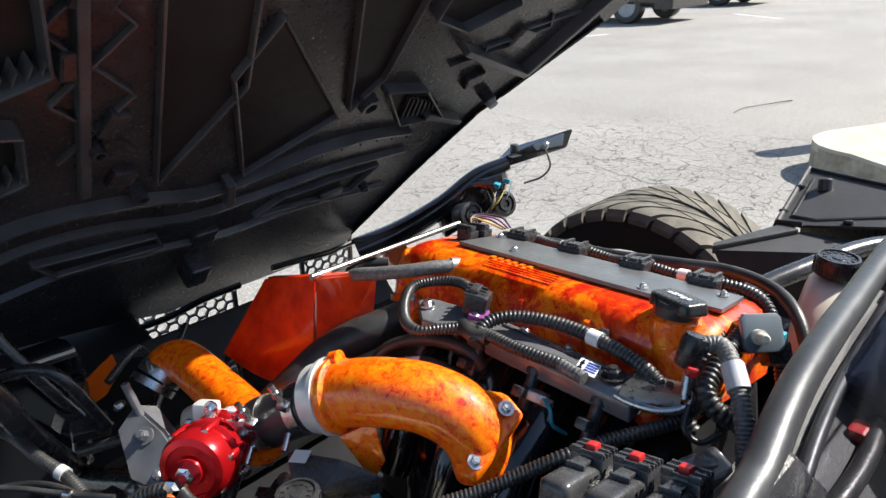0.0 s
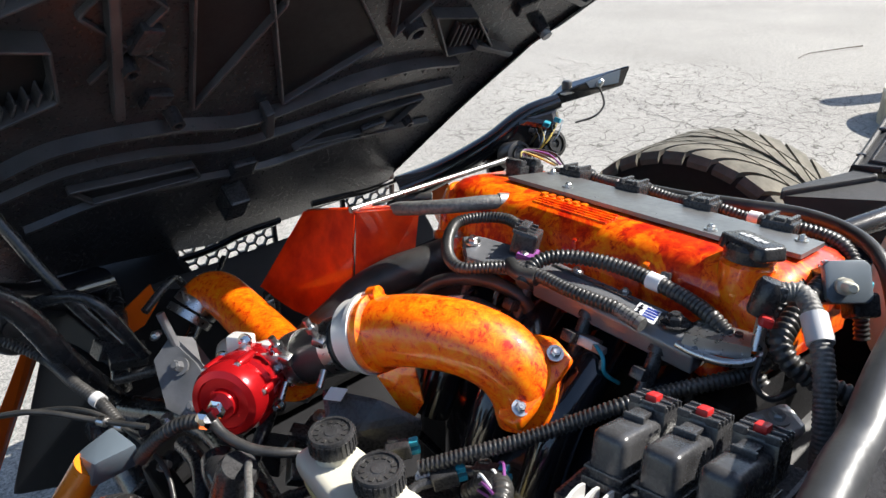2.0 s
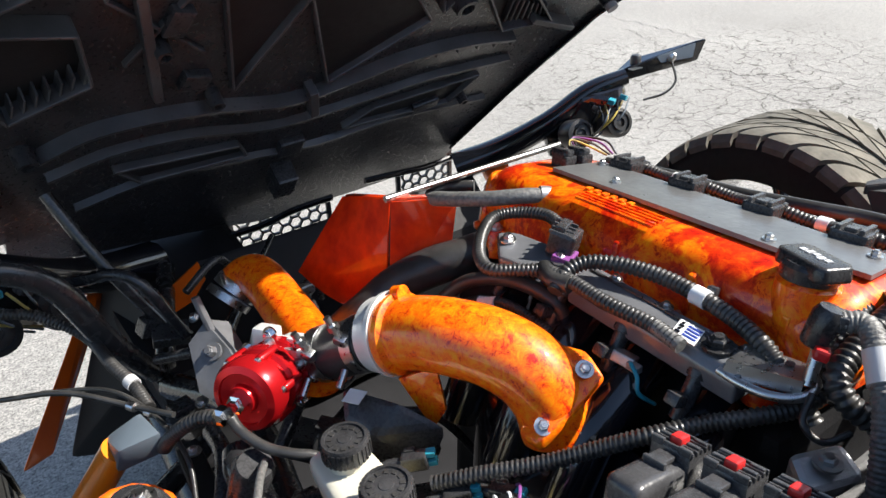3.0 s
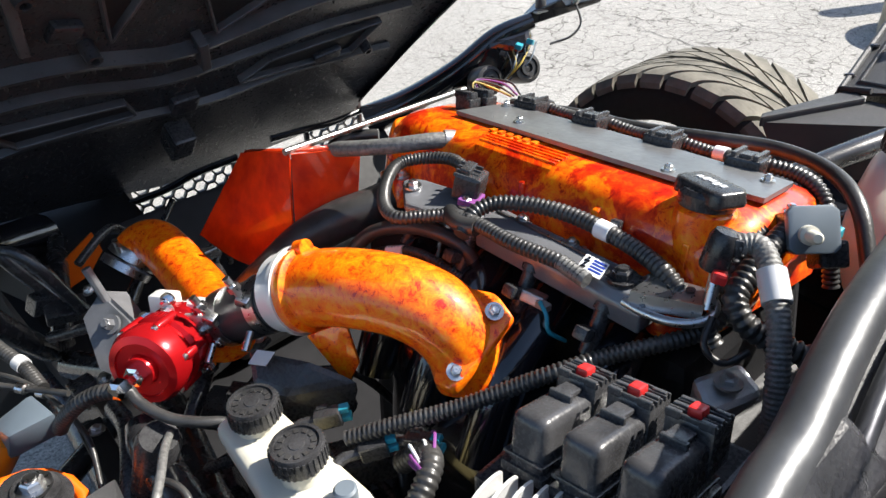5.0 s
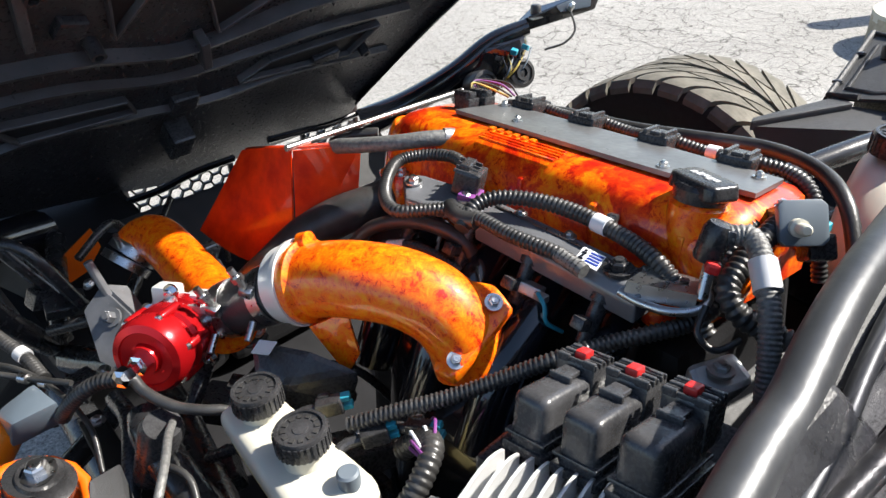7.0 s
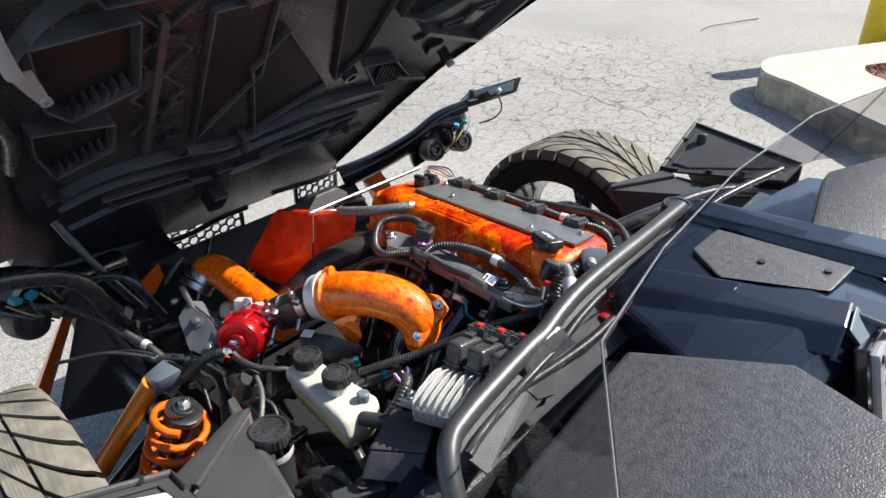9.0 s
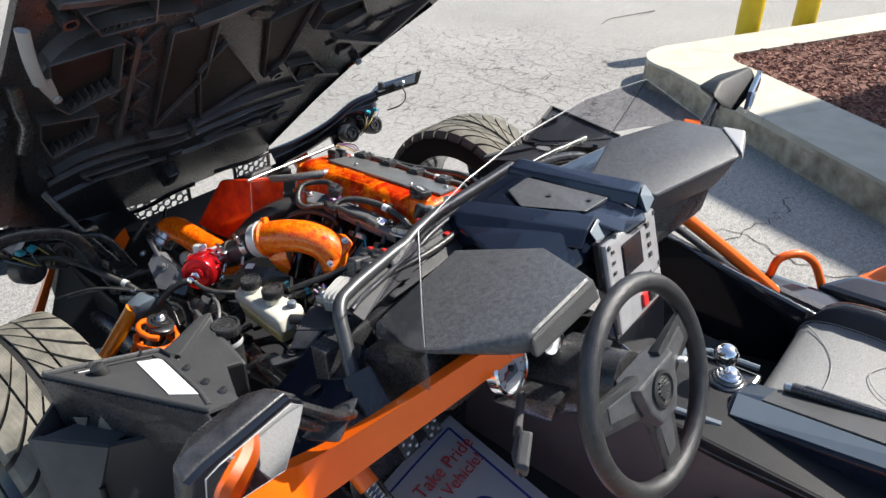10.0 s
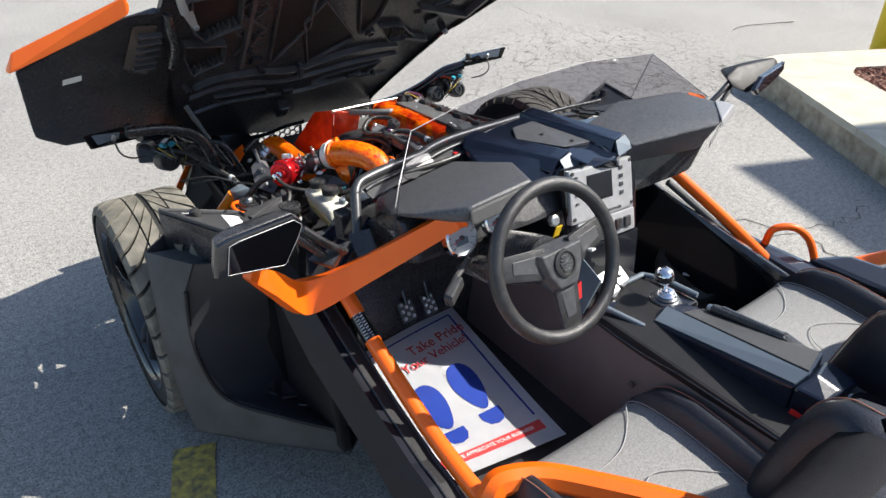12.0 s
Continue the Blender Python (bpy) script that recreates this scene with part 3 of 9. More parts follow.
# wheels
def wheel(cx, out):
    """Front wheel at cx; out: +1 or -1, the side that faces outwards."""
    R, W, RIM = 0.348, 0.235, 0.252
    m = Matrix.Translation((cx, 0.0, R)) @ pose(0, 0, 0, 0, 90 * out, 0)
    w = part("wheel", lathe([(0.03, -0.02), (0.055, 0.0), (0.055, 0.05), (0.035, 0.058), (0.002, 0.06)], m, 24), GLOSSBLACK, CAR, "front wheel with black spoked rim and directional tyre", smooth=40)
    h = W / 2
    part("tyre", lathe([(RIM - 0.01, -h + 0.012), (RIM + 0.012, -h - 0.002), (RIM + 0.05, -h - 0.004), (R - 0.022, -h + 0.006), (R - 0.010, -h + 0.022), (R - 0.006, -h + 0.06), (R - 0.004, 0),
                        (R - 0.006, h - 0.06), (R - 0.010, h - 0.022), (R - 0.022, h - 0.006), (RIM + 0.05, h + 0.004), (RIM + 0.012, h + 0.002), (RIM - 0.01, h - 0.012)], m, 72, True), TYRESIDE, w, "dark rubber tyre", smooth=50)
    # curved tread bars from the middle to both shoulders
    bm = bmesh.new()
    N, K = 34, 9
    for side in (-1, 1):
        for i in range(N):
            for lane, (s0, s1) in enumerate(((0.008, 0.045), (0.050, 0.124))):
                rows = []
                for k in range(K):
                    s = s0 + (s1 - s0) * k / (K - 1)
                    sweep = 0.52 * (1 - (1 - s / 0.124) ** 1.7) * -1
                    a = 2 * math.pi * (i + (0.5 if side > 0 else 0)) / N + sweep * 1.0
                    half = (0.42 if lane == 0 else 0.40) * 2 * math.pi / N
                    rr = R + 0.0015 - 0.010 * max(0, (s - 0.075) / 0.05) ** 2 - (0.012 if s > 0.118 else 0)
                    row = []
                    for da, dr in ((-half, 0), (half, 0), (half, -0.012), (-half, -0.012)):
                        q = a + da
                        row.append(bm.verts.new(m @ Vector(((rr + dr) * math.cos(q), (rr + dr) * math.sin(q), side * s))))
                    rows.append(row)
                for a, b in zip(rows, rows[1:]):
                    for k in range(4):
                        bm.faces.new((a[k], a[(k + 1) % 4], b[(k + 1) % 4], b[k]))
                bm.faces.new(rows[0])
                bm.faces.new(rows[-1][::-1])
    tr = part("tread", bm, TYRE, w, "dusty grey directional tread")
    tagged(tr, kind="stuff")
    part("rim_barrel", lathe([(RIM, -h + 0.02), (RIM + 0.004, -h + 0.01), (RIM - 0.006, -h + 0.012), (RIM - 0.03, 0.0), (RIM - 0.03, h - 0.05), (RIM - 0.004, h - 0.006), (RIM + 0.006, h + 0.002), (RIM + 0.004, h - 0.01)], m, 64, True), GLOSSBLACK, w, "gloss black rim", smooth=40)
    for k in range(5):
        a = 2 * math.pi * k / 5 + 0.3
        for d in (-0.16, 0.16):
            p0 = m @ Vector((0.045 * math.cos(a), 0.045 * math.sin(a), 0.045))
            p1 = m @ Vector((0.235 * math.cos(a + d), 0.235 * math.sin(a + d), h - 0.03))
            part("spoke", tube([p0, p0.lerp(p1, 0.5) + (m.to_3x3() @ Vector((0, 0, 0.012))), p1], 0.016, 4, 8, flat=0.6), GLOSSBLACK, w, smooth=50)
    for k in range(5):
        a = 2 * math.pi * k / 5
        part("lug_nut", lathe([(0.008, 0.045), (0.008, 0.062), (0.005, 0.066)], m @ Matrix.Translation((0.034 * math.cos(a), 0.034 * math.sin(a), 0)), 6), STEEL, w)
    part("brake_disc", lathe([(0.06, -0.045), (0.15, -0.045), (0.15, -0.02), (0.06, -0.02)], m, 40, True), DARKMETAL, w, "steel brake disc", smooth=40)
    return w


VIEWFIT[0] = Matrix.Translation((-0.002, 0.010, 0.0))
wheel(-0.785, -1)
VIEWFIT[0] = Matrix.Translation((0.038, 0.058, 0.0))
wheel(0.80, 1)
VIEWFIT[0] = Matrix()

# ---- the raised hood ----
HO, HU, HV = Vector((-0.036, 0.689, 0.604)), Vector((1.028, 0.054, -0.010)), Vector((0.046, -0.668, 0.679))
HN = HU.cross(HV).normalized()


def hp(u, v, w=0.0):
    """A point of the hood: u across, v up along it, w out of its underside."""
    return HO + HU * u + HV * v + HN * w


HOOD = part("hood", plate([hp(u, v) for u, v in ((0.46, -0.15), (0.47, 0.0), (0.55, 0.26), (0.60, 0.40), (0.615, 0.46), (0.66, 0.49), (0.83, 0.72), (0.95, 1.0), (0.9, 1.26), (0.5, 1.36), (-0.1, 1.38), (-0.5, 1.32),
                                                 (-0.6, 1.2), (-0.61, 0.88), (-0.54, 0.5), (-0.52, 0.2), (-0.53, 0.08), (-0.46, -0.02), (-0.22, -0.09), (-0.05, -0.16), (0.2, -0.165))], 0.018, 0.004), HOODBLACK, CAR, "raised black ribbed hood underside with orange outer skin")
part("outer_skin", plate([hp(u, v, -0.032) for u, v in ((0.475, -0.11), (0.485, 0.0), (0.565, 0.26), (0.615, 0.40), (0.84, 0.71), (0.965, 1.0), (0.915, 1.28), (0.5, 1.38), (-0.1, 1.4), (-0.5, 1.34), (-0.59, 1.19), (-0.60, 0.88), (-0.49, 0.5), (-0.42, 0.09), (-0.22, -0.09), (0.2, -0.12))][::-1], 0.012, 0.003), ORANGE, HOOD, "orange painted outer skin")


def rib(a, b, width=0.010, high=0.03, name="rib", w0=0.0):
    """A wall standing on the underside of the hood between two points of it."""
    pa, pb = hp(*a, w0 + high / 2 - 0.001), hp(*b, w0 + high / 2 - 0.001)
    d = pb - pa
    x = d.normalized()
    m = Matrix((x, HN.cross(x), HN)).transposed().to_4x4()
    m.translation = (pa + pb) / 2
    return part(name, box((d.length, width, high), m, 0.0025), HOODRIB, HOOD)


# long ribs that divide the liner into bays
for a, b, wd, hh in [((-0.30, 0.50), (-0.35, 0.95), 0.014, 0.02), ((-0.04, 0.36), (-0.06, 0.44), 0.016, 0.03), ((0.34, 0.72), (0.62, 0.60), 0.014, 0.03), ((0.5, 0.46), (0.36, 0.52), 0.012, 0.03),
                     ((0.62, 0.60), (0.78, 1.0), 0.016, 0.03), ((-0.22, 0.97), (0.22, 1.1), 0.016, 0.03), ((-0.55, 1.14), (-0.22, 1.10), 0.016, 0.03), ((0.22, 1.1), (0.85, 1.05), 0.016, 0.03)]:
    rib(a, b, wd, hh)
def duct(c, size, n=7):
    """A duct with a toothed lip, its shaded recess drawn as a dark plate: (u, v) corners from upper left round to lower
    left.
    """
    out = [hp(u, v, 0.004) for u, v in c]
    part("duct_shade_plate", plate(out[::-1], 0.003, 0), BAYBLACK, HOOD, "dark plate standing for the shaded duct opening")
    for a, b in zip(c, c[1:] + c[:1]):
        rib(a, b, 0.0045, size, "duct_lip")
    a, b = c[2], c[3]
    for i in range(n):
        s = (i + 0.5) / n
        p = (a[0] + (b[0] - a[0]) * s, a[1] + (b[1] - a[1]) * s)
        rib(p, (p[0] + 0.004, p[1] + 0.028), 0.003, size * 0.8, "tooth")


duct([(-0.545, 0.965), (-0.40, 0.985), (-0.372, 0.80), (-0.472, 0.745), (-0.515, 0.80)], 0.035)
duct([(-0.53, 0.725), (-0.395, 0.69), (-0.385, 0.59), (-0.48, 0.54), (-0.52, 0.65)], 0.032)
duct([(-0.50, 1.10), (-0.36, 1.13), (-0.34, 1.03), (-0.45, 1.02)], 0.03)
duct([(0.20, 0.82), (0.20, 0.90), (0.33, 0.92), (0.40, 0.84), (0.30, 0.78)], 0.028, 0)
duct([(0.20, 0.63), (0.31, 0.61), (0.42, 0.50), (0.30, 0.50)], 0.025, 0)
for i in range(8):
    s = i / 7
    rib((0.30 + 0.10 * s, 0.515 - 0.005 * s), (0.285 + 0.10 * s, 0.585 - 0.04 * s), 0.005, 0.016, "vent_slat")


def ledge(pts, high=0.022, step=0.032, drop=0.022):
    """A curved raised ledge with a row of teeth below it."""
    line = smooth_line([Vector((u, v, 0)) for u, v in pts], 8)
    bm = bmesh.new()
    rows = []
    for p in line:
        rows.append([bm.verts.new(hp(p.x, p.y + dv, w)) for dv, w in ((0.010, 0.0), (0.006, high), (-0.004, high * 0.9), (-0.008, 0.0))])
    for a, b in zip(rows, rows[1:]):
        for k in range(3):
            bm.faces.new((a[k], a[k + 1], b[k + 1], b[k]))
    part("ledge", bm, HOODRIB, HOOD, smooth=40)
    acc = 0.0
    for a, b in zip(line, line[1:]):
        acc += (b - a).length
        if acc > step:
            acc = 0.0
            rib((b.x, b.y - 0.004), (b.x + 0.004, b.y - drop), 0.005, high * 0.8, "tooth")


ledge([(-0.466, 0.40), (-0.377, 0.445), (-0.234, 0.44), (-0.094, 0.405), (0.02, 0.43), (0.12, 0.46), (0.24, 0.468), (0.36, 0.45)])
ledge([(-0.45, 0.33), (-0.36, 0.365), (-0.24, 0.36), (-0.10, 0.32), (0.05, 0.335), (0.20, 0.36), (0.40, 0.36)], 0.014, 0.026, 0.016)
ledge([(-0.559, 0.923), (-0.52, 1.0), (-0.46, 1.046), (-0.36, 1.05), (-0.25, 1.04)], 0.028, 0.030)
ledge([(-0.42, 0.20), (-0.30, 0.235), (-0.15, 0.22), (0.0, 0.20), (0.18, 0.22), (0.42, 0.20)], 0.012, 0.04, 0.018)
# triangular bays with raised rims; dark plates paint in the shade of the hollows
for tri_pts in (((-0.126, 0.723), (-0.086, 0.84), (0.122, 0.566), (-0.03, 0.44)), ((-0.265, 0.945), (-0.15, 0.96), (-0.10, 0.70), (-0.192, 0.48)), ((0.14, 0.58), (0.02, 0.90), (0.16, 0.96), (0.18, 0.66)), ((0.10, 0.30), (0.34, 0.33), (0.30, 0.24), (0.05, 0.25)), ((-0.36, 0.31), (-0.16, 0.29), (-0.14, 0.245), (-0.32, 0.25))):
    part("bay_shade_plate", plate([hp(u, v, 0.003) for u, v in tri_pts][::-1], 0.002, 0), BAYBLACK, HOOD)
    for a, b in zip(tri_pts, tri_pts[1:] + tri_pts[:1]):
        rib(a, b, 0.005, 0.016)
for a, b, n in (((-0.346, 0.974), (-0.291, 0.584), 3), ((-0.18, 0.97), (0.18, 1.02), 4), ((0.40, 0.66), (0.62, 0.78), 3), ((0.36, 0.95), (0.70, 0.99), 3)):
    for i in range(n):
        s0, s1 = i / n, (i + 1) / n
        p = (a[0] + (b[0] - a[0]) * s0, a[1] + (b[1] - a[1]) * s0)
        q = (a[0] + (b[0] - a[0]) * s1, a[1] + (b[1] - a[1]) * s1)
        k = 0.05
        rib((p[0] - k, p[1]), (q[0] + k, q[1]), 0.005, 0.010)
        rib((p[0] + k, p[1]), (q[0] - k, q[1]), 0.005, 0.010)
for u, v, sx, sy in ((-0.33, 0.89, 0.05, 0.03), (-0.34, 0.79, 0.035, 0.05), (-0.02, 0.94, 0.07, 0.03), (-0.02, 0.99, 0.06, 0.025), (0.10, 1.06, 0.08, 0.04), (-0.25, 0.52, 0.04, 0.035), (0.46, 0.60, 0.05, 0.04), (0.52, 0.72, 0.06, 0.05), (-0.05, 0.22, 0.05, 0.05), (0.24, 0.25, 0.06, 0.03), (-0.28, 0.66, 0.03, 0.05)):
    part("pad", box((sx, sy, 0.018), Matrix.Translation(hp(u, v, 0.006)) @ Matrix((HU, -HV, HN)).transposed().to_4x4() @ pose(0, 0, 0, 0, 0, 20 * math.sin(40 * u + 9 * v)), 0.005), HOODBLACK, HOOD)
# turned-in glossy edge on the side away from the prop
part("hood_edge", ribbon([hp(0.47, -0.06, -0.01), hp(0.55, 0.26, -0.01), hp(0.61, 0.43, -0.01), hp(0.67, 0.50, -0.01), hp(0.83, 0.72, -0.01)], [hp(0.44, -0.05, 0.012), hp(0.515, 0.27, 0.012), hp(0.575, 0.445, 0.012), hp(0.64, 0.53, 0.012), hp(0.80, 0.74, 0.012)], 0.004), GLOSSBLACK, HOOD, "turned-in glossy hood edge")
for u, v, r in ((0.17, 0.60, 0.022), (0.55, 0.53, 0.016), (-0.47, 0.42, 0.016), (-0.30, 0.62, 0.012), (-0.22, 0.47, 0.012), (0.05, 1.0, 0.016), (0.45, 0.9, 0.02), (-0.52, 1.08, 0.018), (0.33, 0.25, 0.012)):
    part("boss", lathe([(r, 0), (r * 0.9, 0.03), (r * 0.55, 0.03), (r * 0.5, 0.012), (0.001, 0.012)], axis_pose(hp(u, v, -0.001), HN), 20), HOODBLACK, HOOD, smooth=40)
part("stop_block", box((0.045, 0.07, 0.05), Matrix.Translation(hp(-0.06, 0.13, 0.03)) @ Vector(HN).to_track_quat("Z", "Y").to_matrix().to_4x4(), 0.006), PLASTIC, HOOD, "slate rubber stop block")
# lower hinge lips
part("hinge_lip", tube([hp(-0.17, -0.13, 0.02), hp(-0.07, -0.11, 0.03), hp(0.01, -0.075, 0.03), hp(0.10, -0.07, 0.03)], 0.012, 6, 10, flat=0.6), GLOSSBLACK, HOOD, smooth=40)
part("hinge_lip", tube([hp(0.19, -0.06, 0.02), hp(0.27, -0.05, 0.03), hp(0.36, -0.07, 0.03), hp(0.47, -0.085, 0.02)], 0.012, 6, 10, flat=0.6), GLOSSBLACK, HOOD, smooth=40)
part("gas_strut_bracket", joined(tube([hp(-0.60, 1.08, 0.02), hp(-0.585, 1.0, 0.035), hp(-0.565, 0.93, 0.045)], 0.013, 5, 10, flat=0.55), hull([hp(-0.575, 0.935, 0.045), hp(-0.545, 0.945, 0.045), hp(-0.52, 0.865, 0.05), hp(-0.535, 0.855, 0.05), hp(-0.575, 0.935, 0.04), hp(-0.52, 0.865, 0.045)], 0.002), lathe([(0.009, 0), (0.009, 0.006), (0.004, 0.006), (0.004, 0.001)], axis_pose(hp(-0.527, 0.866, 0.05), HN), 14)), SILVER, HOOD, "bright grey metal prop bracket", smooth=40)
part("latch", joined(tube([hp(-0.60, 0.90, 0.02), hp(-0.585, 0.82, 0.035), hp(-0.56, 0.72, 0.03), hp(-0.55, 0.6, 0.02)], 0.014, 5, 8, flat=0.5)), TUBEBLACK, HOOD, smooth=40)
part("prop_end", tube([hp(0.555, 0.525, 0.01), hp(0.555, 0.525, 0.04)], 0.012, 2, 12, False), SILVER, HOOD, smooth=40)

# side wing of the hood
WING = part("hood_wing", hull([hp(-0.60, 0.88, 0.0), hp(-0.70, 0.885, 0.0), hp(-0.965, 0.68, 0.0), hp(-0.93, 0.26, 0.0), hp(-0.84, 0.15, 0.0), hp(-0.45, 0.11, 0.0), hp(-0.60, 0.87, -0.03), hp(-0.945, 0.66, -0.06), hp(-0.84, 0.17, -0.05), hp(-0.47, 0.13, -0.03)], 0.008), HOODBLACK, HOOD, "dark inner side wing of the hood")
part("wing_skin", hull([hp(-0.68, 0.90, -0.02), hp(-0.69, 0.888, 0.004), hp(-0.978, 0.688, 0.004), hp(-0.985, 0.665, -0.02), hp(-0.96, 0.725, -0.04), hp(-0.69, 0.93, -0.035)], 0.006), ORANGE, WING, "orange painted wing skin")
part("sticker", plate([hp(-0.85, 0.605, 0.002), hp(-0.80, 0.615, 0.002), hp(-0.80, 0.585, 0.002), hp(-0.85, 0.575, 0.002)][::-1], 0.001, 0), LABELWHITE, WING, "small white label")
part("wing_inner_panel", hull([hp(-0.61, 0.83, 0.004), hp(-0.68, 0.84, 0.004), hp(-0.69, 0.62, 0.004), hp(-0.61, 0.55, 0.004), hp(-0.65, 0.7, 0.02)], 0.004), BROWNPANEL, WING, "brown-grey inner panel")
for i in range(6):
    v = 0.80 - 0.035 * i
    a = rib((-0.60, v), (-0.665, v + 0.005), 0.006, 0.016, "wing_slat", 0.012)

# ---- front end ----
VIEWFIT[0] = Matrix(((1.0372, -0.1032, -0.0353, 0.0518), (0.0843, 0.8547, -0.1348, 0.175), (-0.0344, 0.1245, 1.0499, -0.0372), (0, 0, 0, 1)))
# Filler blocks added to hide the lit ground; their near-black holds the shade.
part("nose_filler", hull([(-0.42, 0.80, 0.49), (-0.12, 0.82, 0.45), (-0.42, 0.34, 0.40), (-0.12, 0.42, 0.36), (-0.42, 0.80, 0.16), (-0.12, 0.82, 0.16), (-0.42, 0.34, 0.16), (-0.12, 0.42, 0.16)], 0.02), BAYBLACK, CAR, "black filler block standing for the dark clutter in the nose")
part("nose_filler", hull([(-0.12, 0.78, 0.33), (0.50, 0.78, 0.33), (-0.12, 0.40, 0.36), (0.50, 0.40, 0.36), (-0.12, 0.78, 0.16), (0.50, 0.78, 0.16), (-0.12, 0.40, 0.16), (0.50, 0.40, 0.16)], 0.02), BAYBLACK, CAR, "black filler block standing for the dark clutter in the nose")
part("radiator", box((0.78, 0.06, 0.24), Matrix.Translation((0.02, 0.66, 0.24)), 0.01), PLASTIC, CAR, "black radiator behind the grille")
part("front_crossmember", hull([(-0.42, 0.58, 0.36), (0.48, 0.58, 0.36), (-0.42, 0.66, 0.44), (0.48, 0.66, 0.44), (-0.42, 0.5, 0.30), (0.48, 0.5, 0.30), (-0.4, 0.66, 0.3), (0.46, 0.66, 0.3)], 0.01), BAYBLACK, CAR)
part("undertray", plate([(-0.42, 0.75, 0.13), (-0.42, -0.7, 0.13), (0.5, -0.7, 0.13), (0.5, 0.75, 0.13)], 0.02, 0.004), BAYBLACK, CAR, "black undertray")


def grille(cx, cy, cz, w, h, name):
    """Honeycomb mesh panel in a frame, standing nearly upright."""
    g = part("grille_frame", joined(box((w + 0.02, 0.012, 0.012), Matrix.Translation((cx, cy, cz + h / 2 + 0.004)), 0.003), box((w + 0.02, 0.012, 0.012), Matrix.Translation((cx, cy, cz - h / 2 - 0.004)), 0.003),
                                    box((0.012, 0.012, h), Matrix.Translation((cx - w / 2 - 0.004, cy, cz)), 0.003), box((0.012, 0.012, h), Matrix.Translation((cx + w / 2 + 0.004, cy, cz)), 0.003)), PLASTIC, CAR, "black honeycomb front grille")
    s, bars = 0.017, []
    bm = bmesh.new()
    cols, rows = int(w / (1.5 * s)) + 1, int(h / (1.732 * s)) + 2
    for i in range(cols):
        for j in range(rows):
            x = cx - w / 2 + 1.5 * s * i
            z = cz - h / 2 + 1.732 * s * (j + 0.5 * (i % 2))
            for k in (0, 1, 2):
                a0, a1 = radians(60 * k), radians(60 * k + 60)
                p, q = Vector((x + s * math.cos(a0), cy, z + s * math.sin(a0))), Vector((x + s * math.cos(a1), cy, z + s * math.sin(a1)))
                if max(abs(p.x - cx), abs(q.x - cx)) > w / 2 + 0.004 or max(abs(p.z - cz), abs(q.z - cz)) > h / 2 + 0.004:
                    continue
                d = (q - p).normalized()
                n = Vector((0, 1, 0)).cross(d) * 0.0022
                y = Vector((0, 0.004, 0))
                v = [bm.verts.new(c) for c in (p + n - y, q + n - y, q - n - y, p - n - y, p + n + y, q + n + y, q - n + y, p - n + y)]
                for f in ((0, 1, 2, 3), (7, 6, 5, 4), (0, 4, 5, 1), (2, 6, 7, 3)):
                    bm.faces.new([v[c] for c in f])
    part("honeycomb", bm, PLASTIC, g)


grille(0.02, 0.83, 0.385, 0.24, 0.11, "left")
grille(0.42, 0.80, 0.40, 0.16, 0.08, "right")


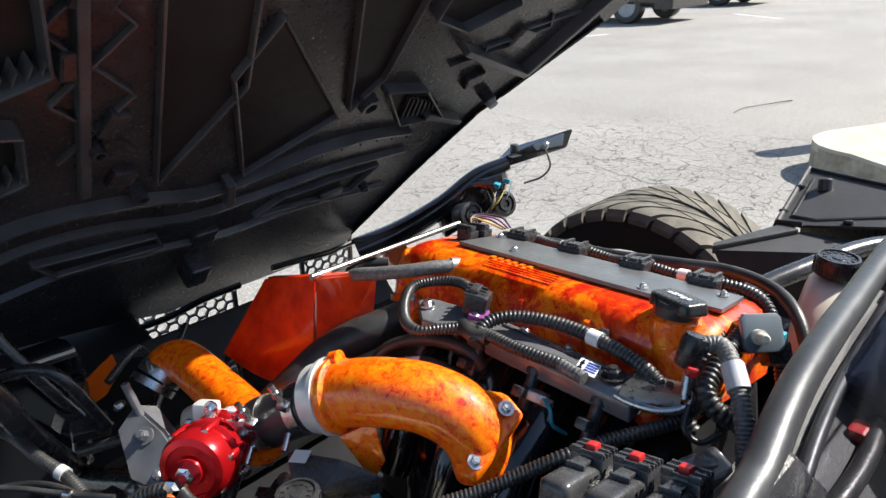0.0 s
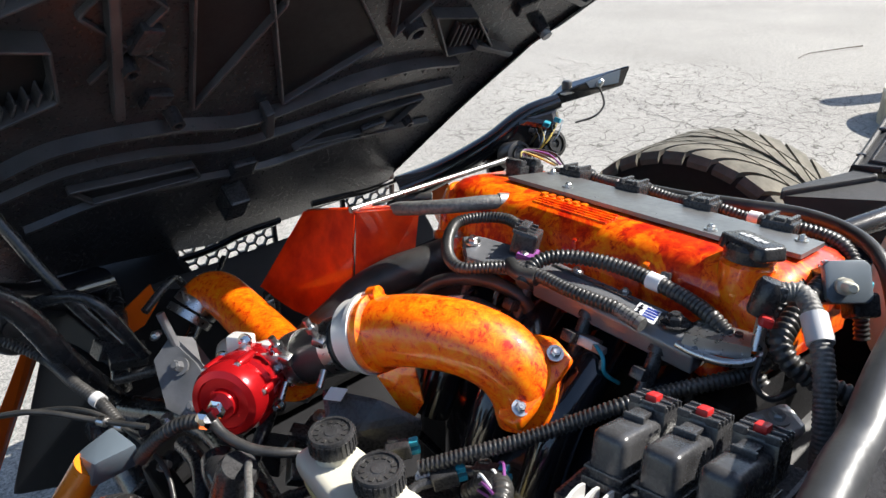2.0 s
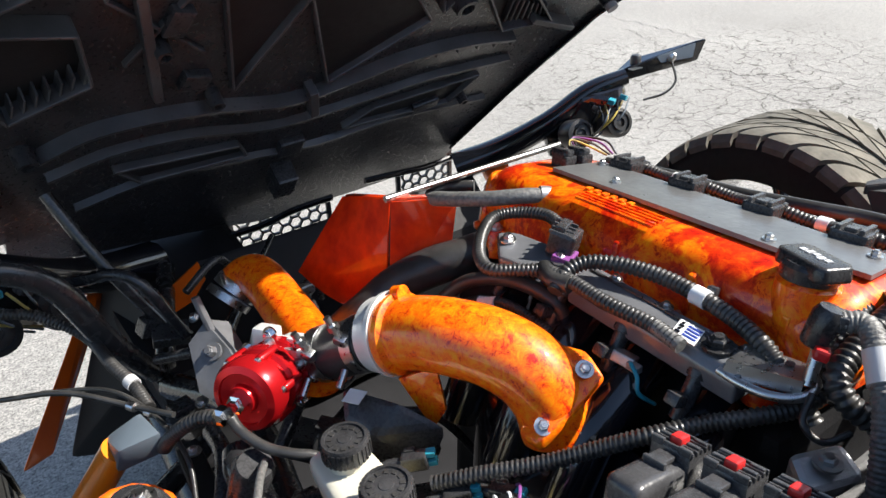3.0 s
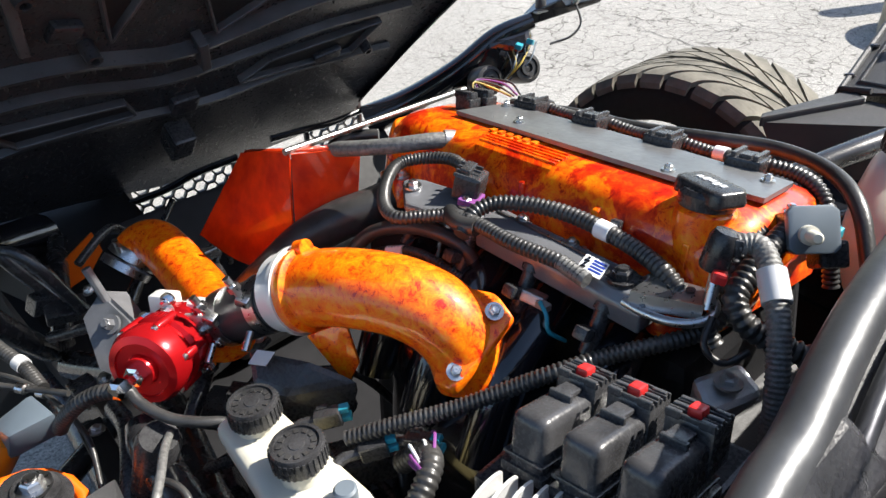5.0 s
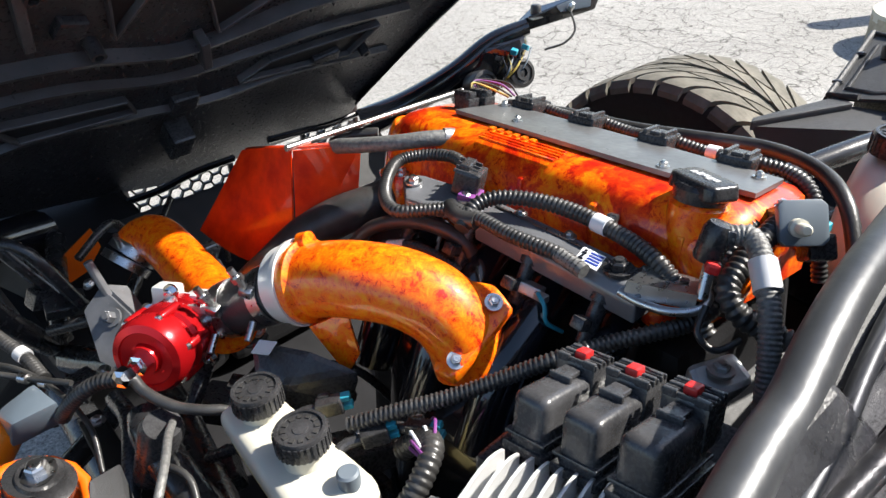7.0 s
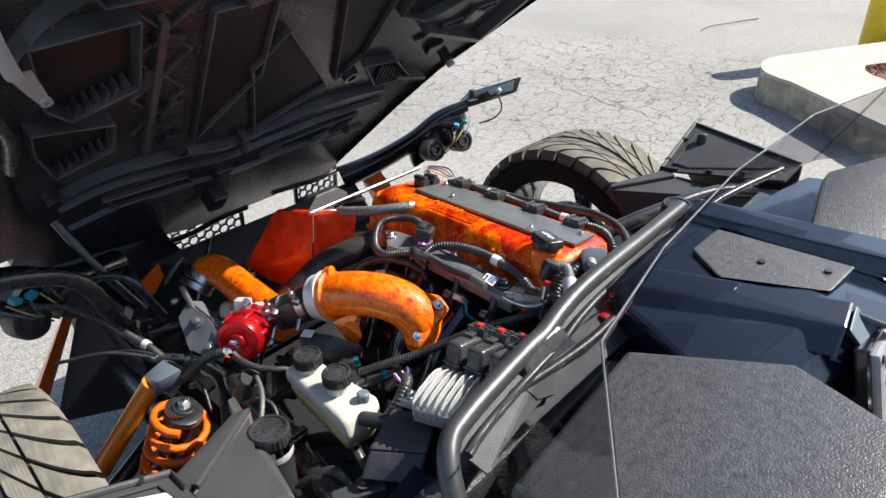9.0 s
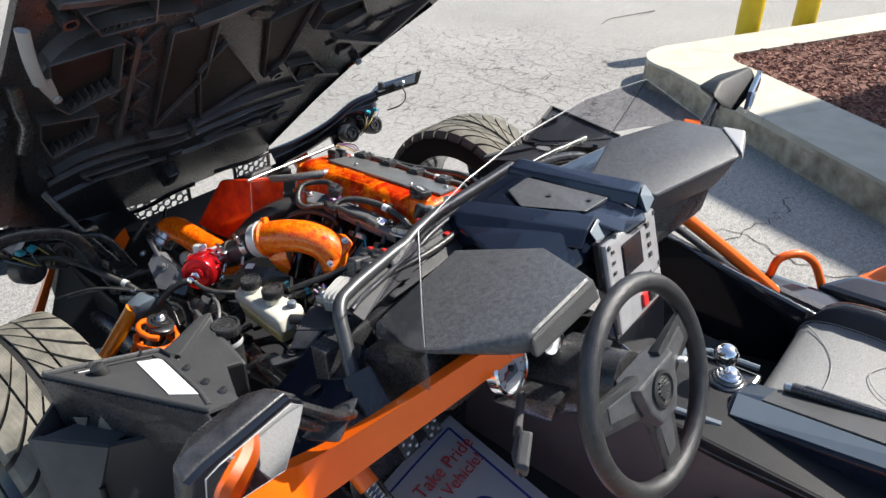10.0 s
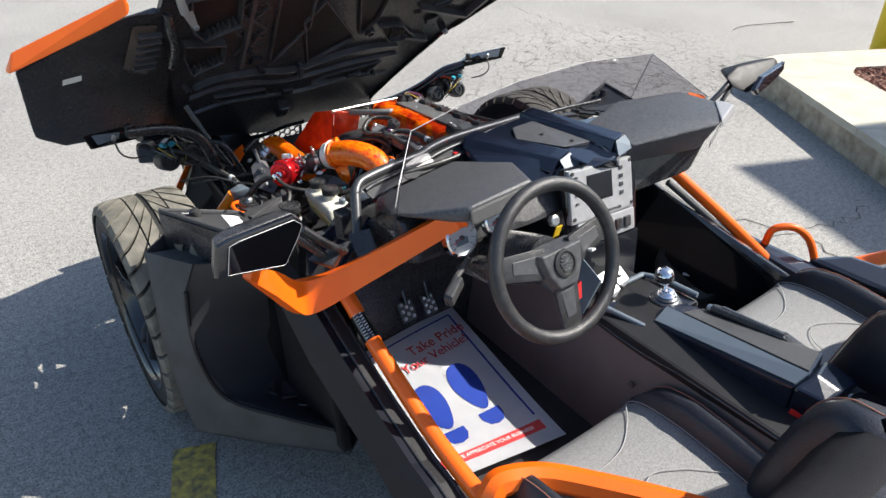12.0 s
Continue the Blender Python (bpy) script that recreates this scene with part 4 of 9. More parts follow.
def headlight(s):
    """Headlight pod seen from behind, on the side s."""
    def f(x, y, z):
        return (0.045 + s * (x - 0.045), y, z)
    pod = part("headlight_pod", hull([f(0.56, 0.48, 0.50), f(0.60, 0.56, 0.56), f(0.62, 0.44, 0.66), f(0.72, 0.40, 0.68), f(0.76, 0.42, 0.66), f(0.74, 0.5, 0.55), f(0.66, 0.62, 0.5), f(0.66, 0.40, 0.58), f(0.70, 0.37, 0.64)], 0.012), GLOSSBLACK, CAR, "gloss black headlight pod seen from behind")
    part("pod_arm", tube([f(0.40, 0.66, 0.47), f(0.50, 0.60, 0.51), f(0.58, 0.50, 0.59), f(0.66, 0.45, 0.66), f(0.74, 0.41, 0.69)], 0.040, 6, 12, ends=0.020), GLOSSBLACK, pod, smooth=50)
    part("fin", hull([f(0.72, 0.44, 0.69), f(0.74, 0.40, 0.715), f(0.92, 0.325, 0.765), f(0.905, 0.335, 0.71), f(0.86, 0.36, 0.70), f(0.78, 0.44, 0.72), f(0.74, 0.43, 0.67)], 0.004), GLOSSBLACK, pod, "pointed black fin")
    part("fin_inset", hull([f(0.80, 0.374, 0.733), f(0.893, 0.335, 0.757), f(0.882, 0.332, 0.722), f(0.81, 0.366, 0.716), f(0.84, 0.362, 0.73)], 0.002), SLATEPLASTIC, pod, "slate inset panel")
    part("rubber_buffer", lathe([(0.012, 0), (0.013, 0.004), (0.013, 0.022), (0.010, 0.026), (0.001, 0.027)], Matrix.Translation(f(0.765, 0.405, 0.712)), 20), RUBBER, pod, "black rubber buffer", smooth=40)
    part("buffer_bracket", box((0.05, 0.02, 0.004), Matrix.Translation(f(0.765, 0.40, 0.709)), 0.001), STEEL, pod)
    lamp = part("lamp_back", lathe([(0.034, -0.045), (0.036, 0.0), (0.034, 0.008), (0.026, 0.010), (0.025, 0.005), (0.019, 0.005), (0.018, 0.011), (0.011, 0.011), (0.010, 0.006), (0.001, 0.008)], axis_pose(f(0.675, 0.365, 0.60), (-0.2 * s, -1, 0.35)), 32), RUBBER, pod, "round ridged rubber lamp cover", smooth=35)
    part("lamp_back", lathe([(0.034, -0.045), (0.036, 0.0), (0.034, 0.008), (0.026, 0.010), (0.025, 0.005), (0.019, 0.005), (0.018, 0.011), (0.011, 0.011), (0.010, 0.006), (0.001, 0.008)], axis_pose(f(0.585, 0.40, 0.585), (-0.2 * s, -1, 0.35)), 32), RUBBER, pod, "round ridged rubber lamp cover", smooth=35)
    for i, (x, y, z) in enumerate(((0.655, 0.37, 0.655), (0.685, 0.362, 0.66), (0.62, 0.385, 0.64))):
        part("connector", box((0.020, 0.016, 0.012), Matrix.Translation(f(x, y, z)) @ pose(0, 0, 0, 15, 20 * i, 30), 0.002), TEAL if i < 2 else PLASTIC, pod, "teal wiring connector" if i < 2 else "")
    rnd = random.Random(3)
    for i in range(6):
        a, b = Vector(f(0.62 + 0.02 * i, 0.375, 0.65)), Vector(f(0.60 + 0.03 * rnd.random(), 0.40, 0.56))
        part("wire", tube([a, a.lerp(b, 0.5) + Vector((0.02 * rnd.uniform(-1, 1), -0.03, 0.01)), b], 0.0022, 6, 6), (GLOSSBLACK, OLDYELLOW, SLATEPLASTIC)[i % 3], pod, smooth=60)
    part("cable", tube([f(0.83, 0.355, 0.725), f(0.825, 0.33, 0.68), f(0.79, 0.33, 0.655), f(0.74, 0.35, 0.645)], 0.003, 8, 6), RUBBER, pod, smooth=60)
    part("cable_stud", lathe([(0.008, 0), (0.008, 0.012), (0.004, 0.02)], axis_pose(f(0.83, 0.355, 0.722), (0, -0.6, 0.8)), 12), STEEL, pod)


FRONT_FIT = VIEWFIT[0]
VIEWFIT[0] = Matrix.Translation((0.028, 0.075, 0.034))
headlight(1)
VIEWFIT[0] = FRONT_FIT
headlight(-1)
part("front_panel", hull([(-0.40, 0.62, 0.50), (-0.43, 0.60, 0.50), (-0.60, 0.60, 0.16), (-0.66, 0.58, 0.16), (-0.58, 0.72, 0.16), (-0.38, 0.66, 0.48)], 0.008), ORANGE, CAR, "orange painted lower front panel")
part("inner_panel", hull([(-0.395, 0.60, 0.49), (-0.40, 0.62, 0.50), (-0.58, 0.58, 0.15), (-0.38, 0.40, 0.20), (-0.36, 0.45, 0.44), (-0.37, 0.6, 0.2)], 0.006), BAYBLACK, CAR)
part("front_panel", hull([(0.50, 0.62, 0.50), (0.53, 0.60, 0.50), (0.70, 0.60, 0.16), (0.76, 0.58, 0.16), (0.68, 0.72, 0.16), (0.48, 0.66, 0.48)], 0.008), ORANGE, CAR, "orange painted lower front panel")
part("hinge_arm", tube([(-0.72, 0.26, 0.775), (-0.60, 0.27, 0.755), (-0.51, 0.26, 0.71), (-0.47, 0.25, 0.60), (-0.43, 0.28, 0.50), (-0.41, 0.34, 0.45)], 0.017, 8, 12), TUBEBLACK, CAR, "bent black tube", smooth=50)
part("hinge_arm", tube([(-0.30, 0.62, 0.47), (-0.35, 0.45, 0.50), (-0.40, 0.33, 0.46)], 0.016, 6, 10), TUBEBLACK, CAR, "bent black tube", smooth=50)
part("gas_strut", joined(tube([(-0.36, 0.22, 0.50), (-0.12, 0.52, 0.52)], 0.006, 3, 10, False), tube([(-0.36, 0.22, 0.50), (-0.26, 0.345, 0.508)], 0.011, 3, 12, False)), TUBEBLACK, CAR, "slim gas strut", smooth=50)
part("orange_bracket", plate([(-0.35, 0.49, 0.49), (-0.27, 0.50, 0.53), (-0.265, 0.50, 0.49), (-0.30, 0.49, 0.46), (-0.34, 0.48, 0.455)], 0.004, 0.001), ORANGE, CAR, "orange painted bracket")
part("hood_prop_frame", joined(tube([(-0.47, 0.44, 0.60), (-0.40, 0.36, 0.62), (-0.36, 0.30, 0.52)], 0.010, 5, 8), tube([(-0.45, 0.5, 0.72), (-0.42, 0.42, 0.62), (-0.37, 0.34, 0.50)], 0.010, 5, 8)), TUBEBLACK, CAR, smooth=50)

# ---- engine ----
BAY_FIT = Matrix(((1.036, -0.0211, 0.0035, 0.0028), (0.0517, 1.0233, -0.0494, 0.0714), (-0.0233, 0.0454, 1.0199, 0.0047), (0, 0, 0, 1)))
VIEWFIT[0] = Matrix()


def ep(x, y, h=0.0):
    """A point over the sloping top of the engine: h above the cover plate's plane."""
    return Vector((x, y, 0.842 - 0.05 * (y + 0.05) - 0.15 * (x - 0.06) + h))


EAX = Matrix((Vector((1, 0, -0.15)).normalized(), Vector((0, 1, -0.05)).normalized(), Vector((0.15, 0.05, 1)).normalized())).transposed().to_4x4()


def em(x, y, h=0.0, turn=0.0):
    """A pose on the engine's top, z out of it."""
    return Matrix.Translation(ep(x, y, h)) @ EAX @ pose(0, 0, 0, 0, 0, turn)


def valve_cover():
    prof = [(-0.014, -0.094), (-0.016, -0.092), (-0.016, -0.082), (-0.014, -0.080), (-0.003, -0.078), (0.000, -0.074), (0.002, -0.050), (0.006, -0.034), (0.014, -0.020), (0.027, -0.009), (0.042, -0.003), (0.058, 0.0), (0.150, 0.0), (0.176, -0.006), (0.190, -0.030), (0.194, -0.070), (0.194, -0.094)]
    bm = bmesh.new()
    rows = []
    for y, s, dz in ((0.056, 0.66, -0.050), (0.052, 0.78, -0.036), (0.042, 0.88, -0.020), (0.026, 0.95, -0.008), (0.005, 0.985, -0.002), (-0.03, 1.0, 0), (-0.12, 1, 0), (-0.22, 1, 0), (-0.32, 1, 0), (-0.42, 1, 0), (-0.440, 0.985, -0.002), (-0.452, 0.95, -0.008), (-0.458, 0.90, -0.018)):
        rows.append([bm.verts.new(ep(0.09 + (x - 0.09) * s, y, h * s + dz)) for x, h in prof])
    for a, b in zip(rows, rows[1:]):
        for k in range(len(prof) - 1):
            bm.faces.new((a[k], a[k + 1], b[k + 1], b[k]))
    bm.faces.new(rows[0])
    bm.faces.new(rows[-1][::-1])
    c = part("valve_cover", bm, REDMARBLE, CAR, "orange and red marbled glossy valve cover", smooth=50)
    for i in range(5):
        y = -0.02 - 0.098 * i
        part("bolt_boss", lathe([(0.016, -0.03), (0.015, 0.0), (0.012, 0.006), (0.009, 0.006)], em(-0.010, y, -0.086), 18), REDMARBLE, c, "orange bolt boss", smooth=40)
        part("cover_bolt", hexbolt(ep(-0.010, y, -0.080), (0, 0, 1), 0.006, 0.010), STEEL, c)
        part("side_rib", hull([ep(0.003, y + d, h) - Vector((0.004 if h < -0.05 else 0.0, 0, 0)) for d in (-0.004, 0.004) for h in (-0.076, -0.03)] + [ep(0.02, y + d, h) for d in (-0.004, 0.004) for h in (-0.076, -0.022)], 0.002), REDMARBLE, c)
    for i in range(5):
        x = 0.050 - 0.0058 * i
        h = 0.0006 - 0.0030 * max(0.0, (0.058 - x) / 0.016) ** 1.1
        part("raised_line", box((0.0024, 0.115 if i else 0.05, 0.0022), em(x, -0.185 - (0.03 if i == 0 else 0.0), h), 0.0006), REDMARBLE, c)
    for i in range(6):
        part("raised_letter_bar", box((0.009, 0.007, 0.0022), em(0.052, -0.125 - 0.013 * i, 0.0006), 0.0006), REDMARBLE, c)
    # lugs round the rear end and the front cap
    for x, y, w, d, h0 in ((0.02, -0.446, 0.030, 0.030, -0.036), (0.10, -0.452, 0.040, 0.028, -0.012), (0.165, -0.448, 0.036, 0.030, -0.022)):
        part("rear_lug", box((w, d, 0.050), em(x, y, h0 - 0.022), 0.008), REDMARBLE, c, smooth=50)
        part("cover_bolt", hexbolt(ep(x, y - 0.002, h0 + 0.003), (0.1, 0, 1), 0.005, 0.007), STEEL, c)
    part("front_cap", hull([ep(x, y, h) for x, y, h in ((0.02, 0.03, -0.012), (0.17, 0.03, -0.012), (0.03, 0.062, -0.045), (0.16, 0.066, -0.045), (0.0, 0.04, -0.10), (0.18, 0.06, -0.10), (-0.02, 0.01, -0.10))], 0.014, 3), REDMARBLE, c, smooth=50)
    part("filler_neck", lathe([(0.028, -0.045), (0.027, -0.004), (0.023, 0.0)], em(0.036, -0.408), 28), REDMARBLE, c, smooth=40)
    m = em(0.036, -0.408, 0.0, -20)
    cap = part("oil_cap", joined(lathe([(0.0245, 0.0), (0.0255, 0.004), (0.0255, 0.012), (0.022, 0.016), (0.001, 0.016)], m, 36), hull([m @ Vector((sx * a, sy * b, z)) for sx in (-1, 1) for sy in (-1, 1) for a, b, z in ((0.014, 0.031, 0.006), (0.019, 0.024, 0.006), (0.013, 0.029, 0.021), (0.018, 0.022, 0.021))], 0.004, 3)), PLASTIC, c, "black oil filler cap with a grip bar and worn print", smooth=40)
    for i in range(5):
        part("print_bar", box((0.006 + 0.002 * (i % 2), 0.005, 0.0008), m @ Matrix.Translation((0.001 * (i % 3), 0.014 - 0.007 * i, 0.0214)), 0), TAPE, cap)
    return c


valve_cover()
COVER = part("coil_cover", plate([ep(x, y, 0.007) for x, y in ((0.060, -0.050), (0.060, -0.372), (0.070, -0.385), (0.074, -0.440), (0.138, -0.436), (0.142, -0.30), (0.142, -0.058))], 0.005, 0.0012), COVERMETAL, CAR, "dusty grey metal coil cover plate")
for x, y in ((0.083, -0.136), (0.072, -0.345), (0.12, -0.42), (0.128, -0.07)):
    part("cover_screw", hexbolt(ep(x, y, 0.007), (0.15, 0.05, 1), 0.0042, 0.006), STEEL, COVER)


def coil(y):
    m = em(0.160, y, 0.002, 6)
    c = part("ignition_coil", joined(box((0.036, 0.030, 0.022), m @ Matrix.Translation((0, 0, 0.002)), 0.004), box((0.024, 0.036, 0.016), m @ Matrix.Translation((-0.012, 0, 0.006)), 0.003), box((0.014, 0.022, 0.014), m @ Matrix.Translation((0.022, 0, 0.002)), 0.003), hull([m @ Vector(p) for p in ((-0.03, 0.012, -0.004), (-0.03, -0.012, -0.004), (-0.018, 0.015, 0.01), (-0.018, -0.015, 0.01), (-0.018, 0.015, -0.006), (-0.018, -0.015, -0.006))], 0.002)), PLASTIC, CAR, "black ignition coil connector")
    for s in (-1, 1):
        part("clip_rail", box((0.032, 0.005, 0.006), m @ Matrix.Translation((-0.006, s * 0.011, 0.0155)), 0.0012), RELAYBLACK, c)
    part("clip", box((0.012, 0.012, 0.004), m @ Matrix.Translation((-0.014, 0, 0.0155)), 0.001), RELAYBLACK, c)
    part("coil_bolt", hexbolt(m @ Vector((0.010, 0.019, 0.002)), (0.15, 0.05, 1), 0.004, 0.005), STEEL, c)
    return c


for y in (-0.090, -0.186, -0.286, -0.382):
    coil(y)


def loom(pts, r=0.011, label="corrugated black wiring loom", mat=RUBBER):
    return part("wiring_loom", tube(pts, r, 10, 12, rib=r * 0.17, pitch=r * 0.62), mat, CAR, label, smooth=60)


def band(p, q, r, label, mat=LABELWHITE):
    return part("tape_band", tube([p, q], r, 2, 14, False), mat, CAR, label, smooth=60)


for a, b in ((-0.102, -0.172), (-0.200, -0.272), (-0.300, -0.368)):
    loom([ep(0.176, a, 0.004), ep(0.180, (a + b) / 2, 0.0), ep(0.176, b, 0.004)], 0.0075, "corrugated black loom between the coils")
loom([ep(0.170, -0.395, 0.006), ep(0.176, -0.42, 0.003), ep(0.168, -0.448, -0.004), ep(0.155, -0.470, -0.03), (0.145, -0.49, 0.76)], 0.0080, "corrugated black loom behind the coils")
for y in (-0.152, -0.340):
    band(ep(0.180, y + 0.006, 0.001), ep(0.180, y - 0.007, 0.0015), 0.0086, "white tape band")
for x, y in ((0.095, -0.030), (0.120, -0.034)):
    pl = part("sensor_plug", joined(box((0.019, 0.024, 0.026), em(x, y, 0.009, 8), 0.004), box((0.013, 0.030, 0.010), em(x, y, 0.019, 8), 0.003), box((0.022, 0.010, 0.016), em(x, y - 0.012, 0.008, 8), 0.002)), PLASTIC, CAR, "black cam sensor plug")
    part("lock_tab", box((0.009, 0.008, 0.004), em(x, y - 0.010, 0.0225, 8), 0.001), RELAYBLACK, pl)
for i in range(4):
    p = ep(0.115 + 0.006 * i, -0.022, 0.015)
    part("wire", tube([p, p + Vector((0.012, 0.012 + 0.004 * i, 0.010)), p + Vector((0.03 + 0.006 * i, 0.0, 0.002)), p + Vector((0.05, -0.02, -0.012))], 0.0016, 6, 6), (OLDYELLOW, RUBBER, PURPLE, RUBBER)[i], CAR, smooth=60)
part("vent_hose", tube([(0.164, -0.043, 0.825), (0.190, -0.127, 0.826), (0.200, -0.224, 0.830), (0.216, -0.304, 0.836), (0.231, -0.378, 0.840), (0.215, -0.439, 0.840), (0.180, -0.483, 0.830), (0.144, -0.518, 0.790)], 0.0080, 8, 12), RUBBER, CAR, "black rubber vent hose", smooth=60)

# fuel rail with its label, bracket plate and lifting bracket
RAIL = part("fuel_rail", hull([(x, y, z) for y in (-0.215, -0.418) for x, z in ((-0.064, 0.800), (-0.056, 0.810), (-0.028, 0.812), (-0.022, 0.806), (-0.064, 0.780), (-0.022, 0.780))], 0.003, 3), RAILMETAL, CAR, "dark satin metal fuel rail with a printed label", smooth=40)
part("rail_groove", box((0.003, 0.19, 0.002), Matrix.Translation((-0.036, -0.315, 0.8125)), 0.0008), DARKMETAL, RAIL)
part("rail_end", lathe([(0.014, -0.01), (0.015, 0.0), (0.012, 0.012), (0.001, 0.013)], axis_pose((-0.043, -0.212, 0.795), (0, 1, 0.05)), 20), RAILMETAL, RAIL, smooth=40)
part("label", plate([(-0.036, -0.338, 0.8138), (-0.036, -0.364, 0.8138), (-0.058, -0.370, 0.8118), (-0.058, -0.344, 0.8118)][::-1], 0.0008, 0), LABELWHITE, RAIL, "white printed label")
for i in range(4):
    part("code_bar", box((0.003, 0.003 + 0.0025 * (i % 2), 0.0006), Matrix.Translation((-0.040 - 0.0042 * i, -0.344 - 0.001 * i, 0.8138 - 0.0004 * i)) @ pose(0, 0, 0, 0, -5, 0), 0), GLOSSBLACK, RAIL)
    part("label_bar", box((0.0022, 0.014, 0.0006), Matrix.Translation((-0.040 - 0.0042 * i, -0.357 - 0.001 * i, 0.8138 - 0.0004 * i)) @ pose(0, 0, 0, 0, -5, 0), 0), INKBLUE, RAIL)
part("rail_nut", hexbolt((-0.044, -0.384, 0.812), (0, 0, 1), 0.009, 0.011), PLASTIC, RAIL)
for y in (-0.250, -0.315, -0.402):
    part("rail_screw", hexbolt((-0.030, y, 0.811), (0, 0, 1), 0.0045, 0.006), STEEL, RAIL)
LIFT = part("lifting_bracket", joined(plate([(-0.056, -0.402, 0.816), (-0.026, -0.404, 0.819), (-0.018, -0.450, 0.822), (-0.036, -0.458, 0.820)][::-1], 0.003, 0.001), plate([(-0.056, -0.402, 0.816), (-0.036, -0.458, 0.820), (-0.038, -0.458, 0.806), (-0.060, -0.402, 0.802)], 0.003, 0.001), tube([(-0.060, -0.398, 0.804), (-0.060, -0.418, 0.803), (-0.056, -0.444, 0.805), (-0.044, -0.462, 0.809), (-0.028, -0.464, 0.814), (-0.018, -0.452, 0.818)], 0.0040, 6, 10)), STEEL, CAR, "bright steel lifting bracket", smooth=40)
for x, y, z in ((-0.032, -0.424, 0.8215), (-0.028, -0.440, 0.8225)):
    part("bracket_hole", lathe([(0.0040, 0), (0.0040, 0.0006)], Matrix.Translation((x, y, z - 0.0012)), 14), PLASTIC, LIFT)
part("rail_plate", hull([(-0.058, -0.086, 0.810), (-0.042, -0.100, 0.812), (-0.030, -0.160, 0.812), (-0.036, -0.215, 0.810), (-0.072, -0.215, 0.808), (-0.090, -0.130, 0.808), (-0.058, -0.086, 0.790), (-0.030, -0.16, 0.79), (-0.036, -0.215, 0.79), (-0.09, -0.13, 0.788)], 0.005, 3), RAILMETAL, CAR, "dark satin metal bracket plate")
for x, y in ((-0.062, -0.112), (-0.048, -0.185)):
    part("plate_screw", hexbolt((x, y, 0.811), (0, 0, 1), 0.006, 0.008), STEEL, CAR, "small steel screw")

loom([(-0.092, -0.226, 0.810), (-0.070, -0.219, 0.822), (-0.049, -0.226, 0.828), (-0.031, -0.248, 0.830), (-0.018, -0.278, 0.830), (-0.012, -0.308, 0.829), (-0.012, -0.339, 0.828), (-0.016, -0.379, 0.826), (-0.025, -0.415, 0.822), (-0.030, -0.445, 0.805), (-0.03, -0.47, 0.78)], 0.0085)
loom([(-0.009, -0.150, 0.822), (-0.004, -0.113, 0.825), (-0.021, -0.081, 0.822), (-0.048, -0.068, 0.820), (-0.082, -0.090, 0.818), (-0.112, -0.125, 0.816), (-0.121, -0.156, 0.815), (-0.100, -0.178, 0.816), (-0.078, -0.197, 0.817)], 0.0075)
loom([(-0.079, -0.199, 0.818), (-0.077, -0.238, 0.820), (-0.078, -0.278, 0.820), (-0.073, -0.310, 0.819), (-0.069, -0.334, 0.818), (-0.070, -0.360, 0.815)], 0.0078)
band((-0.0690, -0.334, 0.818), (-0.0705, -0.366, 0.8145), 0.0074, "braided sleeve end", BRAID)
band((-0.0120, -0.331, 0.828), (-0.0125, -0.347, 0.828), 0.0094, "white tape band")
part("tape_clip", box((0.010, 0.010, 0.014), Matrix.Translation((-0.002, -0.343, 0.830)) @ pose(0, 0, 0, 0, 20, 10), 0.002), PLASTIC, CAR, "black loom clip")
part("loom_junction", tube([(-0.078, -0.192, 0.818), (-0.084, -0.215, 0.816), (-0.080, -0.236, 0.818)], 0.0092, 6, 12), RUBBER, CAR, "taped loom junction", smooth=60)
PLUG = part("harness_plug", joined(box((0.036, 0.030, 0.030), Matrix.Translation((-0.028, -0.170, 0.822)) @ pose(0, 0, 0, 12, 8, 30), 0.004), box((0.030, 0.012, 0.010), Matrix.Translation((-0.026, -0.166, 0.838)) @ pose(0, 0, 0, 12, 8, 30), 0.002)), PLASTIC, CAR, "black harness plug with purple lock")
for i in range(4):
    part("plug_rib", box((0.003, 0.026, 0.004), Matrix.Translation((-0.040 + 0.008 * i, -0.176 + 0.005 * i, 0.8375)) @ pose(0, 0, 0, 12, 8, 30), 0.0008), RELAYBLACK, PLUG)
part("plug_lock", box((0.034, 0.022, 0.008), Matrix.Translation((-0.038, -0.182, 0.812)) @ pose(0, 0, 0, 12, 8, 30), 0.002), PURPLE, PLUG, "purple plug lock")
part("bypass_hose", tube([(0.040, -0.086, 0.828), (0.002, -0.066, 0.832), (-0.029, -0.038, 0.828), (-0.052, 0.002, 0.820), (-0.065, 0.042, 0.810), (-0.058, 0.075, 0.790)], 0.0098, 8, 14), BRAID, CAR, "grey braided hose", smooth=60)
band((0.036, -0.083, 0.829), (0.018, -0.074, 0.832), 0.0108, "knurled hose end", ALU)
part("bypass_hose", tube([(0.025, 0.077, 0.790), (-0.006, 0.102, 0.790), (-0.040, 0.090, 0.792), (-0.050, 0.060, 0.785)], 0.0090, 8, 12), RUBBER, CAR, "black rubber hose", smooth=60)
part("coolant_hose", tube([(-0.129, -0.068, 0.735), (-0.111, -0.094, 0.765), (-0.090, -0.132, 0.780), (-0.079, -0.178, 0.785), (-0.068, -0.206, 0.770), (-0.061, -0.215, 0.740)], 0.0085, 8, 12), RUBBER, CAR, "black coolant hose", smooth=60)
loom([(-0.135, -0.085, 0.725), (-0.118, -0.110, 0.748), (-0.10, -0.150, 0.760), (-0.09, -0.20, 0.755), (-0.085, -0.24, 0.74)], 0.006)
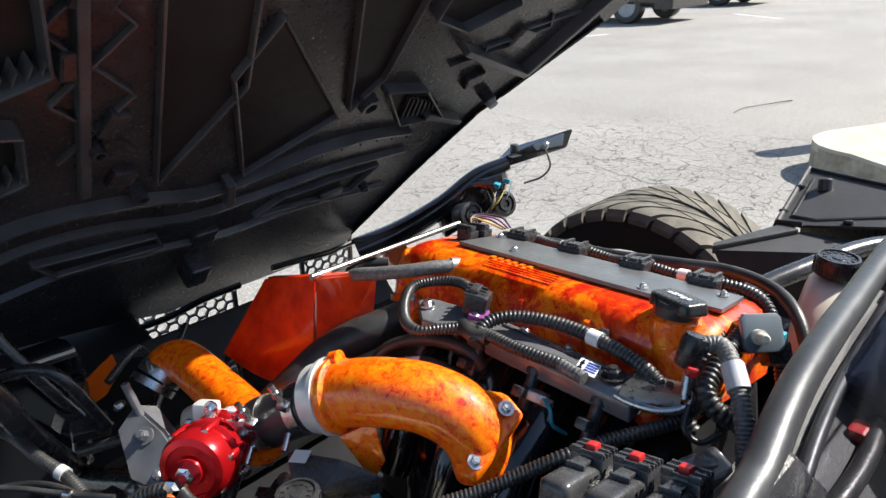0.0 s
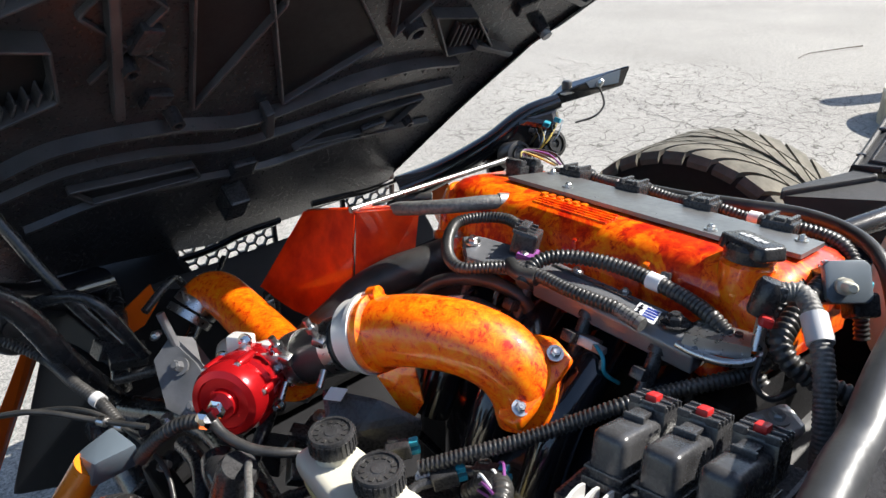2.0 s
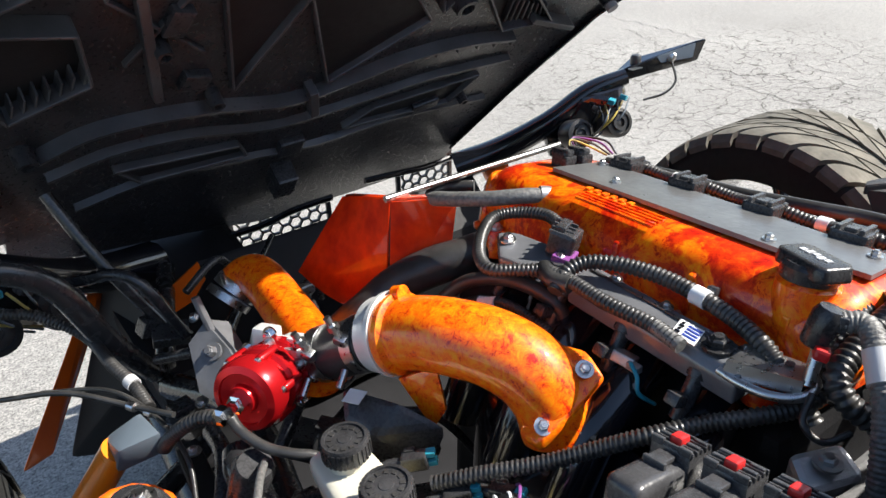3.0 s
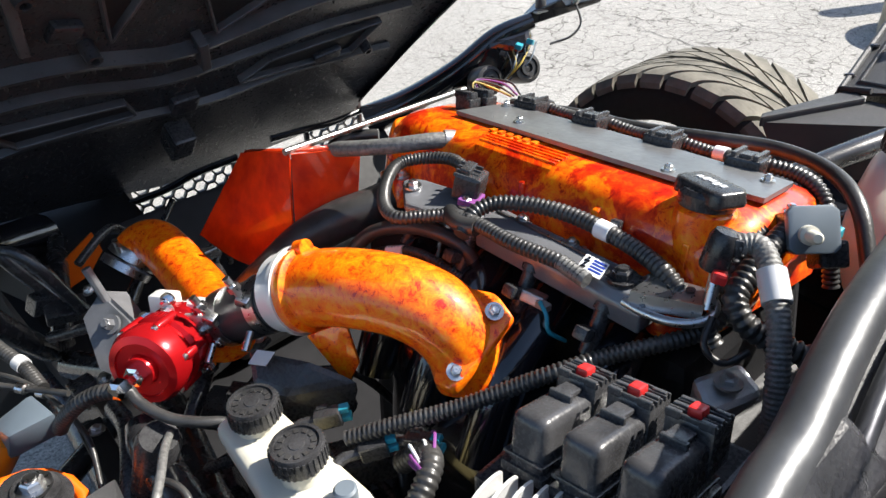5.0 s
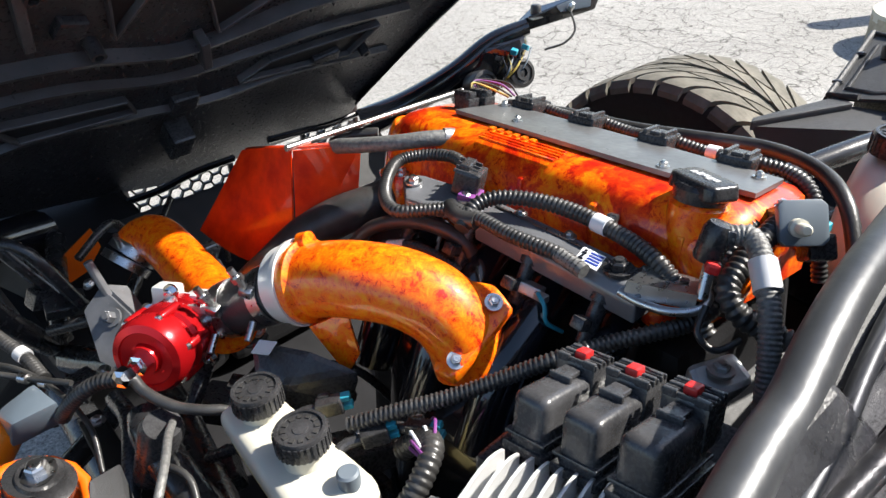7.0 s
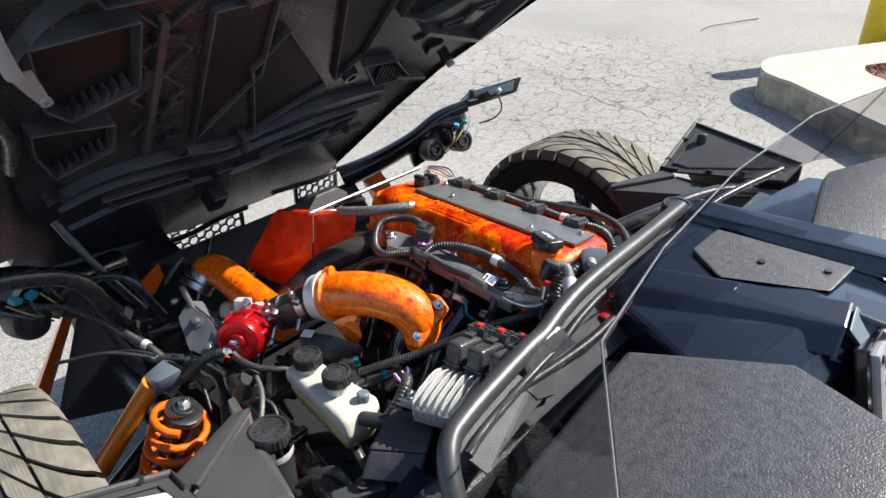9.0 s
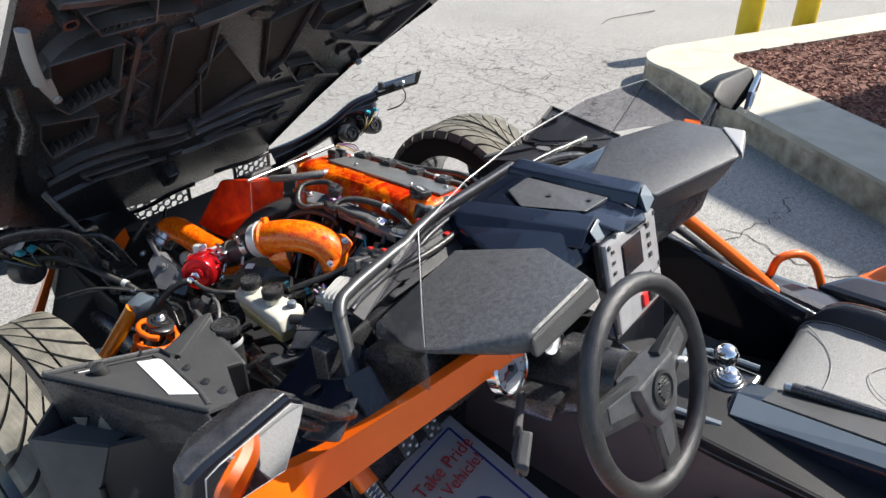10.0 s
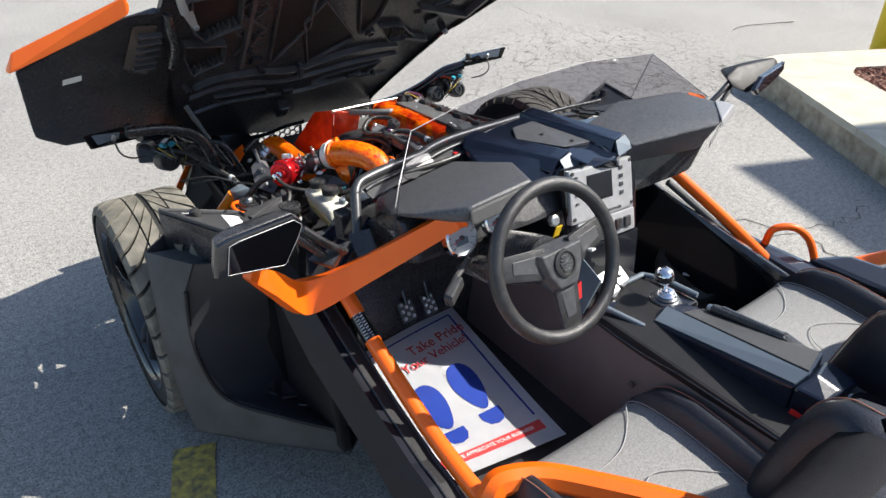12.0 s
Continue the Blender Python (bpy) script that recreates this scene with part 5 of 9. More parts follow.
band((-0.112, -0.122, 0.7525), (-0.104, -0.142, 0.7585), 0.0068, "white printed tag")

# rear end of the engine: pressure sensor and hoses
SM_ = Matrix.Translation((0.060, -0.490, 0.862)) @ axis_pose((0, 0, 0), (-0.55, -0.60, 0.58))
SENSOR = part("pressure_sensor", hull([SM_ @ Vector((sx * a, sy * b, z)) for sx in (-1, 1) for sy in (-1, 1) for a, b in ((0.021, 0.015), (0.016, 0.020)) for z in (-0.006, 0.002)], 0.002, 2), SLATEPLASTIC, CAR, "slate-grey plastic pressure sensor", smooth=40)
part("nipple", lathe([(0.008, 0), (0.008, 0.008), (0.005, 0.009), (0.005, 0.024), (0.0035, 0.026)], axis_pose(SM_ @ Vector((-0.006, -0.004, 0.002)), (-0.70, -0.55, 0.40)), 16), WHITEPLASTIC, SENSOR, "cream plastic nipple", smooth=40)
part("sensor_body", box((0.040, 0.036, 0.040), SM_ @ Matrix.Translation((0.006, 0, -0.027)), 0.005), PLASTIC, SENSOR, "black sensor body")
part("sensor_plug", box((0.024, 0.024, 0.030), SM_ @ Matrix.Translation((0.024, -0.020, -0.030)), 0.004), PLASTIC, SENSOR)
for k in (-1, 0, 1):
    part("sensor_rib", box((0.003, 0.038, 0.003), SM_ @ Matrix.Translation((0.012 * k + 0.006, 0, -0.0075)), 0.0008), RELAYBLACK, SENSOR)
part("blue_clip", box((0.010, 0.010, 0.010), Matrix.Translation((0.115, -0.490, 0.835)), 0.002), TEAL, SENSOR, "small teal clip")
PV = part("purge_valve", joined(lathe([(0.011, -0.018), (0.012, -0.016), (0.013, 0.010), (0.010, 0.016), (0.001, 0.017)], axis_pose((-0.014, -0.452, 0.860), (0.25, -0.1, 0.9)), 18), box((0.022, 0.018, 0.014), Matrix.Translation((-0.008, -0.458, 0.866)) @ pose(0, 0, 0, 0, 10, 20), 0.003)), PLASTIC, CAR, "black purge valve", smooth=40)
part("purge_tube", tube([(-0.020, -0.455, 0.842), (-0.034, -0.460, 0.815)], 0.0055, 2, 12, False), STEEL, PV, "bright steel tube", smooth=60)
part("purge_clip", box((0.030, 0.012, 0.010), Matrix.Translation((-0.022, -0.458, 0.843)) @ pose(0, 0, 0, 10, 15, 30), 0.003), REDPLASTIC, PV, "red retaining clip")
part("purge_hose", tube([(-0.011, -0.460, 0.866), (-0.001, -0.474, 0.868), (-0.011, -0.490, 0.862), (-0.028, -0.507, 0.848), (-0.044, -0.522, 0.828), (-0.062, -0.537, 0.790), (-0.07, -0.545, 0.75)], 0.0092, 8, 14, rib=0.0008, pitch=0.004), BRAID, CAR, "sleeved purge hose with a taped collar", smooth=60)
band((-0.0140, -0.4935, 0.8595), (-0.030, -0.5095, 0.8455), 0.0112, "silver tape collar", TAPE)
loom([(0.065, -0.469, 0.850), (0.027, -0.470, 0.845), (-0.003, -0.471, 0.835), (-0.022, -0.475, 0.825), (-0.026, -0.489, 0.812), (-0.016, -0.507, 0.800), (-0.003, -0.537, 0.790)], 0.0105)
loom([(0.055, -0.450, 0.845), (0.020, -0.452, 0.840), (0.004, -0.456, 0.815), (0.010, -0.462, 0.78)], 0.009)
loom([(0.003, -0.465, 0.800), (-0.034, -0.458, 0.790), (-0.068, -0.439, 0.785), (-0.095, -0.415, 0.775), (-0.134, -0.390, 0.765), (-0.163, -0.362, 0.745), (-0.201, -0.331, 0.725), (-0.241, -0.298, 0.710), (-0.276, -0.269, 0.695)], 0.0078, "long corrugated black loom across the bay")
part("cable_loop", tube([(-0.040, -0.468, 0.815), (-0.058, -0.474, 0.800), (-0.055, -0.490, 0.790), (-0.035, -0.500, 0.795)], 0.003, 8, 8), RUBBER, CAR, "thin black cable", smooth=60)
part("cast_bracket", joined(hull([(-0.06, -0.47, 0.765), (-0.02, -0.49, 0.77), (-0.03, -0.52, 0.76), (-0.08, -0.50, 0.755), (-0.06, -0.47, 0.73), (-0.02, -0.49, 0.73), (-0.08, -0.5, 0.73)], 0.006), hexbolt((-0.048, -0.495, 0.767), (0, 0, 1), 0.007, 0.008)), ALU, CAR, "cream cast bracket with a bolt")
part("green_wire", tube([(-0.078, -0.319, 0.770), (-0.084, -0.333, 0.765), (-0.086, -0.338, 0.750), (-0.067, -0.343, 0.730)], 0.0022, 6, 6), TEAL, CAR, "thin green wire", smooth=60)
part("injector_plug", joined(box((0.016, 0.024, 0.012), Matrix.Translation((-0.072, -0.306, 0.765)) @ pose(0, 0, 0, 10, 20, 20), 0.002), box((0.008, 0.014, 0.008), Matrix.Translation((-0.076, -0.322, 0.766)), 0.001)), ALU, CAR, "grey injector plug")
for i in range(4):
    y = -0.115 - 0.088 * i
    part("injector", joined(lathe([(0.008, -0.03), (0.008, 0.012), (0.011, 0.013), (0.011, 0.02)], axis_pose((-0.066, y, 0.772), (0.5, 0, 0.86)), 14), box((0.016, 0.014, 0.012), Matrix.Translation((-0.086, y, 0.772)) @ pose(0, 0, 0, 0, 30, 0), 0.002)), PLASTIC, CAR, "black fuel injector", smooth=40)

# block below
VIEWFIT[0] = Matrix.Translation((0.02, 0.03, 0.0))
# Near-black here stands for the shade low in the bay.
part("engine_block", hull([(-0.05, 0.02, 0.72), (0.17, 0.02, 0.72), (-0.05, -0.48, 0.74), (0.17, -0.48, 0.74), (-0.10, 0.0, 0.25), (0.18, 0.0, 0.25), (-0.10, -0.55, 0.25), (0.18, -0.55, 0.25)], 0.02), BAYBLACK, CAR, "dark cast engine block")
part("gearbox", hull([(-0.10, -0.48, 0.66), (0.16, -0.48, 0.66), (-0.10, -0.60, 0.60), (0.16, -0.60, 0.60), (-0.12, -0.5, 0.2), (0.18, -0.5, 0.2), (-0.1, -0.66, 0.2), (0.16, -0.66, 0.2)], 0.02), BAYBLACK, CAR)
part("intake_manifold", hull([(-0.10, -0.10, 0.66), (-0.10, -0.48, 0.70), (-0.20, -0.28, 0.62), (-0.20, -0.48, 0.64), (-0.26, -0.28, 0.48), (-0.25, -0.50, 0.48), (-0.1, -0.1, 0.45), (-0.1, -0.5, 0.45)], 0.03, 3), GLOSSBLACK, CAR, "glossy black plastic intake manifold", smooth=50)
for i in range(4):
    y = -0.16 - 0.088 * i
    part("intake_runner", tube([(-0.06, y, 0.745), (-0.10, y - 0.01, 0.735), (-0.15, y - 0.015, 0.70), (-0.19, y - 0.02, 0.63)], 0.024, 6, 12), GLOSSBLACK, CAR, "glossy black intake runner", smooth=60)
part("manifold_pad", box((0.03, 0.035, 0.01), Matrix.Translation((-0.150, -0.345, 0.722)) @ pose(0, 0, 0, 0, -25, 20), 0.003), TYRE, CAR, "dusty felt pad")
VIEWFIT[0] = BAY_FIT

# ---- intake tract ----
VIEWFIT[0] = Matrix()
PIPE = part("charge_pipe", tube([(-0.288, 0.287, 0.638), (-0.274, 0.287, 0.648), (-0.262, 0.276, 0.656), (-0.256, 0.252, 0.659), (-0.255, 0.20, 0.658), (-0.260, 0.12, 0.662), (-0.268, 0.04, 0.671), (-0.278, -0.012, 0.680), (-0.288, -0.04, 0.684)], 0.0345, 8, 32), MARBLE, CAR, "marbled orange charge pipe", smooth=60)
part("pipe_mouth", lathe([(0.0350, -0.010), (0.0362, -0.008), (0.0362, 0.006), (0.031, 0.007), (0.029, -0.008)], axis_pose((-0.290, 0.2865, 0.637), (-0.80, -0.10, -0.58)), 32), STEEL, PIPE, "bright steel band", smooth=40)
part("pipe_clamp", joined(lathe([(0.0352, -0.006), (0.0366, -0.006), (0.0366, 0.006), (0.0352, 0.006)], axis_pose((-0.304, 0.284, 0.627), (-0.78, -0.15, -0.60)), 32, True), tube([(-0.306, 0.272, 0.660), (-0.310, 0.260, 0.688)], 0.0042, 2, 10, False)), STEEL, PIPE, "steel hose clamp", smooth=40)
part("pipe_branch", tube([(-0.268, 0.0, 0.664), (-0.235, -0.01, 0.665), (-0.200, 0.03, 0.648), (-0.175, 0.07, 0.63)], 0.018, 6, 18), SHIELDRED, PIPE, "red painted side pipe", smooth=60)
part("rubber_coupler", tube([(-0.276, -0.018, 0.692), (-0.262, -0.046, 0.707), (-0.246, -0.074, 0.725), (-0.230, -0.100, 0.743)], 0.0325, 5, 28), RUBBER, CAR, "black rubber coupler", smooth=60)
for p, d, u in (((-0.270, -0.032, 0.699), (0.45, -0.78, 0.45), -0.006), ((-0.243, -0.080, 0.729), (0.45, -0.78, 0.45), 0.004)):
    p = Vector(p)
    part("hose_clamp", joined(lathe([(0.0328, -0.008), (0.0344, -0.008), (0.0344, 0.008), (0.0328, 0.008)], axis_pose(p, d), 32, True), tube([p + Vector((-0.026, -0.012 + u, 0.012)), p + Vector((-0.040, -0.004 + u, 0.052))], 0.0042, 2, 10, False), box((0.012, 0.014, 0.012), Matrix.Translation(p + Vector((-0.030, -0.010 + u, 0.022))) @ pose(0, 0, 0, 20, -15, 30), 0.002), lathe([(0.007, 0), (0.007, 0.007)], axis_pose(p + Vector((-0.034, -0.008 + u, 0.036)), (-0.35, 0.2, 0.9)), 6), tube([p + Vector((-0.036, -0.02, -0.008)), p + Vector((-0.05, -0.03, -0.02))], 0.004, 2, 10, False)), STEEL, CAR, "steel T-bolt hose clamp", smooth=40)
part("coupler_neck", lathe([(0.030, -0.03), (0.031, 0.0), (0.034, 0.004), (0.034, 0.012)], axis_pose((-0.232, -0.092, 0.738), (0.40, -0.80, 0.40)), 32), ALU, CAR, "bare aluminium pipe neck", smooth=40)
VIEWFIT[0] = BAY_FIT
ELBOW = part("throttle_elbow", tube([(-0.215, -0.138, 0.733), (-0.204, -0.165, 0.745), (-0.190, -0.200, 0.755), (-0.170, -0.238, 0.756), (-0.153, -0.272, 0.744), (-0.144, -0.296, 0.720), (-0.142, -0.310, 0.688)], 0.0395, 10, 36), MARBLE, CAR, "marbled orange intake elbow", smooth=60)
part("elbow_flange", lathe([(0.044, -0.007), (0.045, -0.005), (0.045, 0.005), (0.040, 0.008), (0.037, 0.012)], axis_pose((-0.215, -0.138, 0.733), (0.35, -0.80, 0.38)), 40), MARBLE, ELBOW, "marbled orange flange", smooth=40)
part("flange_ring", lathe([(0.037, -0.034), (0.042, -0.032), (0.043, -0.014), (0.047, -0.012), (0.047, -0.006), (0.043, -0.005)], axis_pose((-0.215, -0.138, 0.733), (0.35, -0.80, 0.38)), 40), FINALU, ELBOW, "bright aluminium ring", smooth=40)
part("flange_lug", lathe([(0.010, -0.006), (0.010, 0.006)], axis_pose((-0.206, -0.124, 0.772), (0.35, -0.80, 0.38)), 20), MARBLE, ELBOW, smooth=40)
part("outlet_flange", hull([(-0.190, -0.330, 0.715), (-0.165, -0.335, 0.722), (-0.115, -0.335, 0.757), (-0.108, -0.305, 0.765), (-0.125, -0.275, 0.765), (-0.11, -0.26, 0.74), (-0.185, -0.33, 0.700), (-0.11, -0.33, 0.745), (-0.19, -0.30, 0.70)], 0.006, 3), MARBLE, ELBOW, "marbled orange outlet flange", smooth=50)
part("gusset", plate([(-0.238, -0.165, 0.700), (-0.210, -0.195, 0.722), (-0.208, -0.208, 0.672), (-0.220, -0.200, 0.645)][::-1], 0.004, 0.001), MARBLE, ELBOW, "marbled orange gusset plate")
for p in ((-0.178, -0.322, 0.723), (-0.125, -0.318, 0.760)):
    part("flange_bolt", hexbolt(p, (-0.3, -0.45, 0.85), 0.0055, 0.007), STEEL, ELBOW, smooth=30)
part("throttle_motor", hull([(-0.285, -0.120, 0.686), (-0.250, -0.185, 0.690), (-0.215, -0.225, 0.665), (-0.285, -0.19, 0.665), (-0.30, -0.15, 0.665), (-0.27, -0.13, 0.62), (-0.23, -0.22, 0.62), (-0.29, -0.18, 0.62)], 0.008), PLASTIC, CAR, "black throttle actuator")
part("actuator_label", plate([(-0.298, -0.150, 0.6925), (-0.283, -0.142, 0.6955), (-0.273, -0.160, 0.6985), (-0.288, -0.168, 0.6955)][::-1], 0.001, 0), TAPE, CAR, "small silver label")

# blow-off valve
VIEWFIT[0] = Matrix()
BA = Vector((-0.76, -0.60, 0.22)).normalized()
BC = Vector((-0.344, -0.022, 0.690))
BOV = part("blow_off_valve", lathe([(0.026, -0.034), (0.034, -0.032), (0.035, -0.018), (0.032, -0.015), (0.032, -0.006), (0.037, -0.003), (0.037, 0.009), (0.033, 0.012), (0.033, 0.018), (0.037, 0.021), (0.037, 0.036), (0.034, 0.042), (0.027, 0.044), (0.026, 0.042), (0.016, 0.042), (0.014, 0.048), (0.001, 0.048)], axis_pose(BC, BA) @ Matrix.Scale(1.14, 4), 40), REDANO, CAR, "red anodised blow-off valve", smooth=35)
bm_axis = axis_pose(BC, BA) @ Matrix.Scale(1.14, 4)
for k in range(6):
    a = radians(60 * k + 15)
    p = bm_axis @ Vector((0.036 * math.cos(a), 0.036 * math.sin(a), 0.022))
    part("lug", lathe([(0.0055, -0.026), (0.0055, 0.004), (0.0042, 0.006)], axis_pose(p, BA), 14), REDANO, BOV, smooth=40)
    part("socket_screw", lathe([(0.0038, 0.004), (0.0038, 0.010), (0.0025, 0.0105)], axis_pose(p, BA), 12), STEEL, BOV)
part("fitting", joined(lathe([(0.010, 0.044), (0.010, 0.056), (0.006, 0.057), (0.006, 0.070)], bm_axis, 6), lathe([(0.009, 0.070), (0.009, 0.080), (0.004, 0.082)], bm_axis, 6)), CHROME, BOV, "polished steel hose fitting")
part("valve_flange", joined(lathe([(0.030, -0.030), (0.032, -0.028), (0.032, -0.014), (0.028, -0.012)], bm_axis, 24), box((0.05, 0.02, 0.014), bm_axis @ Matrix.Translation((0.01, 0.02, -0.02)), 0.003)), ALU, BOV, "bright aluminium valve clamp", smooth=40)
for k in range(4):
    part("clamp_bolt", hexbolt(bm_axis @ Vector((0.034 * math.cos(1.2 * k + 0.5), 0.034 * math.sin(1.2 * k + 0.5), -0.014)), BA, 0.005, 0.008), STEEL, BOV)
part("valve_neck", joined(lathe([(0.026, -0.062), (0.026, -0.036), (0.034, -0.034), (0.034, -0.022)], bm_axis, 28), box((0.030, 0.024, 0.020), bm_axis @ Matrix.Translation((0.022, 0.024, -0.034)), 0.004), box((0.026, 0.022, 0.020), bm_axis @ Matrix.Translation((-0.020, 0.030, -0.034)), 0.004)), FINALU, BOV, "bright aluminium neck and clamp lugs", smooth=40)
for k in range(7):
    a = 0.9 * k
    part("clamp_bolt", hexbolt(bm_axis @ Vector((0.040 * math.cos(a), 0.040 * math.sin(a), -0.024)), BA, 0.0055, 0.010), CHROME, BOV)
part("vacuum_hose", tube([(-0.402, -0.066, 0.702), (-0.398, -0.086, 0.690), (-0.383, -0.113, 0.680), (-0.363, -0.133, 0.675), (-0.342, -0.145, 0.668), (-0.325, -0.16, 0.65)], 0.0058, 8, 10), RUBBER, CAR, "black vacuum hose", smooth=60)
loom([(-0.412, -0.070, 0.706), (-0.427, -0.055, 0.702), (-0.444, -0.041, 0.690), (-0.460, -0.020, 0.665), (-0.468, 0.0, 0.64)], 0.0085)
loom([(-0.60, 0.33, 0.70), (-0.55, 0.32, 0.68), (-0.505, 0.283, 0.645), (-0.488, 0.201, 0.640), (-0.473, 0.151, 0.632), (-0.466, 0.10, 0.625)], 0.0085, "corrugated black loom to the lamps")
band((-0.476, 0.160, 0.635), (-0.472, 0.148, 0.6325), 0.0098, "pale cable tie", TAPE)
part("charge_cable", tube([(-0.382, -0.100, 0.655), (-0.402, -0.150, 0.682), (-0.418, -0.19, 0.694), (-0.440, -0.225, 0.690), (-0.47, -0.25, 0.66)], 0.0042, 8, 10), BRAID, CAR, "grey cable", smooth=60)
VIEWFIT[0] = BAY_FIT
part("ball_joint_bracket", joined(plate([(-0.375, 0.165, 0.60), (-0.345, 0.18, 0.615), (-0.335, 0.12, 0.60), (-0.335, 0.05, 0.575), (-0.355, 0.045, 0.545), (-0.385, 0.12, 0.55)], 0.005, 0.0015), plate([(-0.345, 0.18, 0.615), (-0.32, 0.18, 0.60), (-0.315, 0.06, 0.565), (-0.335, 0.05, 0.575), (-0.335, 0.12, 0.60)], 0.005, 0.0015), hexbolt((-0.355, 0.13, 0.60), (-0.6, -0.4, 0.7), 0.008, 0.014), hexbolt((-0.365, 0.075, 0.572), (-0.6, -0.4, 0.7), 0.007, 0.010), tube([(-0.345, 0.165, 0.61), (-0.352, 0.18, 0.66)], 0.006, 2, 10, False)), RAILMETAL, CAR, "bright aluminium link bracket", smooth=35)
part("filter_bulb", lathe([(0.004, -0.025), (0.018, -0.017), (0.021, 0.0), (0.018, 0.017), (0.006, 0.025)], axis_pose((-0.285, 0.13, 0.585), (0.3, 0.9, 0)), 20), WHITEPLASTIC, CAR, "cream plastic bulb", smooth=60)

# heat shield box
VIEWFIT[0] = Matrix()
SHIELD = part("heat_shield", ribbon(smooth_line([(-0.118, 0.216, 0.768), (-0.113, 0.145, 0.792), (-0.114, 0.072, 0.812)], 5), smooth_line([(-0.202, 0.230, 0.662), (-0.180, 0.165, 0.638), (-0.142, 0.070, 0.632)], 5), 0.003), SHIELDRED, CAR, "deep orange-red sheet-metal heat shield", smooth=60)
part("shield_side", plate([(-0.114, 0.070, 0.812), (-0.041, 0.022, 0.812), (-0.058, 0.020, 0.735), (-0.138, 0.068, 0.640)], 0.003, 0.001), SHIELDRED, SHIELD)
part("shield_flange", ribbon([(-0.116, 0.214, 0.772), (-0.112, 0.072, 0.815), (-0.041, 0.022, 0.815)], [(-0.104, 0.216, 0.770), (-0.098, 0.080, 0.812), (-0.036, 0.034, 0.812)], 0.003), SHIELDRED, SHIELD)
for i in range(5):
    p = Vector((-0.1225, 0.168, 0.766)).lerp(Vector((-0.1195, 0.110, 0.782)), i / 4)
    part("letter_bar", box((0.0015, 0.0075, 0.013), Matrix.Translation(p) @ pose(0, 0, 0, -16, 9, 0), 0.0006), SHOCKORANGE, SHIELD)
part("prop_rod", tube([(-0.122, 0.071, 0.817), (0.222, 0.117, 0.792)], 0.0048, 2, 12, False), STEEL, CAR, "polished steel prop rod", smooth=60)
part("cold_pipe", tube([(0.02, -0.004, 0.735), (-0.010, -0.002, 0.735), (-0.052, 0.003, 0.733), (-0.092, 0.024, 0.722), (-0.132, 0.050, 0.697), (-0.172, 0.062, 0.668), (-0.200, 0.088, 0.632), (-0.215, 0.11, 0.59)], 0.027, 8, 28), RUBBER, CAR, "smooth black cold-air pipe", smooth=60)

# fuse boxes
VIEWFIT[0] = Matrix()
def fuse_box(i):
    y = -0.452 - 0.042 * i
    z = 0.832 + 0.012 * i
    m = Matrix.Translation((-0.198, y, z)) @ pose(0, 0, 0, -8, 14, 3) @ Matrix.Diagonal((0.92, 0.98, 0.95, 1))
    f = part("relay_box", joined(hull([m @ Vector(c) for c in [(sx * 0.038 - 0.008, sy * 0.0155, -0.052) for sx in (-1, 1) for sy in (-1, 1)] + [(sx * 0.034 - 0.010, sy * 0.0145, -0.004) for sx in (-1, 1) for sy in (-1, 1)]], 0.008, 3),
                                 hull([m @ Vector(c) for c in [(x, sy * 0.0165, z0) for x in (0.012, 0.042) for sy in (-1, 1) for z0 in (-0.03, 0.004)]], 0.003),
                                 box((0.084, 0.036, 0.008), m @ Matrix.Translation((-0.006, 0, -0.048)), 0.002)), RELAYBLACK, CAR, "black plastic relay box with a red latch", smooth=40)
    part("latch", box((0.012, 0.010, 0.008), m @ Matrix.Translation((0.024, 0, 0.007)), 0.002), REDPLASTIC, f, "red latch")
    for sy in (-1, 1):
        for k in range(3):
            part("clip_rib", box((0.004, 0.010, 0.006), m @ Matrix.Translation((0.014 + 0.010 * k, sy * 0.011, 0.005)), 0.001), RELAYBLACK, f)
    part("lid_rim", box((0.078, 0.034, 0.003), m @ Matrix.Translation((-0.008, 0, -0.037)), 0.001), RELAYBLACK, f)
    part("lid_clip", joined(box((0.016, 0.014, 0.004), m @ Matrix.Translation((0.002, 0, -0.001)), 0.001), box((0.004, 0.018, 0.006), m @ Matrix.Translation((-0.006, 0, -0.002)), 0.001)), RELAYBLACK, f, "raised black clip")
    for k in range(5):
        part("socket_rib", box((0.0022, 0.034, 0.004), m @ Matrix.Translation((0.0145 + 0.0058 * k, 0, 0.0045)), 0.0008), RELAYBLACK, f)
    return f


for i in range(3):
    fuse_box(i)
part("relay_tray", hull([(-0.262, -0.425, 0.775), (-0.135, -0.425, 0.785), (-0.262, -0.56, 0.80), (-0.135, -0.56, 0.81), (-0.262, -0.425, 0.74), (-0.135, -0.425, 0.74), (-0.262, -0.56, 0.75), (-0.135, -0.56, 0.75)], 0.004), PLASTIC, CAR, "black relay tray")

# finned control unit
EA, EB, EC, ED = Vector((-0.336, -0.472, 0.812)), Vector((-0.264, -0.455, 0.818)), Vector((-0.218, -0.560, 0.826)), Vector((-0.296, -0.585, 0.820))
ECU = part("control_unit", joined(hull([p + Vector((0, 0, dz)) for p in (EA, EB, EC, ED) for dz in (-0.022, -0.046)], 0.003), box((0.022, 0.020, 0.016), Matrix.Translation((-0.322, -0.452, 0.784)) @ pose(0, 0, 0, 0, 0, 15), 0.003)), ALU, CAR, "finned cast-aluminium control unit")
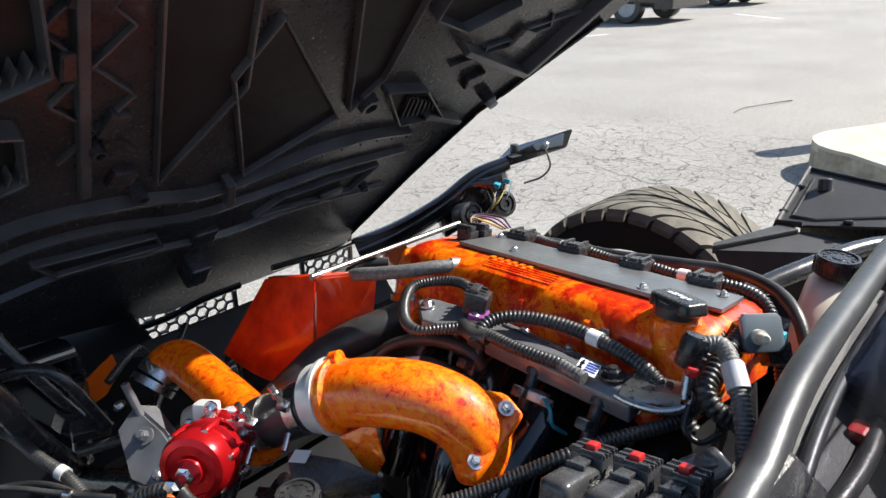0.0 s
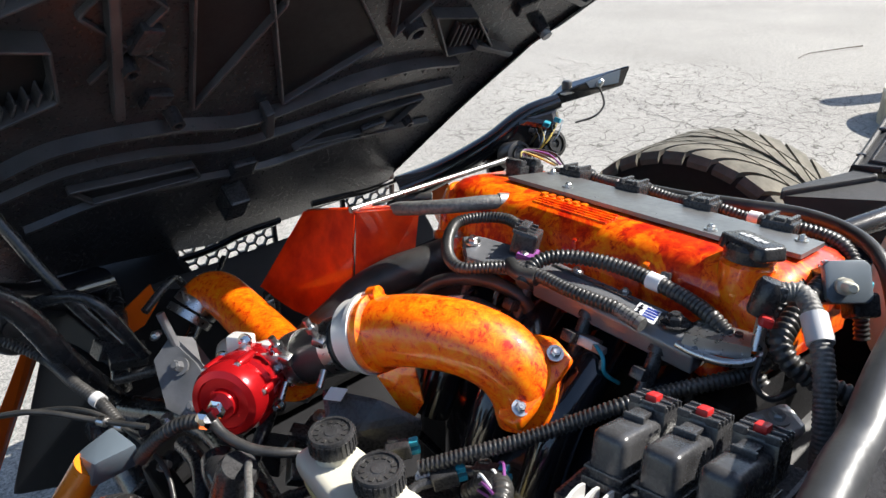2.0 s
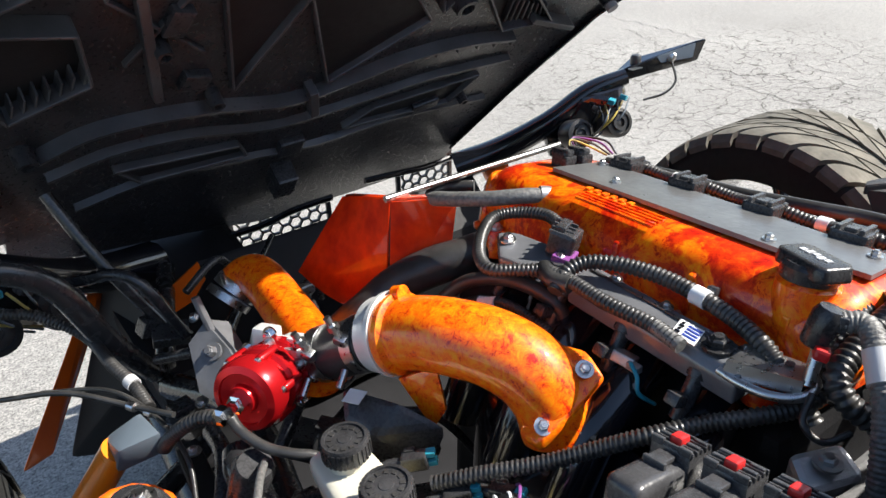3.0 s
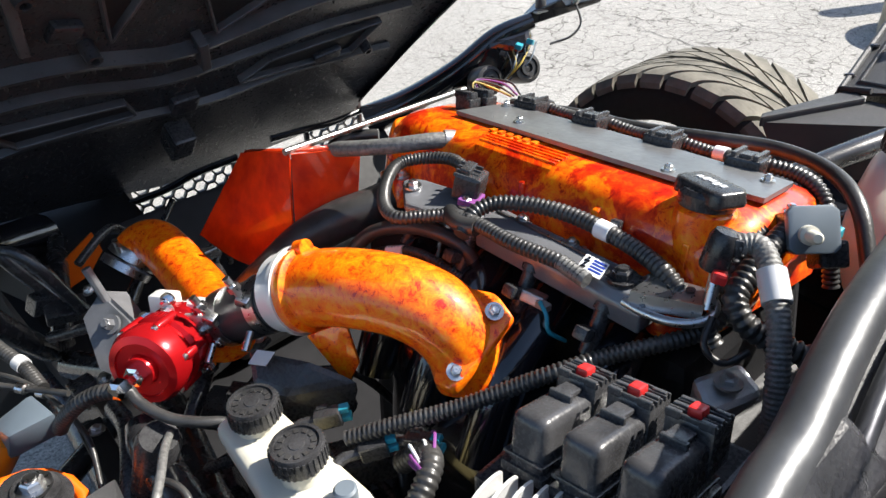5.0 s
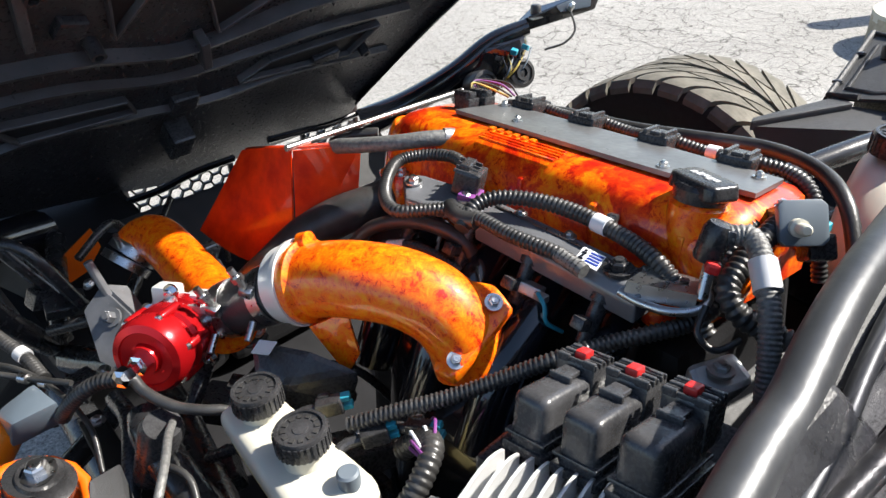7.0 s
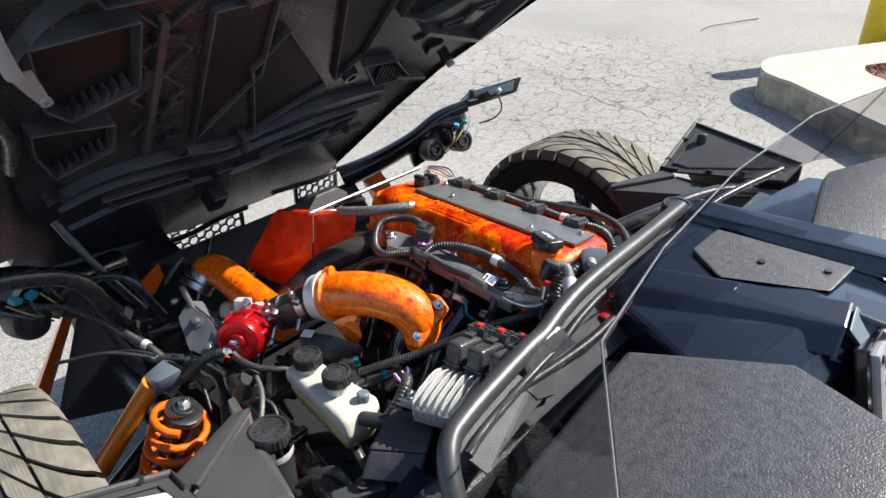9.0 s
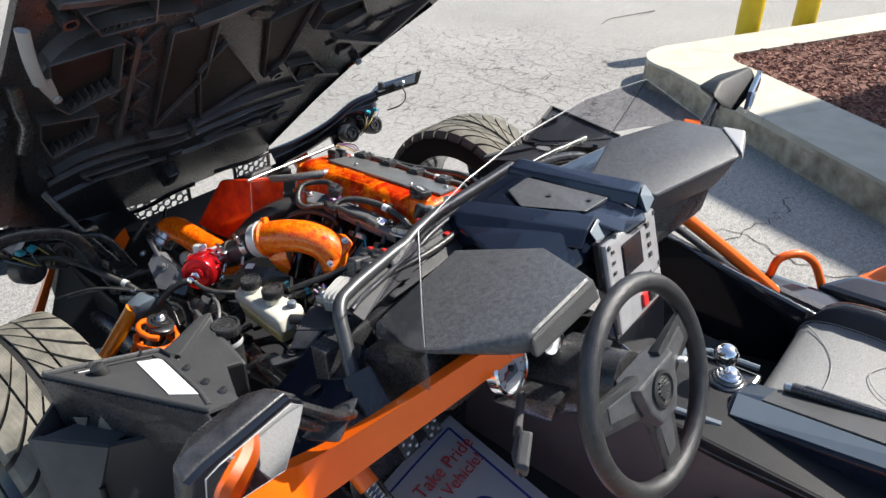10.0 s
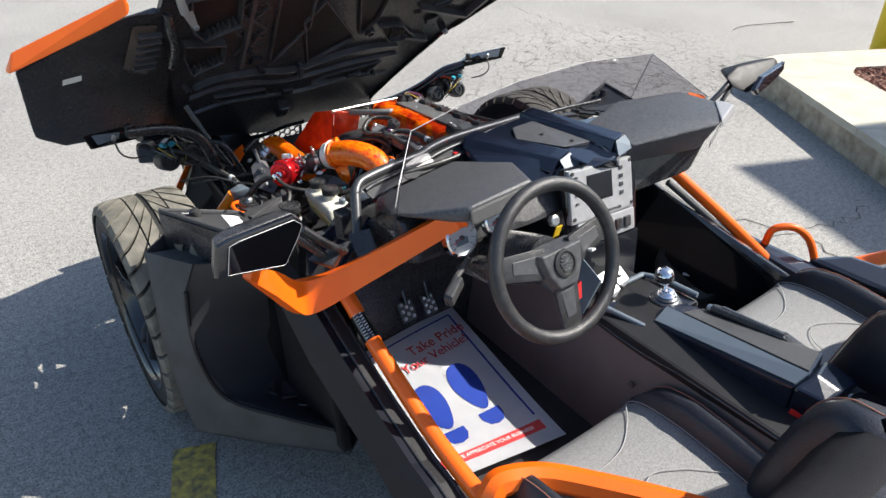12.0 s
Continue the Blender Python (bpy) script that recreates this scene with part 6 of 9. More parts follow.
part("corner_bolt", hexbolt((-0.322, -0.452, 0.792), (0, 0, 1), 0.006, 0.008), STEEL, ECU)
for i in range(12):
    s = i / 11
    p0, p1 = EA.lerp(ED, s), EB.lerp(EC, s)
    d = (p1 - p0)
    n = Vector((-d.y, d.x, 0)).normalized()
    row0 = [p0 + d * (k / 8) + n * 0.0004 * math.sin(k * math.pi / 2 + 0.6) + Vector((0, 0, -0.010 * max(0, abs(k - 4) - 2.5) / 1.5)) for k in range(9)]
    part("fin", ribbon(row0, [q - Vector((0, 0, 0.024)) for q in row0], 0.0022), FINALU, ECU, smooth=30)
VIEWFIT[0] = BAY_FIT
SHELF = part("bay_shelf", hull([(-0.333, -0.427, 0.745), (-0.300, -0.485, 0.752), (-0.356, -0.521, 0.745), (-0.400, -0.452, 0.735), (-0.333, -0.427, 0.70), (-0.300, -0.485, 0.70), (-0.356, -0.521, 0.68), (-0.400, -0.452, 0.68)], 0.005), GREYPLASTIC, CAR, "dark grey plastic module box")
part("shelf_lip", hull([(-0.400, -0.455, 0.735), (-0.356, -0.521, 0.745), (-0.43, -0.47, 0.715), (-0.385, -0.535, 0.72), (-0.42, -0.46, 0.70), (-0.37, -0.53, 0.70)], 0.004), PLASTIC, SHELF)
part("shelf_bracket", joined(hull([(-0.46, -0.44, 0.690), (-0.40, -0.475, 0.705), (-0.47, -0.46, 0.690), (-0.41, -0.50, 0.705), (-0.46, -0.44, 0.67), (-0.41, -0.50, 0.68)], 0.003), hexbolt((-0.425, -0.47, 0.702), (0, 0, 1), 0.007, 0.008)), GREYPLASTIC, CAR, "grey stay with a bolt")

# fluid reservoirs
def cap(name, p, d, r, h, parent, label):
    m = axis_pose(p, d)
    c = part(name, lathe([(r * 0.98, 0), (r, 0.002), (r, h * 0.85), (r * 0.94, h), (r * 0.82, h), (r * 0.80, h * 0.9), (r * 0.3, h * 0.9), (r * 0.28, h * 0.94), (0.001, h * 0.94)], m, 40), PLASTIC, parent, label, smooth=35)
    bm = None
    for k in range(30):
        a = 2 * math.pi * k / 30
        b = box((0.0018, 0.0026, h * 0.8), m @ pose(0, 0, 0, 0, 0, math.degrees(a)) @ Matrix.Translation((r, 0, h * 0.43)), 0)
        bm = joined(bm, b) if bm else b
    tagged(part("cap_knurl", bm, PLASTIC, c), kind="stuff")
    bm = None
    for k in range(12):
        a = 2 * math.pi * k / 12
        b = box((0.0045, 0.004, 0.0012), m @ pose(0, 0, 0, 0, 0, math.degrees(a)) @ Matrix.Translation((r * 0.62, 0, h * 0.92)), 0)
        bm = joined(bm, b) if bm else b
    tagged(part("cap_print", bm, RUBBER, c), kind="stuff")
    return c


RES = part("brake_reservoir", hull([(-0.352, -0.172, 0.668), (-0.298, -0.165, 0.668), (-0.366, -0.345, 0.680), (-0.292, -0.350, 0.685), (-0.352, -0.172, 0.640), (-0.295, -0.168, 0.640), (-0.366, -0.36, 0.640), (-0.292, -0.365, 0.640)], 0.012, 3), WHITEPLASTIC, CAR, "milky plastic twin brake-fluid reservoir", smooth=50)
part("fluid_level", hull([(-0.351, -0.180, 0.6395), (-0.297, -0.176, 0.6395), (-0.364, -0.355, 0.6395), (-0.294, -0.36, 0.6395), (-0.345, -0.20, 0.60), (-0.30, -0.20, 0.60), (-0.352, -0.34, 0.60), (-0.305, -0.345, 0.60)], 0.008, 3), YELLOWPLASTIC, RES, "yellow brake fluid showing through", smooth=50)
for p in ((-0.322, -0.206, 0.668), (-0.322, -0.285, 0.680)):
    part("neck", lathe([(0.020, -0.01), (0.0195, 0.014)], axis_pose(p, (0, 0.1, 1)), 28), WHITEPLASTIC, RES, smooth=40)
    cap("reservoir_cap", Vector(p) + Vector((0, 0.001, 0.013)), (0, 0.1, 1), 0.0235, 0.020, RES, "black knurled reservoir cap")
part("small_cap", lathe([(0.010, -0.01), (0.010, 0.008), (0.008, 0.010), (0.001, 0.010)], axis_pose((-0.312, -0.335, 0.686), (0, 0.1, 1)), 20), SLATEPLASTIC, RES, "small grey filler cap", smooth=40)
PS = part("steering_reservoir", lathe([(0.026, -0.09), (0.028, -0.02), (0.026, -0.016), (0.026, 0.0)], axis_pose((-0.462, -0.303, 0.688), (0, 0.1, 1)), 30), TUBEBLACK, CAR, "black steering fluid reservoir", smooth=40)
cap("reservoir_cap", (-0.462, -0.303, 0.688), (0, 0.1, 1), 0.030, 0.020, PS, "black knurled reservoir cap")
part("pale_collar", lathe([(0.0285, -0.030), (0.0295, -0.028), (0.0295, -0.017), (0.0275, -0.016)], axis_pose((-0.462, -0.303, 0.688), (0, 0.1, 1)), 30), TAPE, PS, "pale grey plastic collar", smooth=40)
part("clamp_band", joined(lathe([(0.029, -0.016), (0.030, -0.016), (0.030, -0.004), (0.029, -0.004)], axis_pose((-0.462, -0.303, 0.688), (0, 0.1, 1)), 30, True), box((0.03, 0.01, 0.012), Matrix.Translation((-0.425, -0.318, 0.679)), 0.002)), CHROME, PS, "bright clamp band", smooth=40)
part("coolant_hose", tube([(-0.33, -0.35, 0.665), (-0.30, -0.42, 0.68), (-0.285, -0.45, 0.70), (-0.27, -0.47, 0.72)], 0.012, 8, 14), RUBBER, CAR, smooth=60)
VIEWFIT[0] = Matrix()
for c, d in (((-0.268, -0.222, 0.680), (0.7, -0.5, 0.15)), ((-0.262, -0.290, 0.688), (0.75, -0.45, 0.15)), ((-0.228, -0.315, 0.690), (0.4, -0.8, 0.2))):
    m = axis_pose(c, d)
    PLUG = part("wiring_plug", joined(box((0.014, 0.018, 0.026), m, 0.002), box((0.006, 0.022, 0.012), m @ Matrix.Translation((0.006, 0, -0.004)), 0.0015), tube([m @ Vector((0, 0, -0.012)), m @ Vector((-0.004, 0.002, -0.030)), m @ Vector((-0.02, 0.0, -0.045))], 0.0055, 4, 10)), PLASTIC, CAR, "black wiring plug with a teal lock")
    for k in (-1, 1):
        part("plug_lock", box((0.009, 0.006, 0.010), m @ Matrix.Translation((0.002, 0.0055 * k, 0.017)), 0.001), TEAL, PLUG, "teal lock")
BUNDLE = part("wiring_tail", tube([(-0.24, -0.30, 0.66), (-0.232, -0.325, 0.690), (-0.245, -0.352, 0.705), (-0.275, -0.365, 0.69), (-0.30, -0.36, 0.66)], 0.011, 8, 14, rib=0.0012), RUBBER, CAR, "taped wiring bundle with purple leads", smooth=60)
rnd = random.Random(5)
for i in range(9):
    o = Vector((rnd.uniform(-0.010, 0.010), rnd.uniform(-0.008, 0.008), rnd.uniform(-0.004, 0.010)))
    part("lead", tube([Vector((-0.230, -0.318, 0.676)) + o * 1.3, Vector((-0.236, -0.334, 0.692)) + o * 1.8, Vector((-0.247, -0.352, 0.702)) + o], 0.0016, 4, 6), PURPLE if i % 3 else (REDPLASTIC if i == 3 else LABELWHITE), BUNDLE, "thin coloured lead", smooth=60)
VIEWFIT[0] = BAY_FIT


# front suspension on the near side
SH = part("shock_absorber", joined(tube([(-0.499, 0.027, 0.60), (-0.612, 0.083, 0.42)], 0.0185, 3, 18, False)), SHOCKORANGE, CAR, "yellow-orange damper reservoir", smooth=60)
part("damper_head", hull([(-0.455, -0.005, 0.625), (-0.50, 0.0, 0.62), (-0.465, 0.05, 0.62), (-0.51, 0.05, 0.605), (-0.455, 0.0, 0.59), (-0.51, 0.01, 0.58), (-0.465, 0.05, 0.585)], 0.006), SLATEPLASTIC, SH, "grey damper head", smooth=40)


def coil_spring(p, q, r, wire, turns, name, parent, label):
    p, q = Vector(p), Vector(q)
    m = axis_pose(p, q - p)
    n = int(turns * 14)
    L = (q - p).length
    return part(name, tube([m @ Vector((r * math.cos(2 * math.pi * turns * i / n), r * math.sin(2 * math.pi * turns * i / n), L * i / n)) for i in range(n + 1)], wire, 1, 8, False), ORANGE, parent, label, smooth=60)


coil_spring((-0.503, -0.092, 0.612), (-0.560, -0.055, 0.42), 0.044, 0.0068, 6, "coil_spring", SH, "orange coil spring")
part("damper_tube", tube([(-0.503, -0.092, 0.63), (-0.565, -0.05, 0.38)], 0.024, 2, 18, False), TUBEBLACK, SH, smooth=60)
part("top_mount", joined(lathe([(0.030, -0.012), (0.031, 0.0), (0.024, 0.004), (0.020, 0.014), (0.001, 0.014)], axis_pose((-0.500, -0.094, 0.618), (0.25, -0.15, 0.95)), 28)), PLASTIC, SH, "black spring seat", smooth=40)
VIEWFIT[0] = Matrix()
CAN = part("damper_canister", tube([(-0.398, -0.045, 0.625), (-0.405, -0.075, 0.622), (-0.404, -0.15, 0.612), (-0.395, -0.24, 0.595)], 0.021, 6, 22), TUBEBLACK, CAR, "black damper canister with a white printed label", smooth=60)
can_m = axis_pose((-0.4055, -0.108, 0.6175), (0.01, -0.99, -0.12))
LBL = part("canister_label", ribbon([can_m @ Vector((0.0216 * math.cos(a), 0.0216 * math.sin(a), -0.022)) for a in [radians(-150 + 12 * k) for k in range(11)]], [can_m @ Vector((0.0216 * math.cos(a), 0.0216 * math.sin(a), 0.022)) for a in [radians(-150 + 12 * k) for k in range(11)]], 0.0005), LABELWHITE, CAN, "white printed label", smooth=60)
for k in range(10):
    a = radians(-130 + 8 * k)
    part("print_bar", box((0.0005, 0.0014 if k % 3 else 0.0022, 0.026), can_m @ pose(0, 0, 0, 0, 0, math.degrees(a)) @ Matrix.Translation((0.0221, 0, 0.004)), 0), RUBBER, LBL)
VIEWFIT[0] = BAY_FIT
part("mount_nut", hexbolt((-0.497, -0.095, 0.632), (0, 0, 1), 0.010, 0.012), STEEL, SH)
for s in (-1, 1):
    for z, y0, y1 in ((0.42, -0.12, 0.05), (0.22, -0.18, 0.12)):
        part("control_arm", joined(tube([(0.02 + s * 0.40, y0, z), (0.01 + s * 0.70, 0.0, z - 0.03)], 0.016, 2, 10, False), tube([(0.02 + s * 0.40, y1 + 0.12, z), (0.01 + s * 0.70, 0.0, z - 0.03)], 0.016, 2, 10, False)), TUBEBLACK, CAR, "black tubular control arm", smooth=60)
    part("upright", hull([(0.01 + s * 0.68, -0.04, 0.18), (0.01 + s * 0.68, 0.04, 0.18), (0.01 + s * 0.71, -0.03, 0.44), (0.01 + s * 0.71, 0.03, 0.44), (0.01 + s * 0.74, 0, 0.3), (0.01 + s * 0.66, 0, 0.3)], 0.01), DARKMETAL, CAR, "cast wheel upright")
part("filter_canister", lathe([(0.02, -0.05), (0.022, 0.03), (0.018, 0.04)], axis_pose((-0.40, -0.12, 0.61), (0.2, -0.3, 0.9)), 20), PLASTIC, CAR, smooth=40)
part("frame_rail", hull([(-0.44, -0.16, 0.66), (-0.47, -0.20, 0.70), (-0.54, -0.40, 0.70), (-0.50, -0.42, 0.70), (-0.44, -0.16, 0.60), (-0.47, -0.2, 0.6), (-0.54, -0.4, 0.55), (-0.5, -0.42, 0.55)], 0.006), GREYPLASTIC, CAR, "grey inner fender stay")
part("frame_rail", tube([(-0.42, 0.60, 0.30), (-0.42, 0.2, 0.30), (-0.44, -0.3, 0.30), (-0.5, -0.9, 0.28)], 0.03, 6, 12), TUBEBLACK, CAR, "black steel frame rail", smooth=60)
part("frame_rail", tube([(0.46, 0.60, 0.30), (0.46, 0.2, 0.30), (0.50, -0.3, 0.30), (0.62, -0.9, 0.28)], 0.03, 6, 12), TUBEBLACK, CAR, "black steel frame rail", smooth=60)
part("frame_rail", tube([(-0.40, 0.30, 0.44), (-0.34, 0.1, 0.50), (-0.38, -0.2, 0.55), (-0.45, -0.5, 0.62)], 0.022, 6, 12), TUBEBLACK, CAR, smooth=60)
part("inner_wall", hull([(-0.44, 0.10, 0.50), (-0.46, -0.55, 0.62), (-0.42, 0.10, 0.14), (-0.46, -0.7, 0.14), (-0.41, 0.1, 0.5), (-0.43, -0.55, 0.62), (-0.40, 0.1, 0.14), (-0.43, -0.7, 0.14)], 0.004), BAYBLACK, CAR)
part("firewall", hull([(-0.5, -0.62, 0.86), (0.5, -0.60, 0.86), (-0.5, -0.66, 0.86), (0.5, -0.64, 0.86), (-0.46, -0.66, 0.14), (0.5, -0.66, 0.14), (-0.46, -0.70, 0.14), (0.5, -0.70, 0.14)], 0.006), PLASTIC, CAR, "black firewall")
part("brake_servo", lathe([(0.02, -0.05), (0.075, -0.04), (0.08, 0.0), (0.07, 0.03), (0.02, 0.05)], axis_pose((-0.36, -0.56, 0.60), (0, 1, 0.1)), 28), GLOSSBLACK, CAR, smooth=50)
# thin cables across the near side of the bay
for pts, r in (([(-0.60, 0.20, 0.60), (-0.53, 0.13, 0.625), (-0.47, 0.07, 0.615), (-0.435, 0.02, 0.62)], 0.0035),
               ([(-0.56, 0.24, 0.56), (-0.49, 0.14, 0.60), (-0.455, 0.06, 0.605), (-0.44, -0.03, 0.60), (-0.45, -0.08, 0.57)], 0.003),
               ([(-0.40, -0.14, 0.58), (-0.41, -0.17, 0.635), (-0.40, -0.21, 0.64), (-0.42, -0.26, 0.60), (-0.44, -0.30, 0.56)], 0.0035)):
    part("cable", tube(pts, r, 8, 8), RUBBER, CAR, "thin black cable", smooth=60)
for p in ((-0.47, 0.07, 0.615), (-0.455, 0.06, 0.605)):
    part("cable_clip", lathe([(0.0045, -0.006), (0.0062, -0.005), (0.0062, 0.005), (0.0045, 0.006)], axis_pose(p, (0.5, -0.8, 0)), 14), STEEL, CAR, "small steel cable clip")
# cluttered lower bay: hoses and brackets
rnd = random.Random(11)
for i in range(26):
    x, y, z = rnd.uniform(-0.42, -0.14), rnd.uniform(-0.42, 0.30), rnd.uniform(0.42, 0.60)
    d = Vector((rnd.uniform(-0.1, 0.1), rnd.uniform(-0.16, 0.16), rnd.uniform(-0.06, 0.05)))
    p = Vector((x, y, z))
    part("hose", tube([p, p + d * 0.6 + Vector((0.02, 0, 0.03)), p + d * 1.4], rnd.uniform(0.005, 0.011), 6, 9), PLASTIC, CAR, smooth=60)
for i in range(16):
    x, y, z = rnd.uniform(-0.42, -0.16), rnd.uniform(-0.40, 0.40), rnd.uniform(0.40, 0.58)
    part("bracket", box((rnd.uniform(0.02, 0.06), rnd.uniform(0.02, 0.06), rnd.uniform(0.01, 0.04)), Matrix.Translation((x, y, z)) @ pose(0, 0, 0, rnd.uniform(-30, 30), rnd.uniform(-30, 30), rnd.uniform(0, 180)), 0.003), PLASTIC if i % 3 else DARKMETAL, CAR)
for i in range(14):
    x, y, z = rnd.uniform(-0.44, -0.2), rnd.uniform(-0.30, 0.34), rnd.uniform(0.48, 0.60)
    part("bolt", hexbolt((x, y, z), (rnd.uniform(-0.6, 0.1), rnd.uniform(-0.6, 0.1), 1), 0.006, 0.007), STEEL, CAR)

# far side of the engine bay
part("coolant_bottle", hull([(0.335, -0.47, 0.800), (0.40, -0.455, 0.805), (0.42, -0.51, 0.805), (0.36, -0.53, 0.800), (0.28, -0.47, 0.735), (0.42, -0.44, 0.72), (0.46, -0.54, 0.70), (0.27, -0.56, 0.735), (0.27, -0.50, 0.66), (0.44, -0.46, 0.62), (0.46, -0.56, 0.62), (0.28, -0.58, 0.66)], 0.025, 4), WHITEPLASTIC, CAR, "milky white coolant bottle", smooth=60)
cap("coolant_cap", (0.38, -0.49, 0.808), (0, 0, 1), 0.029, 0.026, CAR, "black coolant cap")
part("side_tube", tube([(0.30, -0.35, 0.72), (0.45, -0.42, 0.76), (0.62, -0.50, 0.78), (0.75, -0.62, 0.76)], 0.016, 6, 12), TUBEBLACK, CAR, smooth=60)
part("side_tube", tube([(0.22, -0.38, 0.66), (0.40, -0.46, 0.70), (0.60, -0.56, 0.72)], 0.014, 6, 12), TUBEBLACK, CAR, smooth=60)
part("inner_fender", hull([(0.40, -0.28, 0.64), (0.62, -0.32, 0.67), (0.74, -0.36, 0.66), (0.70, -0.48, 0.66), (0.45, -0.5, 0.62), (0.40, -0.28, 0.55), (0.70, -0.33, 0.58), (0.7, -0.48, 0.55), (0.45, -0.55, 0.5)], 0.01), GLOSSBLACK, CAR, "black inner fender")
part("inner_wall", hull([(0.48, 0.10, 0.50), (0.50, -0.55, 0.62), (0.46, 0.10, 0.14), (0.50, -0.7, 0.14), (0.45, 0.1, 0.5), (0.47, -0.55, 0.62), (0.44, 0.1, 0.14), (0.47, -0.7, 0.14)], 0.004), BAYBLACK, CAR)

# ---- fenders, flaps ----
def flap(s, cx):
    """Bolted fender bracket on the side s: a sloping plate with a rim, an upright wall and a stay."""
    def z(x, y):
        return 0.790 + 0.3215 * (x - 0.845) - 0.1887 * (y + 0.262)

    def f(x, y, zz):
        return (cx + s * x, y, zz)

    def g(x, y, h=0.0):
        return f(x, y, z(x, y) + h)
    F = part("fender_bracket", plate([g(0.842, -0.275), g(0.645, -0.298), g(0.642, -0.345), g(0.652, -0.590), g(0.712, -0.595)][::int(s)], 0.006, 0.002), GREYPLASTIC, CAR, "dark grey plastic fender bracket with a white sticker" if s < 0 else "dark grey plastic fender bracket")
    part("bracket_rim", tube([g(0.842, -0.275, 0.003), g(0.645, -0.298, 0.003), g(0.642, -0.345, 0.003)], 0.0055, 1, 8, False), GREYPLASTIC, F)
    part("bracket_rim", tube([g(0.842, -0.275, 0.003), g(0.712, -0.595, 0.003)], 0.0035, 1, 8, False), GREYPLASTIC, F)
    part("bracket_ridge", tube([g(0.800, -0.300, 0.001), g(0.668, -0.315, 0.001), g(0.660, -0.36, 0.001), g(0.684, -0.52, 0.001), g(0.700, -0.575, 0.001)], 0.005, 1, 8, False, flat=0.5), GREYPLASTIC, F)
    if s < 0:
        part("sticker", plate([g(0.703, -0.327, 0.0025), g(0.663, -0.340, 0.0025), g(0.693, -0.530, 0.0025), g(0.728, -0.498, 0.0025)][::-1], 0.0014, 0), LABELWHITE, F, "white printed sticker")
        part("small_tag", plate([g(0.795, -0.300, 0.002), g(0.775, -0.303, 0.002), g(0.776, -0.309, 0.002), g(0.796, -0.306, 0.002)][::-1], 0.001, 0), LABELWHITE, F)
    part("rubber_knob", lathe([(0.013, -0.004), (0.0135, 0.004), (0.013, 0.018), (0.010, 0.021), (0.001, 0.022)], axis_pose(g(0.767, -0.334), (0.3 * s, 0.19, 1)), 20), RUBBER, F, "black rubber buffer", smooth=40)
    for x, y in ((0.683, -0.293), (0.652, -0.417), (0.660, -0.495), (0.658, -0.548), (0.770, -0.288)):
        part("plastic_rivet", lathe([(0.009, 0), (0.009, 0.004), (0.005, 0.006), (0.001, 0.006)], axis_pose(g(x, y, 0.001), (0.3 * s, 0.19, 1)), 14), PLASTIC, F)
    part("bracket_wall", plate([g(0.842, -0.276, -0.004), g(0.714, -0.597, -0.004), f(0.70, -0.60, 0.735), f(0.745, -0.47, 0.660), f(0.82, -0.31, 0.630), f(0.838, -0.278, 0.650)][::int(-s)], 0.005, 0.001), PLASTIC, F)
    for t in ([(0.823, -0.313, 0.710), (0.808, -0.342, 0.717), (0.816, -0.327, 0.675)], [(0.794, -0.366, 0.727), (0.804, -0.348, 0.680), (0.787, -0.380, 0.688)], [(0.772, -0.405, 0.743), (0.761, -0.427, 0.715), (0.778, -0.396, 0.700)]):
        part("wall_opening", plate([f(x + 0.010, y - 0.004, zz) for x, y, zz in t][::int(-s)], 0.0015, 0), TYRE, F, "opening with the dusty tyre behind")
    part("front_wall", plate([g(0.842, -0.274, -0.002), g(0.645, -0.297, -0.002), f(0.66, -0.275, 0.66), f(0.82, -0.255, 0.66)][::int(s)], 0.005, 0.001), GREYPLASTIC, F)
    part("bracket_stay", hull([f(0.655, -0.31, 0.735), f(0.628, -0.345, 0.737), f(0.52, -0.235, 0.715), f(0.495, -0.245, 0.718), f(0.655, -0.31, 0.725), f(0.628, -0.345, 0.72), f(0.52, -0.235, 0.705), f(0.495, -0.245, 0.70)], 0.004), GREYPLASTIC, F, "curved grey stay")
    part("stay_web", plate([f(0.640, -0.345, 0.728), f(0.50, -0.245, 0.708), f(0.52, -0.30, 0.60), f(0.60, -0.48, 0.60), f(0.648, -0.58, 0.74)], 0.004, 0.001), GREYPLASTIC, F)


VIEWFIT[0] = Matrix.Translation((0.002, 0.006, 0.008))
flap(-1, 0.03)
VIEWFIT[0] = Matrix.Translation((0.038, 0.045, 0.008))
flap(1, 0.03)
VIEWFIT[0] = Matrix.Translation((0.0, 0.012, 0.002))

VIEWFIT[0] = Matrix()
F_OUT = [(-0.872, -0.300, 0.712), (-0.882, -0.345, 0.612), (-0.894, -0.375, 0.487), (-0.892, -0.405, 0.33), (-0.883, -0.444, 0.20), (-0.768, -0.573, 0.20), (-0.577, -0.770, 0.20)]
F_IN = [(-0.793, -0.420, 0.708), (-0.828, -0.420, 0.633), (-0.842, -0.440, 0.526), (-0.840, -0.470, 0.43), (-0.802, -0.505, 0.315), (-0.703, -0.640, 0.30), (-0.609, -0.750, 0.29)]
F_BACK = [(-0.64, -0.50, 0.70), (-0.63, -0.47, 0.62), (-0.62, -0.43, 0.50), (-0.62, -0.42, 0.38), (-0.61, -0.45, 0.25), (-0.59, -0.55, 0.235), (-0.57, -0.68, 0.235)]
FENDER = part("front_fender", ribbon(F_OUT, F_IN, 0.016, 0.004), FENDERGREY, CAR, "matte dark grey angular front fender", smooth=25)
